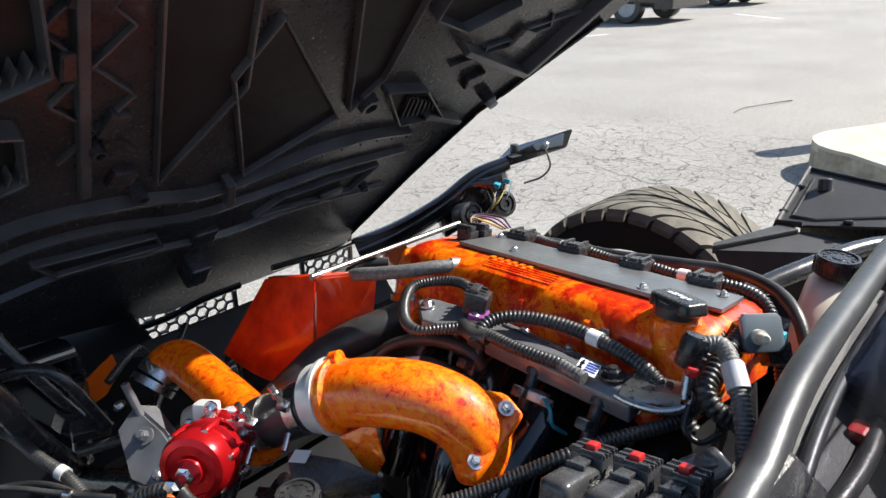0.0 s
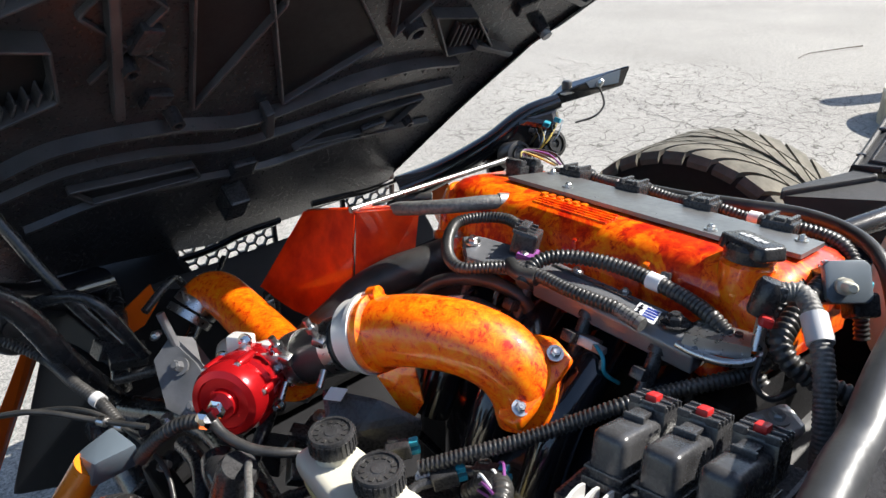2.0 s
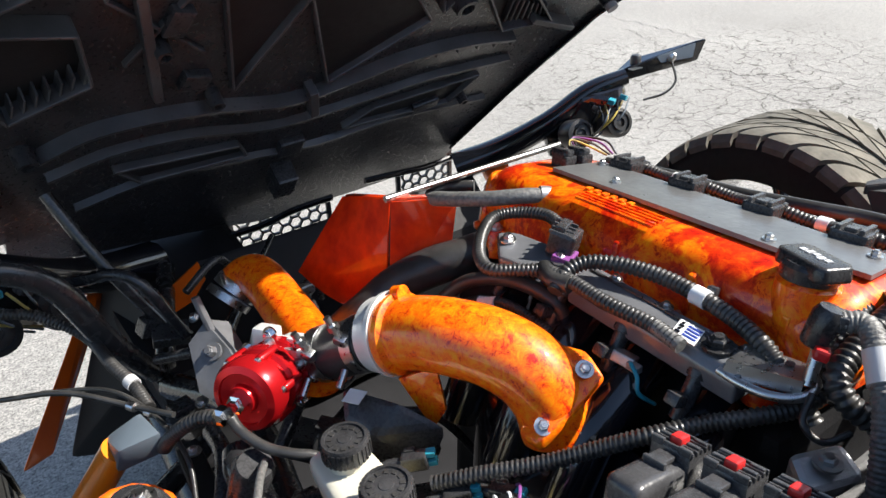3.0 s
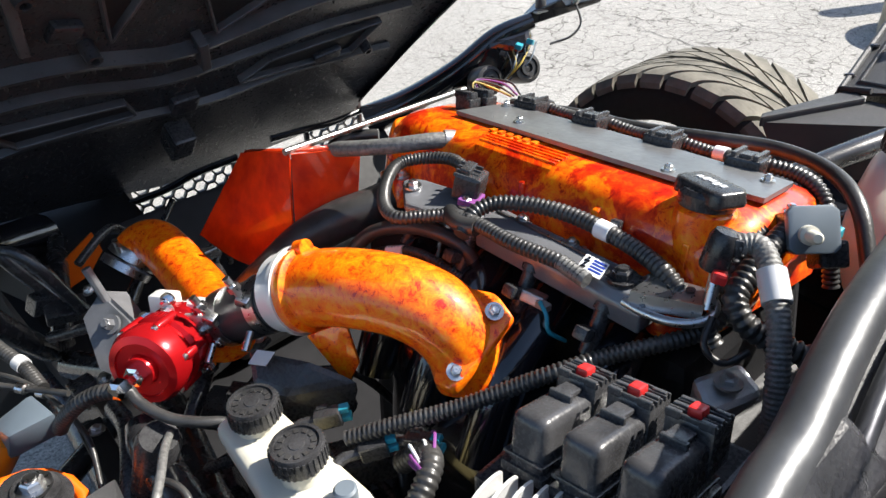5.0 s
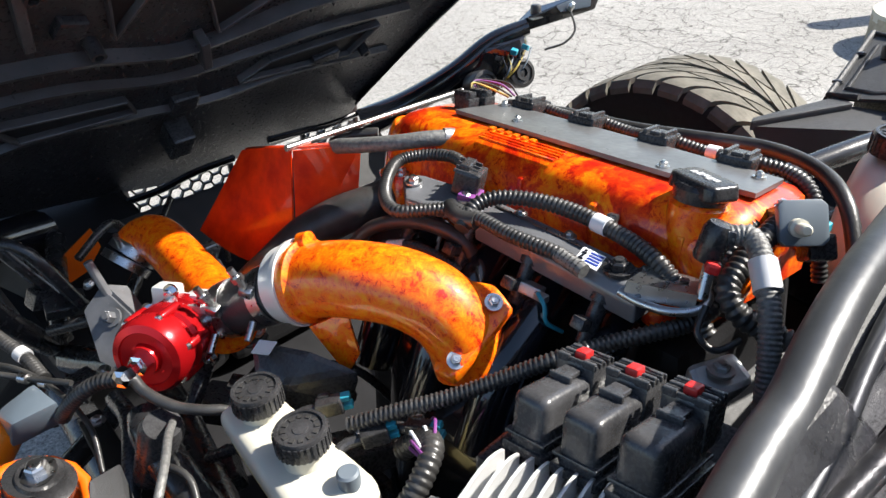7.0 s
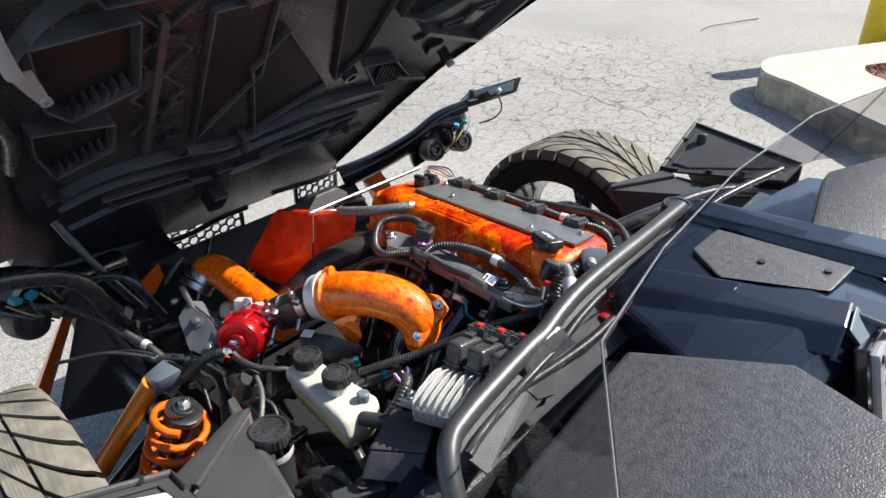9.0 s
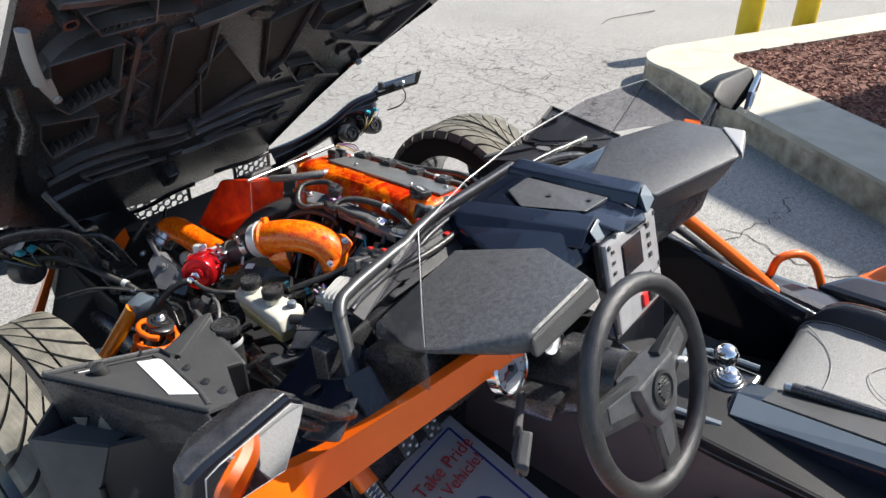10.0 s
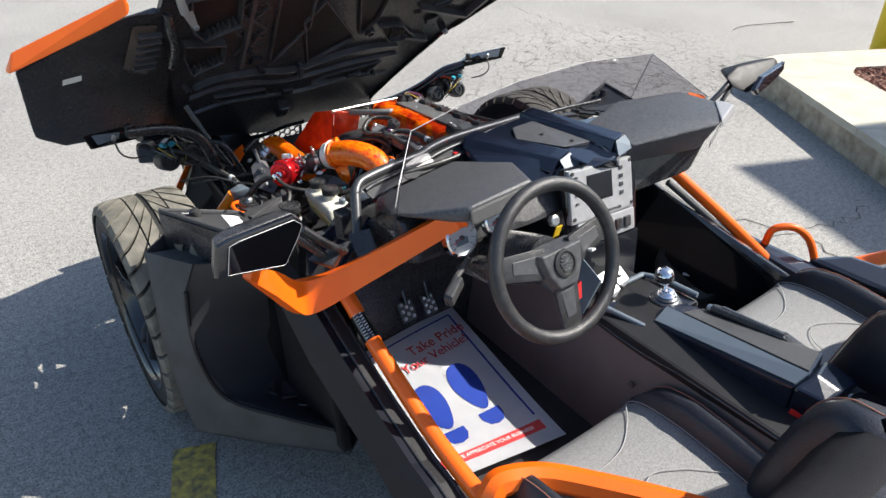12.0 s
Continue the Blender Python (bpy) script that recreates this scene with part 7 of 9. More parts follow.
part("fender_lip", tube([Vector(p) + Vector((0.004, -0.002, 0.004)) for p in F_IN[1:]], 0.006, 4, 8), BAYBLACK, FENDER, "black inner lip", smooth=60)
part("fender_inner", ribbon(smooth_line([Vector(p) + Vector((0.004, 0.004, -0.004)) for p in F_IN], 5), smooth_line(F_BACK, 5), 0.010), FENDERDARK, FENDER, "black concave inner fender", smooth=60)
part("fender_cap", hull([(-0.872, -0.300, 0.712), (-0.793, -0.420, 0.708), (-0.882, -0.345, 0.612), (-0.78, -0.31, 0.700), (-0.74, -0.40, 0.695), (-0.80, -0.34, 0.64)], 0.008), FENDERGREY, FENDER)
part("fender_return", ribbon(F_OUT, [(x + 0.07, y + 0.05, z + 0.01) for x, y, z in F_OUT], 0.008), FENDERDARK, FENDER)
for tri_ in (((-0.708, -0.459), (-0.645, -0.445), (-0.664, -0.507)), ((-0.655, -0.535), (-0.628, -0.471), (-0.600, -0.555)), ((-0.630, -0.583), (-0.600, -0.600), (-0.575, -0.655), (-0.592, -0.615))):
    rim = [Vector((x, y, 0.262)) for x, y in tri_]
    part("fender_vent", joined(plate([p - Vector((0, 0, 0.004)) for p in rim], 0.012, 0), tube(rim + rim[:1], 0.0045, 1, 6, False)), PLASTIC, FENDER, "raised triangular vent")
part("wheel_liner", ribbon([(-0.80, -0.36, 0.70), (-0.80, -0.40, 0.50), (-0.80, -0.42, 0.25)], [(-0.58, -0.40, 0.70), (-0.58, -0.42, 0.50), (-0.58, -0.44, 0.2)], 0.01), BAYBLACK, CAR, "black wheel liner")
COCKPIT_FIT = Matrix(((0.9898, -0.0049, 0.0005, 0.0027), (0.0061, 1.0038, -0.0309, 0.0313), (0.0122, 0.0253, 1.0029, 0.0211), (0, 0, 0, 1)))
part("side_panel", hull([(-0.63, -0.50, 0.70), (-0.60, -0.48, 0.74), (-0.62, -0.50, 0.24), (-0.60, -0.50, 0.24), (-0.615, -0.72, 0.64), (-0.58, -0.72, 0.66), (-0.60, -0.78, 0.22), (-0.57, -0.78, 0.22)], 0.008), BAYBLACK, CAR, "black side panel")
VIEWFIT[0] = Matrix()
SL, SR = [(-0.640, -0.600, 0.650), (-0.640, -0.632, 0.632), (-0.640, -0.763, 0.555), (-0.640, -0.919, 0.504), (-0.640, -1.061, 0.459), (-0.640, -1.129, 0.431), (-0.640, -1.40, 0.33)], [(-0.600, -0.700, 0.685), (-0.600, -0.739, 0.666), (-0.600, -0.864, 0.613), (-0.600, -1.005, 0.559), (-0.600, -1.134, 0.518), (-0.600, -1.197, 0.509), (-0.600, -1.45, 0.43)]
SILL = part("side_sill", ribbon(SR, SL, 0.02), SILLNAVY, CAR, "dark navy-black side sill")
part("sill_wall", ribbon(SL, [(x + 0.14, y + 0.02, max(0.16, z - 0.30)) for x, y, z in SL], 0.012), SILLNAVY, SILL)
part("sill_track", ribbon([(x + 0.040, y, z - 0.016) for x, y, z in SR], [(x + 0.003, y, z - 0.008) for x, y, z in SR], 0.01), BAYBLACK, SILL, "black recessed door track")
part("sill_rail", tube([(x + 0.006, y, z - 0.001) for x, y, z in SR], 0.0045, 4, 8), PLASTIC, SILL, smooth=60)
part("sill_rail", tube([(x + 0.038, y, z - 0.008) for x, y, z in SR], 0.0055, 4, 8), PLASTIC, SILL, smooth=60)
part("sill_inner", ribbon([(x + 0.040, y, z - 0.016) for x, y, z in SR], [(x + 0.044, y, 0.33) for x, y, z in SR], 0.008), BAYBLACK, SILL)
for k in range(3):
    a, b = Vector(SR[2 + k]), Vector(SR[3 + k])
    p, q = a.lerp(b, 0.12) + Vector((0.021, 0, -0.010)), a.lerp(b, 0.82) + Vector((0.021, 0, -0.010))
    part("sill_slot", ribbon([p + Vector((-0.011, 0, 0)), q + Vector((-0.011, 0, 0))], [p + Vector((0.011, 0, -0.003)), q + Vector((0.011, 0, -0.003))], 0.004), SLOTGREY, SILL, "grey-green slot in the sill")

# ---- orange space frame ----
def bar(pts, r, label="orange painted frame tube", **kw):
    return part("frame_tube", tube(pts, r, 10, 18, **kw), ORANGE, CAR, label, smooth=60)


VIEWFIT[0] = Matrix()
A_E = [(-0.366, -0.962, 0.922), (-0.384, -0.958, 0.955), (-0.358, -0.915, 0.962), (-0.350, -0.915, 0.925)]
A_T = [(-0.352, -0.975, 0.930), (-0.366, -0.976, 0.952), (-0.350, -0.935, 0.962), (-0.342, -0.935, 0.935)]
P_LOW = smooth_line([(-0.778, -0.806, 0.868), (-0.722, -0.802, 0.798), (-0.678, -0.794, 0.736), (-0.650, -0.785, 0.712), (-0.610, -0.803, 0.728), (-0.52, -0.862, 0.800), (-0.366, -0.962, 0.922)], 5)
P_TOP = smooth_line([(-0.768, -0.800, 0.892), (-0.712, -0.780, 0.850), (-0.670, -0.768, 0.805), (-0.640, -0.768, 0.790), (-0.600, -0.790, 0.804), (-0.52, -0.845, 0.856), (-0.378, -0.948, 0.962)], 5)
PILLAR = part("pillar", ribbon(P_LOW, P_TOP, 0.026, 0.005), ORANGE, CAR, "orange painted angular windshield pillar", smooth=35)
part("pillar_tip", hull(A_E + A_T, 0.004, 2), ORANGE, PILLAR, smooth=40)
part("pillar_screw", hexbolt((-0.358, -0.945, 0.963), (-0.2, -0.5, 0.8), 0.004, 0.003), PLASTIC, PILLAR)
bar([(-0.555, -0.74, 0.735), (-0.543, -0.772, 0.698), (-0.540, -0.830, 0.655), (-0.540, -0.888, 0.627), (-0.540, -1.005, 0.576), (-0.540, -1.112, 0.536), (-0.540, -1.240, 0.508), (-0.535, -1.30, 0.50)], 0.0195)
LAB = part("warning_label", tube([(-0.5405, -0.805, 0.6735), (-0.540, -0.830, 0.6555), (-0.540, -0.865, 0.6380)], 0.0203, 3, 18), GLOSSBLACK, CAR, "black warning label wrapped round the tube", smooth=60)
for i in range(9):
    p = Vector((-0.5405, -0.808, 0.6720)).lerp(Vector((-0.540, -0.860, 0.6405)), i / 8)
    for k in (-1, 1):
        part("print_bar", box((0.009, 0.0022, 0.0010), Matrix.Translation(p + Vector((-0.0085 + 0.006 * k, -0.009, 0.0165))) @ pose(0, 0, 0, -30, -25, 0), 0), TAPE, LAB)
part("side_bolster", tube([(-0.548, -1.300, 0.500), (-0.535, -1.298, 0.540), (-0.508, -1.298, 0.555), (-0.436, -1.335, 0.553), (-0.365, -1.415, 0.552), (-0.287, -1.515, 0.550), (-0.17, -1.68, 0.548)], 0.029, 6, 8), ORANGE, CAR, "thick orange side bolster bar", smooth=30)
VIEWFIT[0] = COCKPIT_FIT
bar([(0.53, -0.83, 0.775), (0.555, -0.885, 0.735), (0.68, -1.02, 0.59), (0.80, -1.155, 0.44)], 0.018)
bar([(0.80, -1.155, 0.44), (0.87, -1.20, 0.45), (0.98, -1.28, 0.48), (1.10, -1.36, 0.52)], 0.022)
bar([(0.795, -1.075, 0.520), (0.80, -1.085, 0.575), (0.845, -1.125, 0.585), (0.885, -1.165, 0.545), (0.90, -1.205, 0.465)], 0.012, "small orange grab hoop")
part("frame_foot", hull([(0.79, -1.13, 0.475), (0.83, -1.17, 0.47), (0.78, -1.18, 0.43), (0.83, -1.2, 0.43), (0.77, -1.14, 0.44)], 0.008), ORANGE, CAR)
part("right_shoulder", hull([(1.087, -1.333, 0.62), (1.283, -1.424, 0.68), (1.112, -1.513, 0.55), (1.30, -1.60, 0.64), (1.10, -1.36, 0.52), (1.28, -1.45, 0.52), (1.12, -1.55, 0.46)], 0.01), ORANGE, CAR, "orange rear shoulder panel")
part("right_shoulder_trim", hull([(1.06, -1.33, 0.56), (1.09, -1.50, 0.54), (1.12, -1.36, 0.50), (1.04, -1.36, 0.46), (1.08, -1.52, 0.44)], 0.01), NAVY, CAR)

# ---- black cross brace over the bay ----
VIEWFIT[0] = Matrix()
BRACE_LINE = [(0.20, -0.556, 0.930), (0.112, -0.563, 0.931), (0.03, -0.571, 0.934), (-0.045, -0.578, 0.937), (-0.120, -0.586, 0.938), (-0.180, -0.595, 0.934), (-0.225, -0.603, 0.926), (-0.262, -0.607, 0.925), (-0.346, -0.621, 0.924), (-0.394, -0.630, 0.922), (-0.424, -0.638, 0.918), (-0.445, -0.655, 0.906), (-0.460, -0.680, 0.880), (-0.480, -0.715, 0.840), (-0.498, -0.745, 0.800)]
BRACE = part("cross_brace", tube(BRACE_LINE, 0.0125, 8, 20), BRACEMETAL, CAR, "satin grey steel brace tube", smooth=60)
low = [Vector(p) + Vector((0.004, -0.021, -0.012)) for p in BRACE_LINE[1:11]]
part("brace_ridge", tube(low, 0.0055, 6, 12), BRACEMETAL, BRACE, "thin rounded ridge beside the tube", smooth=60)
part("brace_web", ribbon([Vector(p) + Vector((0, -0.004, -0.011)) for p in BRACE_LINE[1:11]], [p + Vector((0.006, -0.022, -0.016)) for p in low], 0.003), GREYPLASTIC, BRACE, "grey textured web under the tube")
part("brace_tab", plate([(-0.30, -0.632, 0.908), (-0.255, -0.626, 0.910), (-0.25, -0.652, 0.902), (-0.275, -0.662, 0.898), (-0.298, -0.655, 0.900)][::-1], 0.004, 0.001), GREYPLASTIC, BRACE, "grey rounded tab")
VIEWFIT[0] = COCKPIT_FIT
part("brace_tab", hull([(-0.52, -0.72, 0.845), (-0.47, -0.74, 0.855), (-0.53, -0.79, 0.80), (-0.48, -0.80, 0.81), (-0.52, -0.73, 0.80), (-0.48, -0.78, 0.77)], 0.004), TUBEBLACK, BRACE)
part("cowl_panel", plate([(-0.42, -0.56, 0.80), (-0.45, -0.70, 0.86), (-0.60, -0.79, 0.80), (-0.63, -0.70, 0.73), (-0.55, -0.55, 0.72)][::-1], 0.01, 0.003), NAVY, CAR, "dark navy cowl side panel")
part("cowl_slot", lathe([(0.014, 0), (0.014, 0.002)], axis_pose((-0.53, -0.65, 0.782), (-0.35, 0.5, 0.8)) @ Matrix.Diagonal((0.6, 1.4, 1, 1)), 20), RUBBER, CAR)
part("cowl_top", hull([(-0.36, -0.66, 0.86), (-0.02, -0.635, 0.875), (0.30, -0.60, 0.88), (0.55, -0.64, 0.88), (0.55, -0.75, 0.90), (0.0, -0.70, 0.90), (-0.40, -0.72, 0.885), (-0.36, -0.66, 0.82), (0.5, -0.64, 0.82), (-0.4, -0.72, 0.8), (0.55, -0.75, 0.8)], 0.01), GLOSSBLACK, CAR, "gloss black cowl")
part("cowl_shelf", hull([(-0.34, -0.635, 0.885), (-0.05, -0.607, 0.905), (0.06, -0.60, 0.90), (-0.33, -0.665, 0.875), (0.0, -0.66, 0.885), (-0.33, -0.64, 0.84), (0.05, -0.62, 0.84)], 0.006), GREYPLASTIC, CAR, "dusty grey cowl shelf")
part("cowl_cable", tube([(-0.33, -0.63, 0.90), (-0.15, -0.64, 0.905), (0.05, -0.60, 0.905), (0.25, -0.585, 0.90)], 0.007, 8, 8), RUBBER, CAR, smooth=60)
part("red_plug", box((0.03, 0.02, 0.02), Matrix.Translation((-0.13, -0.628, 0.905)) @ Matrix.Diagonal((0.6, 0.6, 0.6, 1)), 0.004), REDPLASTIC, CAR, "red electrical plug")
part("fuse_cover", hull([(-0.30, -0.60, 0.90), (-0.20, -0.59, 0.90), (-0.30, -0.64, 0.90), (-0.2, -0.64, 0.9), (-0.29, -0.61, 0.93), (-0.21, -0.61, 0.93)], 0.006), PLASTIC, CAR)

# ---- dashboard ----
HUMP = part("dash_binnacle", hull([(-0.375, -0.985, 0.992), (-0.205, -0.985, 1.006), (-0.150, -0.865, 0.985), (-0.20, -0.70, 0.935), (-0.44, -0.72, 0.915), (-0.475, -0.84, 0.935), (-0.385, -0.985, 0.955), (-0.20, -1.0, 0.965), (-0.14, -0.86, 0.94), (-0.44, -0.72, 0.88), (-0.18, -0.7, 0.88)], 0.010, 3), DASHPLASTIC, CAR, "textured black instrument binnacle", smooth=30)
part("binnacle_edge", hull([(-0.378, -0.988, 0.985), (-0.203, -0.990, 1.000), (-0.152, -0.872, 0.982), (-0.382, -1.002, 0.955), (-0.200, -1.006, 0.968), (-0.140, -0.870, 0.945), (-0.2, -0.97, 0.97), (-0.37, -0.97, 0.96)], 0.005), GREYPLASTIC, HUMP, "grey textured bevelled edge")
part("dash_body", hull([(-0.46, -0.84, 0.92), (-0.12, -0.84, 0.92), (-0.45, -0.90, 0.83), (-0.12, -0.92, 0.83), (-0.46, -0.70, 0.85), (0.55, -0.70, 0.88), (0.60, -0.86, 0.87), (0.5, -0.88, 0.80), (-0.44, -0.72, 0.74), (0.5, -0.72, 0.74)], 0.012), PLASTIC, CAR, "black lower dashboard")
CENTRE = part("dash_centre", hull([(-0.10, -0.60, 0.925), (0.13, -0.60, 0.945), (0.23, -0.88, 0.925), (0.14, -0.93, 0.935), (0.03, -0.86, 0.955), (-0.03, -0.83, 0.945), (-0.13, -0.68, 0.925), (-0.16, -0.80, 0.905), (-0.10, -0.60, 0.86), (0.2, -0.6, 0.86), (0.23, -0.9, 0.86), (-0.16, -0.85, 0.86)], 0.008), NAVY, CAR, "dark navy-black centre dash")
part("centre_pad", hull([(0.04, -0.655, 0.949), (0.115, -0.655, 0.951), (0.155, -0.835, 0.947), (0.055, -0.835, 0.956), (0.0, -0.715, 0.948), (0.04, -0.66, 0.93), (0.15, -0.83, 0.93)], 0.003), DASHPLASTIC, CENTRE, "textured black dash pad")
for x, y in ((0.066, -0.742), (0.105, -0.815)):
    part("pad_screw", lathe([(0.005, 0), (0.005, 0.003), (0.001, 0.003)], Matrix.Translation((x, y, 0.953)), 14), RUBBER, CENTRE)
part("centre_beam", hull([(0.120, -0.60, 0.958), (0.165, -0.60, 0.962), (0.250, -0.865, 0.956), (0.190, -0.885, 0.960), (0.11, -0.60, 0.93), (0.185, -0.60, 0.93), (0.265, -0.86, 0.925), (0.175, -0.89, 0.925)], 0.004), NAVY, CENTRE, "gloss navy raised beam")
# Beam and wedge ends are navy too; pale slate paints in their sky reflection.
part("beam_end", hull([(0.190, -0.888, 0.959), (0.250, -0.868, 0.955), (0.262, -0.895, 0.925), (0.180, -0.915, 0.925), (0.20, -0.88, 0.93)], 0.003), SLATEPLASTIC, CENTRE, "bevelled beam end coloured pale for the sky it reflects")
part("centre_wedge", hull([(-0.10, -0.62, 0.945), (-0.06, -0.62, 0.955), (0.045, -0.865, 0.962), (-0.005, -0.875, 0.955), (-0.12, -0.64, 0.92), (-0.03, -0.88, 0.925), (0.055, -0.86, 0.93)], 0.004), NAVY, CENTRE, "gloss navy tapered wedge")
part("wedge_end", hull([(-0.005, -0.878, 0.953), (0.043, -0.868, 0.960), (0.055, -0.90, 0.930), (0.0, -0.91, 0.922), (0.02, -0.87, 0.93)], 0.003), SLATEPLASTIC, CENTRE, "bevelled wedge end coloured pale for the sky it reflects")
part("centre_tip", hull([(0.0, -0.83, 0.945), (-0.03, -0.80, 0.94), (0.02, -0.885, 0.93), (-0.015, -0.885, 0.91), (-0.035, -0.84, 0.915), (0.03, -0.85, 0.945)], 0.004), NAVY, CENTRE)
part("centre_trim", hull([(0.03, -0.86, 0.957), (0.07, -0.845, 0.957), (0.10, -0.905, 0.945), (0.05, -0.925, 0.945), (0.03, -0.89, 0.945)], 0.004), NAVY, CENTRE)
part("centre_trim", hull([(0.16, -0.865, 0.942), (0.20, -0.86, 0.938), (0.235, -0.905, 0.92), (0.175, -0.91, 0.925), (0.165, -0.895, 0.92)], 0.004), NAVY, CENTRE)
RHUMP = part("dash_hump", hull([(0.215, -0.75, 0.945), (0.40, -0.70, 0.955), (0.57, -0.80, 0.985), (0.60, -0.955, 0.985), (0.50, -0.985, 0.965), (0.25, -0.90, 0.935), (0.22, -0.76, 0.88), (0.58, -0.90, 0.92), (0.48, -0.95, 0.88), (0.25, -0.88, 0.87)], 0.010, 3), DASHPLASTIC, CAR, "textured black passenger dash hump", smooth=30)
part("hump_edge", hull([(0.602, -0.955, 0.988), (0.585, -0.90, 0.99), (0.505, -0.985, 0.972), (0.51, -0.99, 0.950), (0.605, -0.962, 0.963)], 0.004), SILVER, RHUMP, "grey textured bevelled edge")
part("badge_bar", plate([(0.505, -0.967, 0.905), (0.575, -0.945, 0.935), (0.575, -0.945, 0.915), (0.505, -0.967, 0.885)], 0.001, 0), PLASTIC, RHUMP)
for i in range(7):
    part("badge_letter", box((0.006, 0.001, 0.010), Matrix.Translation((0.515 + 0.0085 * i, -0.965 + 0.0026 * i, 0.900 + 0.0036 * i)) @ pose(0, 0, 0, 0, -22, 17), 0), TAPE, RHUMP)
part("glove_panel", hull([(0.26, -0.86, 0.90), (0.57, -0.93, 0.93), (0.50, -0.93, 0.80), (0.26, -0.90, 0.78), (0.3, -0.85, 0.78), (0.55, -0.88, 0.85)], 0.008), PLASTIC, CAR, "black passenger dash panel")

# display panel
VIEWFIT[0] = Matrix()
PX = Vector((1, 0.08, -0.12)).normalized()
PN = PX.cross(Vector((-0.35, 0.25, 0.90))).normalized()
PY = PN.cross(PX)
PM = Matrix((PX, PY, PN)).transposed().to_4x4()
PM.translation = Vector((0.112, -0.940, 0.840))
PM = PM @ Matrix.Diagonal((1.28, 1.14, 1, 1))
PANEL = part("display_panel", joined(box((0.205, 0.120, 0.02), PM @ Matrix.Translation((0.006, 0.020, -0.012)), 0.006), box((0.190, 0.055, 0.02), PM @ Matrix.Translation((0.018, -0.068, -0.014)), 0.006)), PALESILVER, CAR, "silver centre display panel")
part("panel_bezel", hull([PM @ Vector((x, y, z)) for x, y in ((-0.100, 0.086), (0.116, 0.086), (0.132, 0.02), (0.124, -0.102), (-0.082, -0.102), (-0.100, 0.0)) for z in (-0.012, -0.03)], 0.004), GLOSSBLACK, PANEL)
part("screen", box((0.074, 0.054, 0.004), PM @ Matrix.Translation((-0.004, 0.030, -0.001)), 0.001), SCREENDARK, PANEL, "dark switched-off screen")
part("screen_frame", box((0.082, 0.061, 0.003), PM @ Matrix.Translation((-0.004, 0.030, -0.0025)), 0.001), GLOSSBLACK, PANEL)
for i in range(4):
    part("button", box((0.011, 0.009, 0.004), PM @ Matrix.Translation((0.066, 0.060 - 0.019 * i, 0)), 0.0015), DARKMETAL, PANEL)
    part("button", box((0.008, 0.006, 0.004), PM @ Matrix.Translation((-0.078, 0.062 - 0.019 * i, 0)), 0.0015), DARKMETAL, PANEL)
for i in range(6):
    part("letter_bar", box((0.005, 0.006, 0.0012), PM @ Matrix.Translation((0.015 + 0.009 * i, -0.030, -0.0012)), 0), DARKMETAL, PANEL)
for x, y in ((-0.088, 0.072), (0.100, 0.072), (-0.088, -0.028), (0.100, -0.028)):
    part("panel_screw", lathe([(0.0045, -0.002), (0.0045, 0.001), (0.001, 0.001)], PM @ Matrix.Translation((x, y, -0.001)), 12), RUBBER, PANEL)
for i, mt in enumerate((REDPLASTIC, PLASTIC, PLASTIC)):
    part("switch", box((0.020, 0.026, 0.012), PM @ Matrix.Translation((0.022 + 0.030 * i, -0.070, -0.003)), 0.003), mt, PANEL, "red hazard switch" if i == 0 else "black rocker switch")
part("lower_dash", hull([PM @ Vector(c) for c in ((-0.085, -0.10, -0.012), (0.135, -0.10, -0.012), (-0.02, -0.22, -0.02), (0.12, -0.22, -0.02), (-0.085, -0.10, -0.06), (0.135, -0.1, -0.06), (0.0, -0.22, -0.07), (0.12, -0.22, -0.07))], 0.006), GLOSSBLACK, PANEL, "black centre stack under the switches")


def gauge(x, y, z, r, label):
    d = (0.05, -0.92, 0.38)
    m = axis_pose((x, y, z), d)
    g = part("gauge", lathe([(r, -0.012), (r, 0.006), (r * 0.92, 0.010), (r * 0.86, 0.004), (r * 0.86, 0.0), (0.001, 0.0)], m, 40), CHROME, CAR, label, smooth=35)
    part("dial", lathe([(r * 0.85, 0.001), (r * 0.85, 0.0025), (0.001, 0.0025)], m, 36), DIALPALE, g, "pale silver dial face")
    for k in range(11):
        part("tick", box((0.0016, r * 0.14, 0.0008), m @ pose(0, 0, 0, 0, 0, -130 + 26 * k) @ Matrix.Translation((0, r * 0.72, 0.0032)), 0), RUBBER, g)
    part("needle", box((0.0018, r * 0.6, 0.001), m @ pose(0, 0, 0, 0, 0, 110) @ Matrix.Translation((0, r * 0.3, 0.0045)), 0), REDPLASTIC, g, "red needle")
    part("display", box((r * 0.8, r * 0.38, 0.0008), m @ Matrix.Translation((0, -r * 0.2, 0.003)), 0), SLATEPLASTIC, g)
    part("hub_cap", lathe([(r * 0.12, 0.003), (r * 0.12, 0.008), (0.001, 0.008)], m, 16), PLASTIC, g)
    return g


gauge(-0.352, -0.945, 0.888, 0.043, "chrome-ringed speedometer with a small display")
gauge(-0.262, -0.958, 0.910, 0.038, "chrome-ringed tachometer")
VIEWFIT[0] = COCKPIT_FIT
part("ignition_lock", joined(lathe([(0.014, 0), (0.014, 0.012), (0.010, 0.014), (0.001, 0.014)], axis_pose((-0.10, -0.965, 0.855), (0, -0.9, 0.4)), 18)), STEEL, CAR, "ignition lock with a yellow tag")
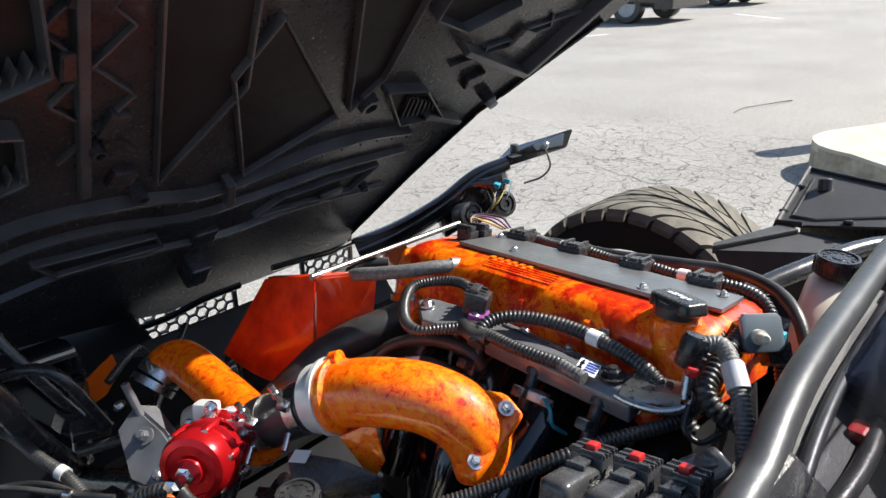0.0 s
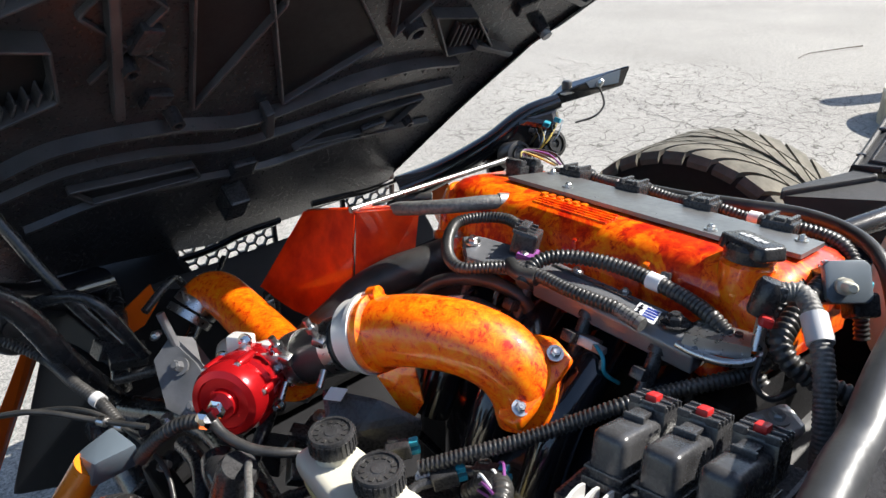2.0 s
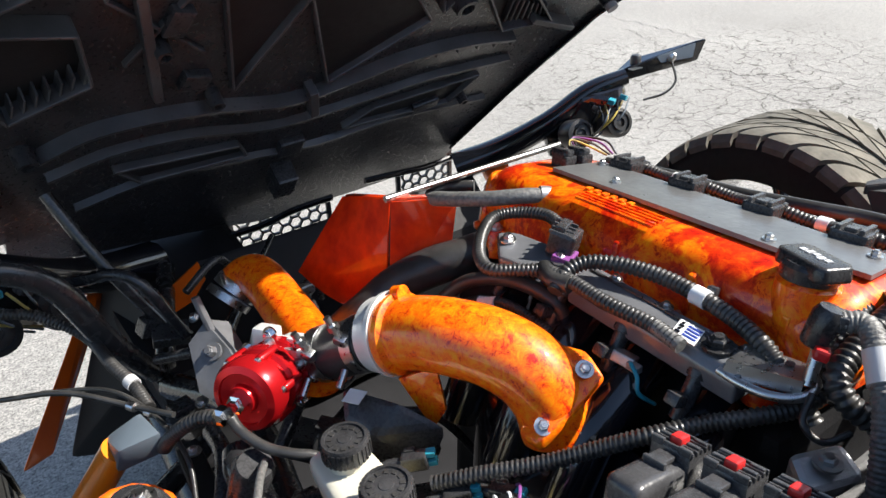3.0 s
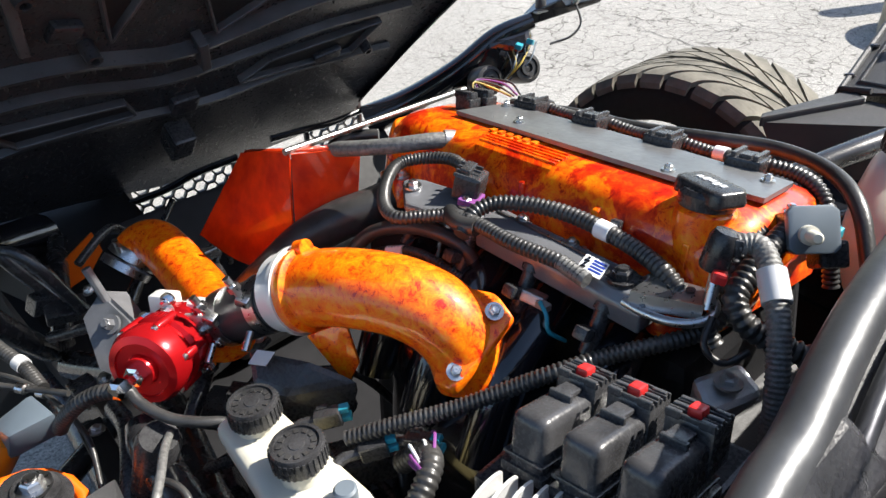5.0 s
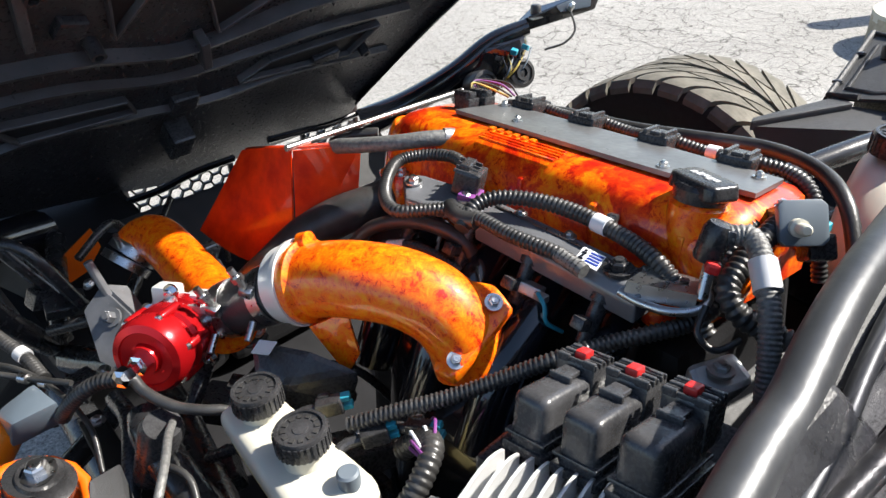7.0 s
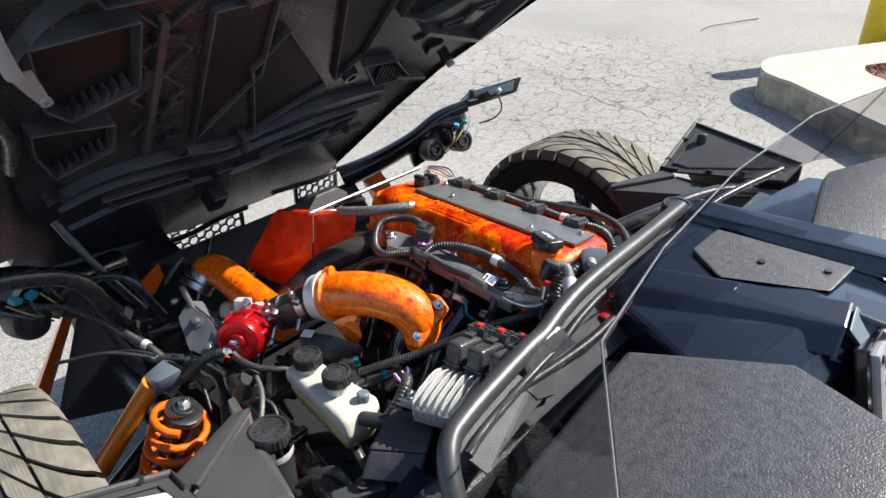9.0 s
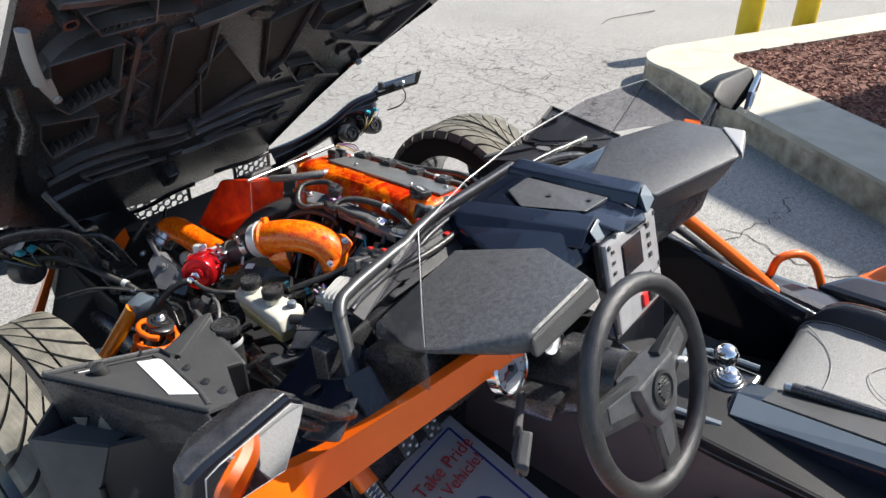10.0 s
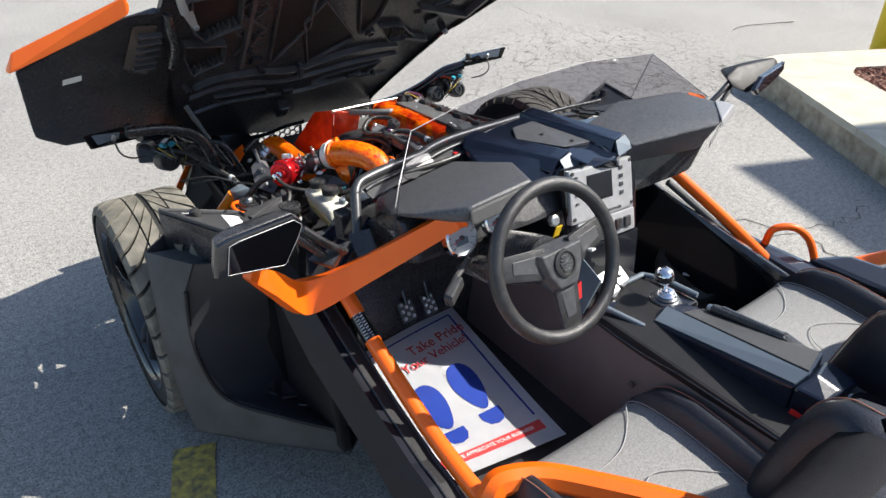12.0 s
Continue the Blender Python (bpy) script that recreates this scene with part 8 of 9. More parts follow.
part("key_tag", plate([(-0.105, -0.985, 0.85), (-0.085, -0.985, 0.85), (-0.088, -0.98, 0.82), (-0.108, -0.98, 0.82)], 0.002, 0), YELLOW, CAR, "yellow key tag")

# steering wheel
SC = Vector((-0.254, -1.131, 0.893))
SN = Vector((-0.0241, -0.8935, 0.4484)).normalized()
SU = SN.cross(Vector((0, 0, 1))).normalized()
SV = SU.cross(SN).normalized()
SM = Matrix((-SU, SV, SN)).transposed().to_4x4()
SM.translation = SC
SM = SM @ pose(0, 0, 0, 0, 0, 2)
STEER = part("steering_wheel", tube([SM @ Vector((0.160 * math.cos(2 * math.pi * k / 48), 0.160 * math.sin(2 * math.pi * k / 48), 0)) for k in range(49)], 0.0155, 1, 16, False), LEATHER, CAR, "black leather three-spoke steering wheel", smooth=60)
part("hub", hull([SM @ Vector(c) for c in ((-0.070, 0.034, 0.0), (0.070, 0.034, 0.0), (0.058, -0.020, 0.0), (0.030, -0.062, 0.0), (-0.030, -0.062, 0.0), (-0.058, -0.020, 0.0), (-0.054, 0.028, 0.022), (0.054, 0.028, 0.022), (0.044, -0.018, 0.022), (0.024, -0.052, 0.022), (-0.024, -0.052, 0.022), (-0.044, -0.018, 0.022), (-0.05, 0.04, -0.02), (0.05, 0.04, -0.02), (0, -0.06, -0.02))], 0.004, 2), HUBGREY, STEER, "black angular hub pad")
part("badge_ring", lathe([(0.028, 0.018), (0.030, 0.022), (0.029, 0.026), (0.024, 0.027), (0.023, 0.024), (0.001, 0.024)], SM @ Matrix.Translation((0, -0.003, 0)), 32), RUBBER, STEER, "round hub badge", smooth=40)
for i in range(5):
    part("badge_bar", box((0.030 - 0.006 * abs(i - 2), 0.004, 0.002), SM @ Matrix.Translation((0, 0.011 - 0.007 * i, 0.0255)), 0), DARKMETAL, STEER)
for turn in (168, 12, 270):
    sm = SM @ pose(0, 0, 0, 0, 0, turn)
    part("spoke", hull([sm @ Vector(c) for c in ((0.040, -0.034, 0.012), (0.040, 0.034, 0.012), (0.100, -0.020, 0.004), (0.100, 0.020, 0.004), (0.152, -0.026, 0.002), (0.152, 0.026, 0.002), (0.040, -0.030, -0.010), (0.040, 0.030, -0.010), (0.152, -0.022, -0.008), (0.152, 0.022, -0.008))], 0.005, 2), LEATHER, STEER, "black tapered spoke", smooth=40)
    part("spoke_inlay", hull([sm @ Vector(c) for c in ((0.062, -0.019, 0.0105), (0.062, 0.019, 0.0105), (0.122, -0.013, 0.0065), (0.122, 0.013, 0.0065), (0.062, -0.019, 0.004), (0.062, 0.019, 0.004), (0.122, -0.013, 0.0), (0.122, 0.013, 0.0))], 0.002), HUBGREY, STEER, "charcoal textured spoke inlay")
part("steering_column", tube([SC - SN * 0.03, SC - SN * 0.10, SC - SN * 0.20], 0.050, 3, 20, ends=0.065), PLASTIC, CAR, "black steering column shroud", smooth=60)
part("column_shroud", hull([(-0.35, -1.03, 0.86), (-0.16, -1.03, 0.87), (-0.36, -0.94, 0.83), (-0.14, -0.94, 0.83), (-0.34, -1.02, 0.80), (-0.17, -1.02, 0.80), (-0.35, -0.9, 0.78), (-0.15, -0.9, 0.78)], 0.012), PLASTIC, CAR, "black column shroud")
part("wheel_button", box((0.012, 0.006, 0.02), SM @ Matrix.Translation((0.085, -0.005, 0.012)), 0.002), TAPE, STEER)
part("red_tab", plate([SM @ Vector(c) for c in ((0.045, -0.085, -0.03), (0.075, -0.075, -0.03), (0.065, -0.11, -0.03), (0.045, -0.115, -0.03))], 0.002, 0), REDPLASTIC, CAR, "red plastic tab")
part("release_lever", joined(box((0.060, 0.020, 0.030), Matrix.Translation((-0.452, -1.037, 0.843)) @ pose(0, 0, 0, 0, -20, 28), 0.005), hull([(-0.480, -1.045, 0.840), (-0.425, -1.015, 0.862), (-0.485, -1.058, 0.820), (-0.425, -1.025, 0.832), (-0.470, -1.025, 0.840), (-0.42, -1.0, 0.855)], 0.006), tube([(-0.43, -1.01, 0.845), (-0.36, -0.97, 0.85)], 0.007, 2, 10, False), box((0.018, 0.004, 0.008), Matrix.Translation((-0.452, -1.045, 0.845)) @ pose(0, 0, 0, 0, -20, 25), 0.001)), GREYPLASTIC, CAR, "grey column release lever")

# ---- cockpit ----
part("cockpit_floor", plate([(-0.56, -0.60, 0.355), (-0.56, -2.2, 0.335), (0.80, -2.2, 0.335), (0.66, -0.70, 0.355)], 0.03, 0.004), CARPET, CAR, "dark cockpit floor")
part("toe_board", hull([(-0.55, -0.60, 0.36), (-0.06, -0.60, 0.36), (-0.55, -0.57, 0.70), (-0.06, -0.57, 0.70), (-0.55, -0.55, 0.36), (-0.06, -0.55, 0.36)], 0.004), CARPET, CAR, "dark toe board")
VIEWFIT[0] = Matrix()
TUNNEL = part("tunnel", ribbon([(-0.090, -0.62, 0.34), (-0.085, -1.0, 0.34), (-0.080, -1.22, 0.34), (-0.075, -1.40, 0.34), (-0.075, -2.1, 0.33)], [(-0.045, -0.62, 0.64), (-0.035, -1.0, 0.615), (-0.032, -1.22, 0.603), (-0.030, -1.40, 0.612), (-0.030, -2.1, 0.610)], 0.012), TUNNELBROWN, CAR, "dark brown moulded tunnel wall")
part("tunnel_top", hull([(-0.042, -0.62, 0.642), (0.16, -0.62, 0.66), (-0.030, -1.21, 0.606), (0.18, -1.21, 0.60), (-0.028, -2.1, 0.612), (0.20, -2.1, 0.60), (-0.03, -0.62, 0.5), (0.17, -0.62, 0.36), (-0.02, -2.1, 0.5), (0.22, -2.1, 0.36)], 0.008), BAYBLACK, TUNNEL, "black tunnel top")
part("tunnel_seam", tube([(-0.042, -0.75, 0.638), (-0.036, -1.0, 0.618), (-0.034, -1.22, 0.606), (-0.032, -1.40, 0.615), (-0.032, -1.9, 0.613)], 0.004, 6, 8), GLOSSBLACK, TUNNEL, smooth=60)
for p in ((-0.070, -0.98, 0.48), (-0.055, -1.24, 0.52)):
    part("tunnel_clip", lathe([(0.008, 0), (0.008, 0.003), (0.003, 0.004)], axis_pose(p, (-0.98, 0, 0.15)), 14), RUBBER, TUNNEL)
part("kick_plate", plate([(-0.050, -0.86, 0.625), (-0.044, -1.06, 0.615), (0.006, -1.06, 0.695), (0.03, -0.90, 0.74)][::-1], 0.006, 0.002), SLATEPLASTIC, TUNNEL, "slate-grey console cheek")
part("red_sticker", plate([(-0.036, -0.955, 0.652), (-0.034, -1.010, 0.646), (-0.014, -1.010, 0.676), (-0.014, -0.955, 0.684)][::-1], 0.002, 0), REDPLASTIC, TUNNEL, "small red and white sticker")
CONSOLE = part("centre_console", hull([(0.046, -1.190, 0.632), (0.046, -1.190, 0.570), (0.10, -1.185, 0.655), (0.17, -1.20, 0.64), (0.040, -1.545, 0.690), (0.046, -1.545, 0.590), (0.075, -1.555, 0.712), (0.18, -1.53, 0.700), (0.18, -1.2, 0.55), (0.19, -1.54, 0.55)], 0.005, 2), CONSOLENAVY, CAR, "satin dark navy centre console")
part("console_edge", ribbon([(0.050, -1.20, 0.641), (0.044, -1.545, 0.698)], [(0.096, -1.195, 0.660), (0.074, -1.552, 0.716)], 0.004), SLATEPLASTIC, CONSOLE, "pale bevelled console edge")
part("console_top", plate([(0.098, -1.24, 0.668), (0.082, -1.548, 0.7155), (0.172, -1.525, 0.704), (0.165, -1.25, 0.655)], 0.004, 0.001), GREYPLASTIC, CONSOLE, "grey textured console top")
part("console_end", hull([(0.038, -1.548, 0.692), (0.044, -1.548, 0.61), (0.060, -1.605, 0.682), (0.066, -1.605, 0.60), (0.09, -1.562, 0.712), (0.11, -1.61, 0.69), (0.18, -1.54, 0.69), (0.19, -1.61, 0.67), (0.18, -1.6, 0.58)], 0.006), CONSOLENAVY, CONSOLE, "navy bevelled console end")
part("console_notch", hull([(0.036, -1.555, 0.645), (0.040, -1.60, 0.640), (0.038, -1.55, 0.60), (0.045, -1.60, 0.60), (0.06, -1.57, 0.62)], 0.003), REDPLASTIC, CONSOLE, "small red reflector")
part("cup_holder", lathe([(0.044, -0.04), (0.044, 0.004), (0.039, 0.006), (0.036, -0.03), (0.001, -0.03)], axis_pose((0.135, -1.66, 0.665), (0, -0.1, 1)), 32), GLOSSBLACK, CONSOLE, "round cup holder", smooth=40)
part("console_tail", hull([(0.06, -1.61, 0.655), (0.20, -1.60, 0.655), (0.06, -1.75, 0.64), (0.20, -1.75, 0.64), (0.06, -1.61, 0.55), (0.2, -1.6, 0.55), (0.06, -1.75, 0.55), (0.2, -1.75, 0.55)], 0.006), GREYPLASTIC, CONSOLE, "grey textured console tail")
part("shifter_base", hull([(-0.02, -1.06, 0.640), (0.20, -1.06, 0.635), (0.03, -1.195, 0.625), (0.21, -1.21, 0.635), (-0.02, -1.06, 0.55), (0.22, -1.06, 0.55), (0.02, -1.2, 0.55), (0.22, -1.21, 0.55)], 0.006), GLOSSBLACK, CONSOLE, "gloss black shifter surround")
part("shifter_rim", tube([(0.020, -1.195, 0.632), (-0.015, -1.10, 0.646), (0.03, -1.06, 0.652), (0.17, -1.06, 0.650), (0.20, -1.10, 0.648), (0.215, -1.20, 0.645)], 0.007, 1, 8, False), SLATEPLASTIC, CONSOLE, "pale bevelled rim")
for i, (x, y, z) in enumerate(((0.046, -1.050, 0.676), (0.088, -1.040, 0.686))):
    part("switch_panel", hull([(x - 0.022, y - 0.03, z - 0.024), (x + 0.022, y - 0.026, z - 0.022), (x - 0.024, y + 0.022, z + 0.010), (x + 0.020, y + 0.026, z + 0.012), (x - 0.02, y + 0.02, z - 0.04), (x + 0.02, y + 0.02, z - 0.04), (x, y - 0.03, z - 0.04)], 0.003), PALESILVER, CONSOLE, "silver switch panel")
    part("rocker", box((0.016, 0.026, 0.008), Matrix.Translation((x - 0.002, y - 0.006, z - 0.002)) @ pose(0, 0, 0, 33, 0, -8), 0.002), RELAYBLACK, CONSOLE, "black rocker switch")
VIEWFIT[0] = COCKPIT_FIT
SHIFT = part("gear_lever", joined(lathe([(0.008, 0.0), (0.0075, 0.045), (0.011, 0.047), (0.011, 0.055), (0.008, 0.058), (0.008, 0.075), (0.012, 0.080)], axis_pose((0.130, -1.165, 0.628), (-0.04, 0.1, 1)) @ Matrix.Scale(0.86, 4), 18)), CHROME, CAR, "polished gear lever with a round knob", smooth=40)
part("knob", lathe([(0.010, -0.022), (0.018, -0.016), (0.0245, 0.0), (0.0235, 0.008), (0.017, 0.018), (0.008, 0.022), (0.001, 0.0225)], Matrix.Translation((0.126, -1.153, 0.712)), 28), CHROME, SHIFT, "chrome ball knob", smooth=60)
part("knob_band", lathe([(0.0246, -0.008), (0.0250, 0.0), (0.0240, 0.007)], Matrix.Translation((0.126, -1.153, 0.712)), 28), GLOSSBLACK, SHIFT, smooth=60)
for i in range(6):
    r = 0.047 - 0.0058 * i
    part("boot_ring", lathe([(r - 0.003, -0.003), (r, 0.0), (r + 0.001, 0.003), (r - 0.002, 0.0065), (r - 0.008, 0.008)], Matrix.Translation((0.131, -1.168, 0.632 + 0.0075 * i)), 32), DARKMETAL if i < 4 else CHROME, SHIFT, "ringed metal boot" if i == 0 else "", smooth=50)
VIEWFIT[0] = Matrix()
BRAKE = part("hand_brake", joined(tube([(0.166, -1.275, 0.668), (0.168, -1.33, 0.676), (0.172, -1.45, 0.690)], 0.0155, 6, 14, flat=0.85), hull([(0.158, -1.44, 0.70), (0.186, -1.44, 0.70), (0.160, -1.505, 0.690), (0.185, -1.505, 0.690), (0.160, -1.45, 0.66), (0.185, -1.45, 0.66), (0.162, -1.50, 0.64), (0.182, -1.50, 0.64)], 0.004)), PLASTIC, CAR, "black hand brake lever", smooth=40)
part("lever_button", lathe([(0.009, 0), (0.009, 0.012), (0.006, 0.014)], axis_pose((0.166, -1.274, 0.668), (-0.05, 1, -0.15)), 16), STEEL, BRAKE, "bright push button")
part("lever_strip", box((0.006, 0.15, 0.003), Matrix.Translation((0.168, -1.37, 0.6945)) @ pose(0, 0, 0, -6, 0, 0), 0.001), DARKMETAL, BRAKE)
for i in range(9):
    part("letter_bar", box((0.010, 0.0055, 0.001), Matrix.Translation((0.128 - 0.0012 * i, -1.275 - 0.0075 * i, 0.6668 + 0.0014 * i)) @ pose(0, 0, 0, 0, 8, 8), 0), RUBBER, CONSOLE)


def loft(rows):
    """A skin through rows of equally many points."""
    bm = bmesh.new()
    vs = [[bm.verts.new(p) for p in r] for r in rows]
    for a, b in zip(vs, vs[1:]):
        for k in range(len(a) - 1):
            bm.faces.new((a[k], a[k + 1], b[k + 1], b[k]))
    return bm


def seat(cx, cy, z, label):
    """Bucket seat: cx, cy at the middle of the front edge, z the height of the cushion."""
    stations = [(0.020, -0.085, 0.90), (0.026, -0.050, 0.95), (0.018, -0.018, 0.98), (-0.004, 0.0, 1.0), (-0.05, 0.012, 1.0), (-0.12, 0.016, 1.0), (-0.20, 0.012, 1.0), (-0.28, 0.004, 0.99), (-0.36, -0.004, 0.97)]

    def f(x, y, zz):
        return (cx + x, cy + y, z + zz)

    def crown(x):
        return -0.010 * math.cos(x / 0.175 * 1.4)
    s = part("seat", loft([[f(x * w, y, dz + crown(x)) for x in (-0.176, -0.13, -0.08, -0.03, 0.03, 0.08, 0.13, 0.176)] for y, dz, w in stations]), SEATCLOTH, CAR, label, smooth=60)
    for k in (-1, 1):
        rows = []
        for i, (y, dz, w) in enumerate(stations):
            g = min(1.0, max(0.0, i - 1) / 3.5)
            rows.append([f(k * x * (w if q < 2 else 1.0), y - (0.0 if i else 0.0) - 0.03 * (q > 2) * (1 - g), dz + h) for q, (x, h) in enumerate(((0.172, crown(0.176) - 0.012), (0.176, crown(0.176) + 0.002), (0.184, 0.004 + 0.030 * g), (0.198, 0.006 + 0.050 * g), (0.216, 0.004 + 0.052 * g), (0.232, -0.008 + 0.036 * g), (0.240, -0.045 + 0.01 * g), (0.236, -0.12)))])
        part("bolster", loft(rows), BOLSTER, s, "dark perforated side bolster", smooth=60)
        part("piping", tube([r[4] for r in rows], 0.0013, 4, 6), STITCH, s, "rust-coloured stitching", smooth=60)
        part("seam", tube([Vector(r[1]) + Vector((0, 0, 0.001)) for r in rows], 0.0013, 4, 6), SEAM, s, "pale seam", smooth=60)
    part("seam", tube([f(-0.172, -0.075, 0.012), f(-0.10, -0.095, 0.010), f(0.02, -0.085, 0.008), f(0.10, -0.04, 0.006), f(0.150, 0.006, 0.0)], 0.0012, 8, 6), SEAM, s, "pale seam", smooth=60)
    part("seam", tube([f(-0.02, -0.34, 0.0), f(-0.04, -0.22, 0.008), f(0.02, -0.165, 0.010), f(0.09, -0.19, 0.009), f(0.172, -0.26, 0.006)], 0.0011, 8, 6), SEAM, s, smooth=60)
    part("seat_base", hull([f(sx * 0.20, y, zz) for sx in (-1, 1) for y in (0.0, -0.36) for zz in (-0.10, -0.16)], 0.01), SEATDARK, s)
    back = [(-0.335, 0.0), (-0.355, 0.10), (-0.38, 0.20), (-0.405, 0.265), (-0.445, 0.300), (-0.50, 0.305)]
    part("backrest", loft([[f(x, y - d, zz) for x, d in ((-0.15, 0.0), (-0.05, 0.012), (0.05, 0.012), (0.15, 0.0))] for y, zz in back]), SEATDARK, s, "dark seat back", smooth=60)
    for k in (-1, 1):
        part("back_bolster", loft([[f(k * x, y + d, zz) for x, d in ((0.148, 0.0), (0.158, 0.035), (0.185, 0.055), (0.215, 0.045), (0.232, 0.0), (0.225, -0.09))] for y, zz in back]), BOLSTER, s, "dark perforated back bolster", smooth=60)
        part("piping", tube([f(k * 0.200, y + 0.053, zz) for y, zz in back], 0.0014, 5, 6), STITCH, s, smooth=60)
    part("back_shell", hull([f(sx * 0.225, y - 0.09, zz) for sx in (-1, 1) for y, zz in back] + [f(sx * 0.15, y - 0.02, zz) for sx in (-1, 1) for y, zz in back], 0.01), PLASTIC, s, "black seat shell")
    return s


seat(-0.270, -1.285, 0.523, "grey and black vinyl driver's seat")
seat(0.475, -1.215, 0.520, "grey and black vinyl passenger seat")
VIEWFIT[0] = COCKPIT_FIT
part("rear_bulkhead", hull([(-0.55, -2.0, 0.3), (0.9, -2.0, 0.3), (-0.5, -2.15, 0.85), (0.80, -2.15, 0.85), (-0.5, -2.3, 0.3), (0.85, -2.3, 0.3), (-0.4, -2.3, 0.82), (0.7, -2.3, 0.82)], 0.02), PLASTIC, CAR, "black rear bulkhead")
part("tail", hull([(-0.3, -2.3, 0.4), (0.6, -2.3, 0.4), (-0.25, -2.3, 0.85), (0.55, -2.3, 0.85), (0.0, -3.0, 0.5), (0.3, -3.0, 0.5), (0.05, -3.0, 0.72), (0.25, -3.0, 0.72)], 0.03), PLASTIC, CAR, "black tapered tail")
rw = part("rear_wheel", lathe([(0.2, -0.13), (0.30, -0.14), (0.335, -0.10), (0.34, 0.0), (0.335, 0.10), (0.30, 0.14), (0.2, 0.13)], Matrix.Translation((0.12, -2.67, 0.34)) @ pose(0, 0, 0, 0, 90, 0), 48), TYRE, CAR, "wide rear tyre", smooth=50)
part("rim", lathe([(0.205, -0.11), (0.20, -0.05), (0.05, -0.04), (0.05, 0.04), (0.20, 0.05), (0.205, 0.11)], Matrix.Translation((0.12, -2.67, 0.34)) @ pose(0, 0, 0, 0, 90, 0), 36), GLOSSBLACK, rw, smooth=40)
DOOR = part("passenger_side_wall", hull([(0.50, -0.72, 0.74), (0.51, -0.85, 0.70), (0.755, -1.14, 0.40), (0.80, -1.5, 0.40), (0.48, -0.72, 0.36), (0.68, -1.1, 0.34), (0.76, -1.5, 0.34), (0.56, -0.72, 0.70), (0.83, -1.5, 0.37)], 0.01), GLOSSBLACK, CAR, "black passenger footwell side")
sp_m = axis_pose((0.585, -0.975, 0.455), (-0.80, -0.50, 0.30)) @ Matrix.Diagonal((1.35, 1.35, 1, 1))
part("speaker", lathe([(0.085, 0.0), (0.088, 0.008), (0.078, 0.012), (0.070, 0.004), (0.030, -0.004), (0.022, 0.004), (0.001, 0.010)], sp_m, 40), RUBBER, DOOR, "round black door speaker", smooth=40)
part("speaker_badge", box((0.040, 0.006, 0.001), sp_m @ Matrix.Translation((0, -0.02, 0.006)), 0), TAPE, DOOR)
part("sill_cap", tube([(0.505, -0.865, 0.735), (0.66, -1.03, 0.565), (0.775, -1.165, 0.42)], 0.010, 4, 8), GREYPLASTIC, CAR, "pale grey sill strip", smooth=60)
part("right_sill", hull([(0.66, -0.75, 0.60), (0.92, -1.15, 0.40), (1.0, -1.5, 0.42), (0.62, -0.75, 0.3), (0.9, -1.2, 0.25), (0.95, -1.6, 0.25), (0.84, -1.5, 0.42)], 0.02), NAVY, CAR, "dark side sill")
part("side_pocket", hull([(0.86, -1.18, 0.50), (0.97, -1.26, 0.515), (1.02, -1.5, 0.52), (0.88, -1.45, 0.50), (0.88, -1.2, 0.42), (0.98, -1.45, 0.42)], 0.02), GLOSSBLACK, CAR)


def pedal(x, y, z, w, label):
    m = Matrix.Translation((x, y, z)) @ pose(0, 0, 0, -40, 0, 0)
    p = part("pedal", box((w, 0.008, 0.062), m, 0.004), RUBBER, CAR, label)
    for i, j in ((-1, -1), (1, -1), (-1, 0), (1, 0), (0, -0.5), (-0.9, 1), (0.9, 1), (0, 0.5)):
        part("pedal_stud", lathe([(0.0055, 0), (0.005, 0.003), (0.002, 0.005)], m @ Matrix.Translation((i * w * 0.28, -0.004, j * 0.020)) @ pose(0, 0, 0, 90, 0, 0), 10), STEEL, p)
    part("pedal_arm", tube([(x, y + 0.005, z + 0.02), (x, y + 0.06, z + 0.12)], 0.007, 2, 8, False), TUBEBLACK, p)


pedal(-0.334, -0.69, 0.515, 0.050, "black brake pedal with steel studs")
pedal(-0.258, -0.69, 0.505, 0.044, "black throttle pedal with steel studs")

# ---- windshield ----
TOPE = [(-0.486, -0.872, 0.975), (-0.455, -0.840, 1.005), (-0.364, -0.753, 1.073), (-0.20, -0.720, 1.085), (0.0, -0.702, 1.098), (0.25, -0.702, 1.103), (0.497, -0.729, 1.089)]
LOWE = [(-0.51, -0.90, 0.925), (-0.49, -0.80, 0.90), (-0.42, -0.68, 0.895), (-0.22, -0.60, 0.895), (0.0, -0.575, 0.900), (0.30, -0.58, 0.905), (0.55, -0.64, 0.915)]
WS = part("windshield", ribbon(TOPE, LOWE, 0.004), WINDSHIELD, CAR, "low smoked acrylic windshield")
WS.visible_shadow = False
WS2 = part("windshield_side", ribbon([(0.497, -0.729, 1.089), (0.58, -0.785, 1.02), (0.663, -0.835, 0.958)], [(0.55, -0.64, 0.915), (0.62, -0.70, 0.925), (0.69, -0.80, 0.935)], 0.004), WINDSHIELD, CAR, "smoked side of the windshield")
WS2.visible_shadow = False
EDGE = surface("acrylic_edge", (0.10, 0.10, 0.105), (0.20, 0.20, 0.205), 0.25)
part("shield_edge", tube(TOPE + [(0.663, -0.835, 0.958)], 0.0012, 1, 6, False), EDGE, WS, "pale polished windshield edge")
part("wiper_bar", tube([(0.10, -0.60, 0.925), (0.25, -0.60, 0.93), (0.42, -0.63, 0.935)], 0.006, 3, 8), TUBEBLACK, CAR, smooth=60)
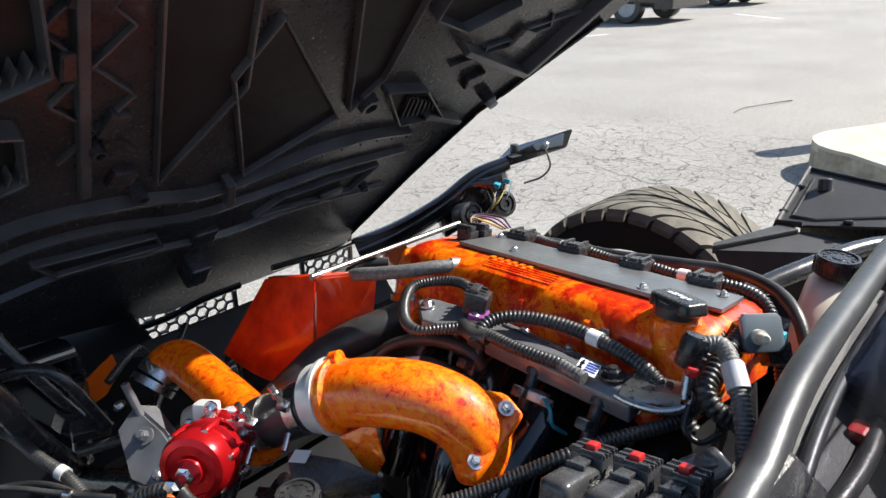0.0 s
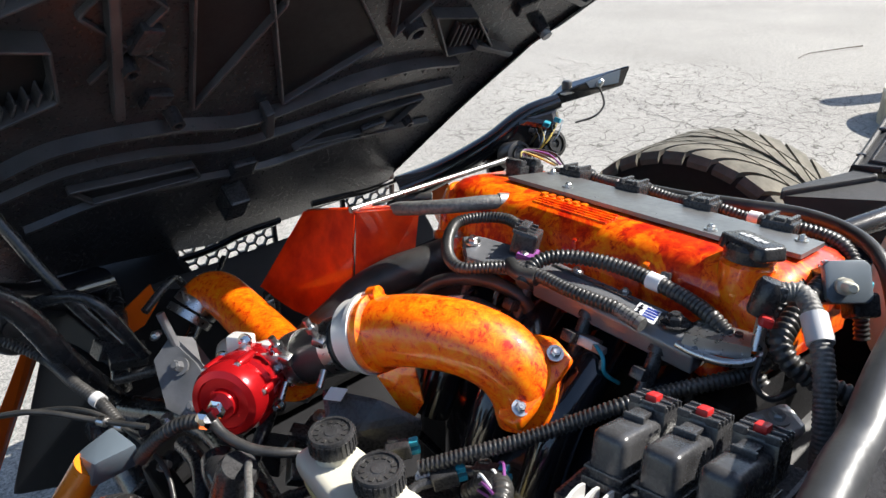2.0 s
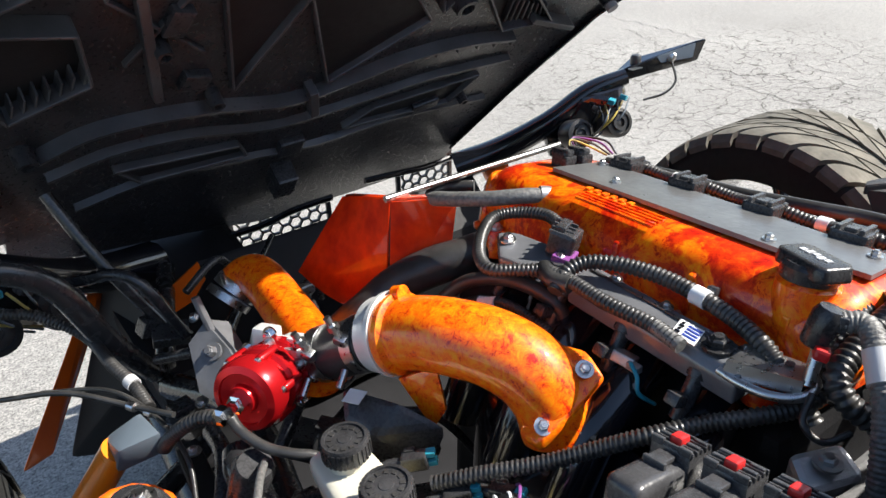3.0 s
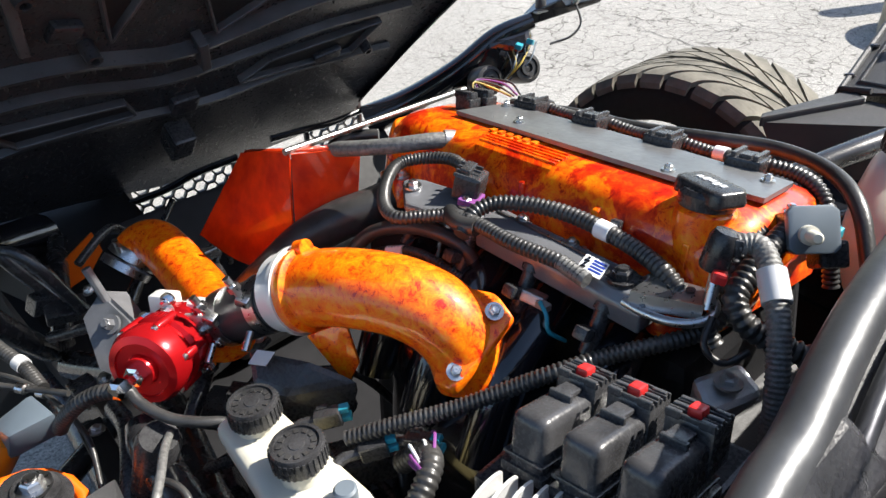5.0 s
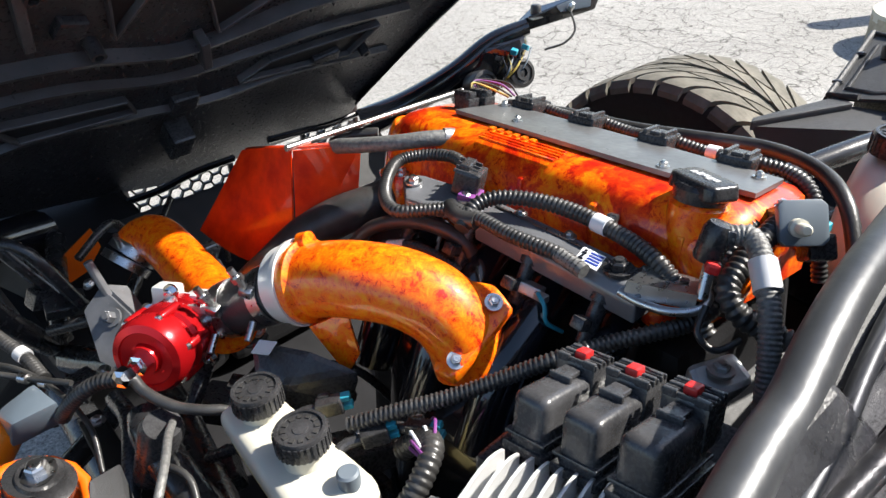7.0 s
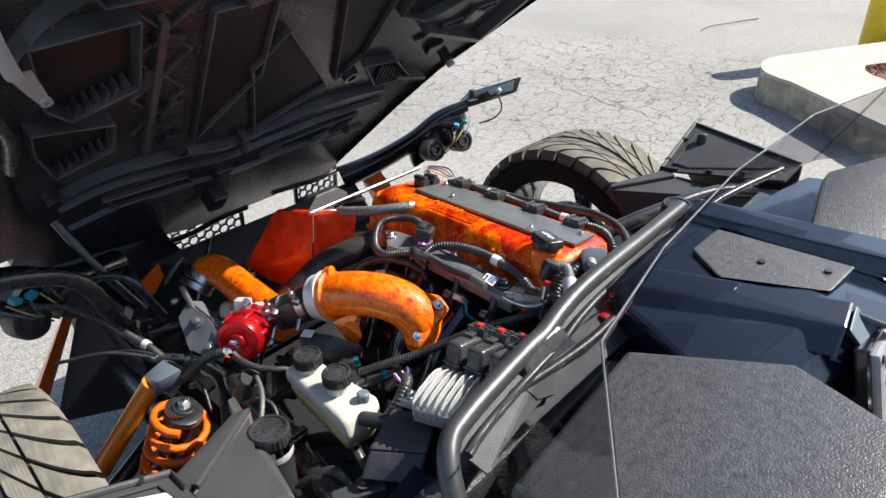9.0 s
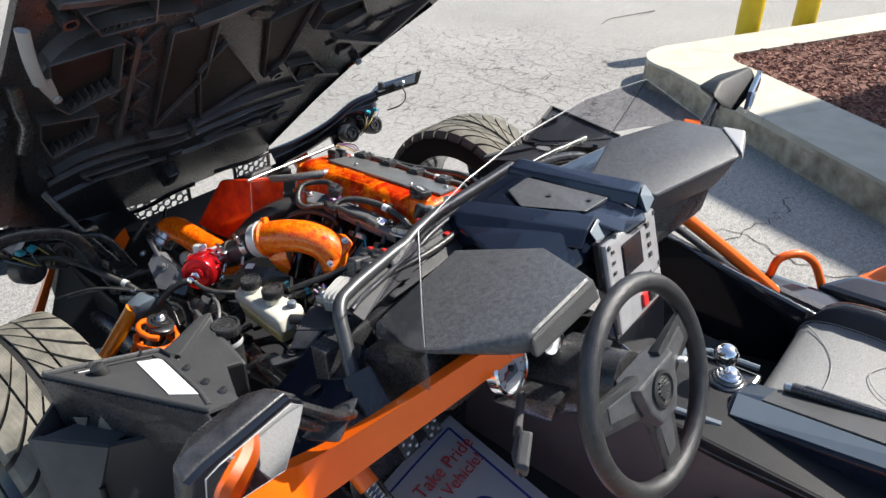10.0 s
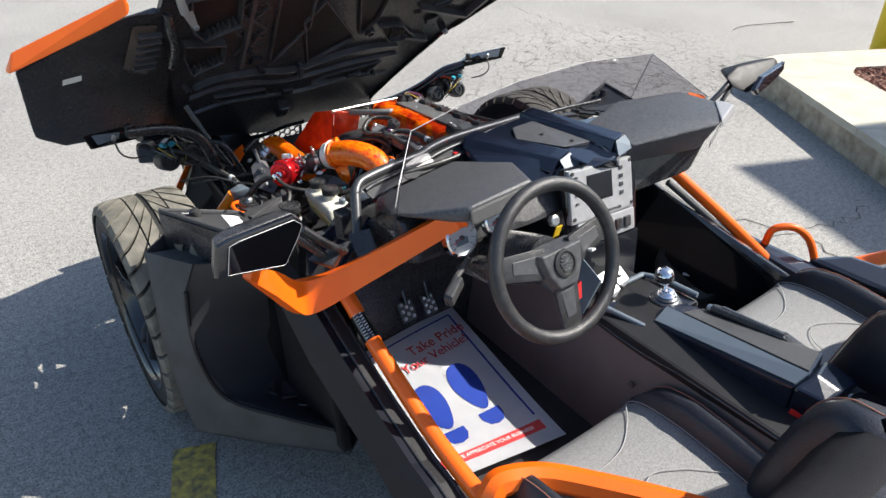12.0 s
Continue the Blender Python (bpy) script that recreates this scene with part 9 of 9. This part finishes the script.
part("right_pillar", hull([(0.60, -0.80, 0.98), (0.66, -0.83, 0.965), (0.58, -0.84, 0.86), (0.64, -0.86, 0.86), (0.62, -0.78, 0.87)], 0.008), ORANGE, CAR, "orange painted windshield pillar")

# ---- mirrors ----
GL = [Vector(p) for p in ((-0.869, -0.844, 0.937), (-0.737, -0.835, 0.907), (-0.694, -0.823, 0.960), (-0.681, -0.819, 0.983), (-0.699, -0.818, 1.000), (-0.831, -0.831, 1.000), (-0.854, -0.834, 0.996))]
GC = Vector((-0.766, -0.830, 0.964))
GN = Vector((0.0985, -0.9855, 0.138)).normalized()
GL = [p - GN * (p - GC).dot(GN) for p in GL]
ML = part("wing_mirror", hull([GC + (p - GC) * 1.06 - GN * 0.004 + Vector((0, 0, 0.003)) for p in GL] + [GC + (p - GC) * 0.96 - GN * 0.035 + Vector((0, 0, 0.008)) for p in GL] + [GC + (p - GC) * 0.60 - GN * 0.070 + Vector((0.01, 0, 0.008)) for p in GL], 0.006, 3), PLASTIC, CAR, "angular black wing mirror", smooth=40)
part("mirror_frame", hull([GC + (p - GC) * s - GN * d for p in GL for s, d in ((1.06, 0.006), (1.02, -0.006))], 0.002, 2), GLOSSBLACK, ML, "gloss black mirror rim", smooth=40)
part("mirror_glass", hull([GC + (p - GC) * 0.90 + GN * d + Vector((0.008, 0, -0.004)) for p in GL for d in (0.004, 0.0075)], 0), MIRROR, ML, "mirror glass reflecting the seat")
part("glass_edge", tube([GC + (p - GC) * 0.905 + GN * 0.0068 + Vector((0.008, 0, -0.004)) for p in GL + GL[:1]], 0.0010, 1, 6, False), SILVER, ML, "thin bright bevel of the glass")
part("mirror_stalk", joined(tube([(-0.70, -0.79, 0.955), (-0.66, -0.80, 0.91), (-0.62, -0.79, 0.86)], 0.012, 5, 10, flat=0.7), tube([(-0.67, -0.80, 0.95), (-0.62, -0.81, 0.90), (-0.575, -0.80, 0.86)], 0.012, 5, 10, flat=0.7), hull([(-0.66, -0.77, 0.855), (-0.55, -0.80, 0.885), (-0.62, -0.82, 0.85), (-0.57, -0.76, 0.85), (-0.6, -0.8, 0.82)], 0.006)), PLASTIC, ML, smooth=40)
MR = part("wing_mirror", hull([(0.79, -0.80, 0.985), (0.86, -0.79, 1.005), (1.05, -0.81, 1.005), (1.06, -0.83, 0.965), (0.99, -0.855, 0.955), (0.84, -0.86, 0.938), (0.80, -0.83, 0.955), (0.86, -0.73, 0.975), (0.98, -0.74, 0.98), (0.9, -0.77, 0.945)], 0.010, 3), BAYBLACK, CAR, "angular black wing mirror", smooth=40)
RG = [(0.815, 0.965), (0.845, 0.945), (0.985, 0.957), (1.045, 0.970), (1.038, 0.994), (0.86, 0.994)]
for nm, k, back, mt, lb in (("mirror_frame", 1.10, 0.004, GLOSSBLACK, "gloss black mirror rim"), ("mirror_glass", 0.90, 0.0, MIRROR, "mirror glass reflecting the mulch bed")):
    part(nm, plate([(0.93 + k * (x - 0.93), -0.872 + back + k * (0.2 * (x - 0.93) + 0.07 * (z - 0.972)) / 0.98, 0.972 + k * (z - 0.972)) for x, z in RG], 0.010, 0.0005), mt, MR, lb)
part("mirror_stalk", joined(tube([(0.83, -0.80, 0.97), (0.77, -0.81, 0.945), (0.70, -0.81, 0.905), (0.65, -0.82, 0.885)], 0.012, 5, 10, flat=0.7), tube([(0.82, -0.81, 0.955), (0.74, -0.83, 0.91), (0.66, -0.84, 0.875)], 0.010, 5, 10, flat=0.7)), PLASTIC, MR, smooth=40)

VIEWFIT[0] = Matrix()

# ---- paper mat ----
def sheet():
    """Paper mat on the driver's floor, rising a little over the toe board; corners in its own plane."""
    A, B, C, D = Vector((-0.145, -0.645, 0.405)), Vector((-0.178, -1.168, 0.374)), Vector((-0.545, -1.118, 0.374)), Vector((-0.53, -0.69, 0.405))
    def p(s, t, h=0.0):
        q = A.lerp(B, t).lerp(D.lerp(C, t), s)
        q.z += 0.03 * (1 - t) ** 3 + 0.006 * math.sin(3 * s + 5 * t) + h
        return q
    return p


MP = sheet()


bm = bmesh.new()
g = [[bm.verts.new(MP(i / 14, j / 22)) for i in range(15)] for j in range(23)]
for j in range(22):
    for i in range(14):
        bm.faces.new((g[j][i], g[j][i + 1], g[j + 1][i + 1], g[j + 1][i]))
bmesh.ops.solidify(bm, geom=bm.faces[:], thickness=0.0006)
MAT = tagged(part("paper_floor_mat", bm, PAPER, smooth=60), "white paper floor mat with blue footprints and red lettering", "floor mat")
for (s0, t0), (s1, t1) in (((0.08, 0.05), (0.08, 0.83)), ((0.08, 0.05), (0.95, 0.05)), ((0.95, 0.05), (0.95, 0.83))):
    n = 12
    bm = bmesh.new()
    ds, dt = (0.008, 0) if s0 == s1 else (0, 0.005)
    rows = [(bm.verts.new(MP(s0 + (s1 - s0) * k / n - ds, t0 + (t1 - t0) * k / n - dt, 0.0016)), bm.verts.new(MP(s0 + (s1 - s0) * k / n + ds, t0 + (t1 - t0) * k / n + dt, 0.0016))) for k in range(n + 1)]
    for a, b in zip(rows, rows[1:]):
        bm.faces.new((a[0], a[1], b[1], b[0]))
    part("border_line", bm, INKBLUE, MAT)
bm = bmesh.new()
rows = [(bm.verts.new(MP(0.08 + 0.87 * k / 12, 0.865, 0.0016)), bm.verts.new(MP(0.08 + 0.87 * k / 12, 0.925, 0.0016))) for k in range(13)]
for a, b in zip(rows, rows[1:]):
    bm.faces.new((a[0], a[1], b[1], b[0]))
part("red_banner", bm, INKRED, MAT, "red printed banner")


def footprint(cs, ct):
    sole = [(math.cos(a) * (0.105 + 0.030 * math.sin(a)), math.sin(a) * 0.165) for a in [2 * math.pi * k / 28 for k in range(28)]]
    bm = bmesh.new()
    bm.faces.new([bm.verts.new(MP(cs + x, ct - y, 0.0016)) for x, y in sole])
    bmesh.ops.triangulate(bm, faces=bm.faces)
    part("footprint_sole", bm, INKBLUE, MAT, "blue printed shoe sole")
    heel = [(-0.085, 0.180), (0.085, 0.180), (0.085, 0.225), (0.055, 0.265), (0.0, 0.278), (-0.055, 0.265), (-0.085, 0.225)]
    bm = bmesh.new()
    bm.faces.new([bm.verts.new(MP(cs + x, ct + y, 0.0016)) for x, y in heel])
    part("footprint_heel", bm, INKBLUE, MAT, "blue printed shoe heel")


footprint(0.33, 0.51)
footprint(0.64, 0.53)


def mat_text(text, size, s, t, material):
    """Lettering laid on the sheet, read from the driver's seat."""
    x = (MP(s - 0.05, t) - MP(s + 0.05, t)).normalized()
    y = (MP(s, t - 0.05) - MP(s, t + 0.05)).normalized()
    z = x.cross(y).normalized()
    m = Matrix((x, z.cross(x), z)).transposed().to_4x4()
    m.translation = MP(s, t, 0.004)
    written(text, size, m, material, MAT)


mat_text("Take Pride", 0.044, 0.30, 0.185, INKRED)
mat_text("In Your Vehicle!", 0.040, 0.43, 0.265, INKRED)
mat_text("WE APPRECIATE YOUR BUSINESS!", 0.0150, 0.46, 0.905, WHITEINK)
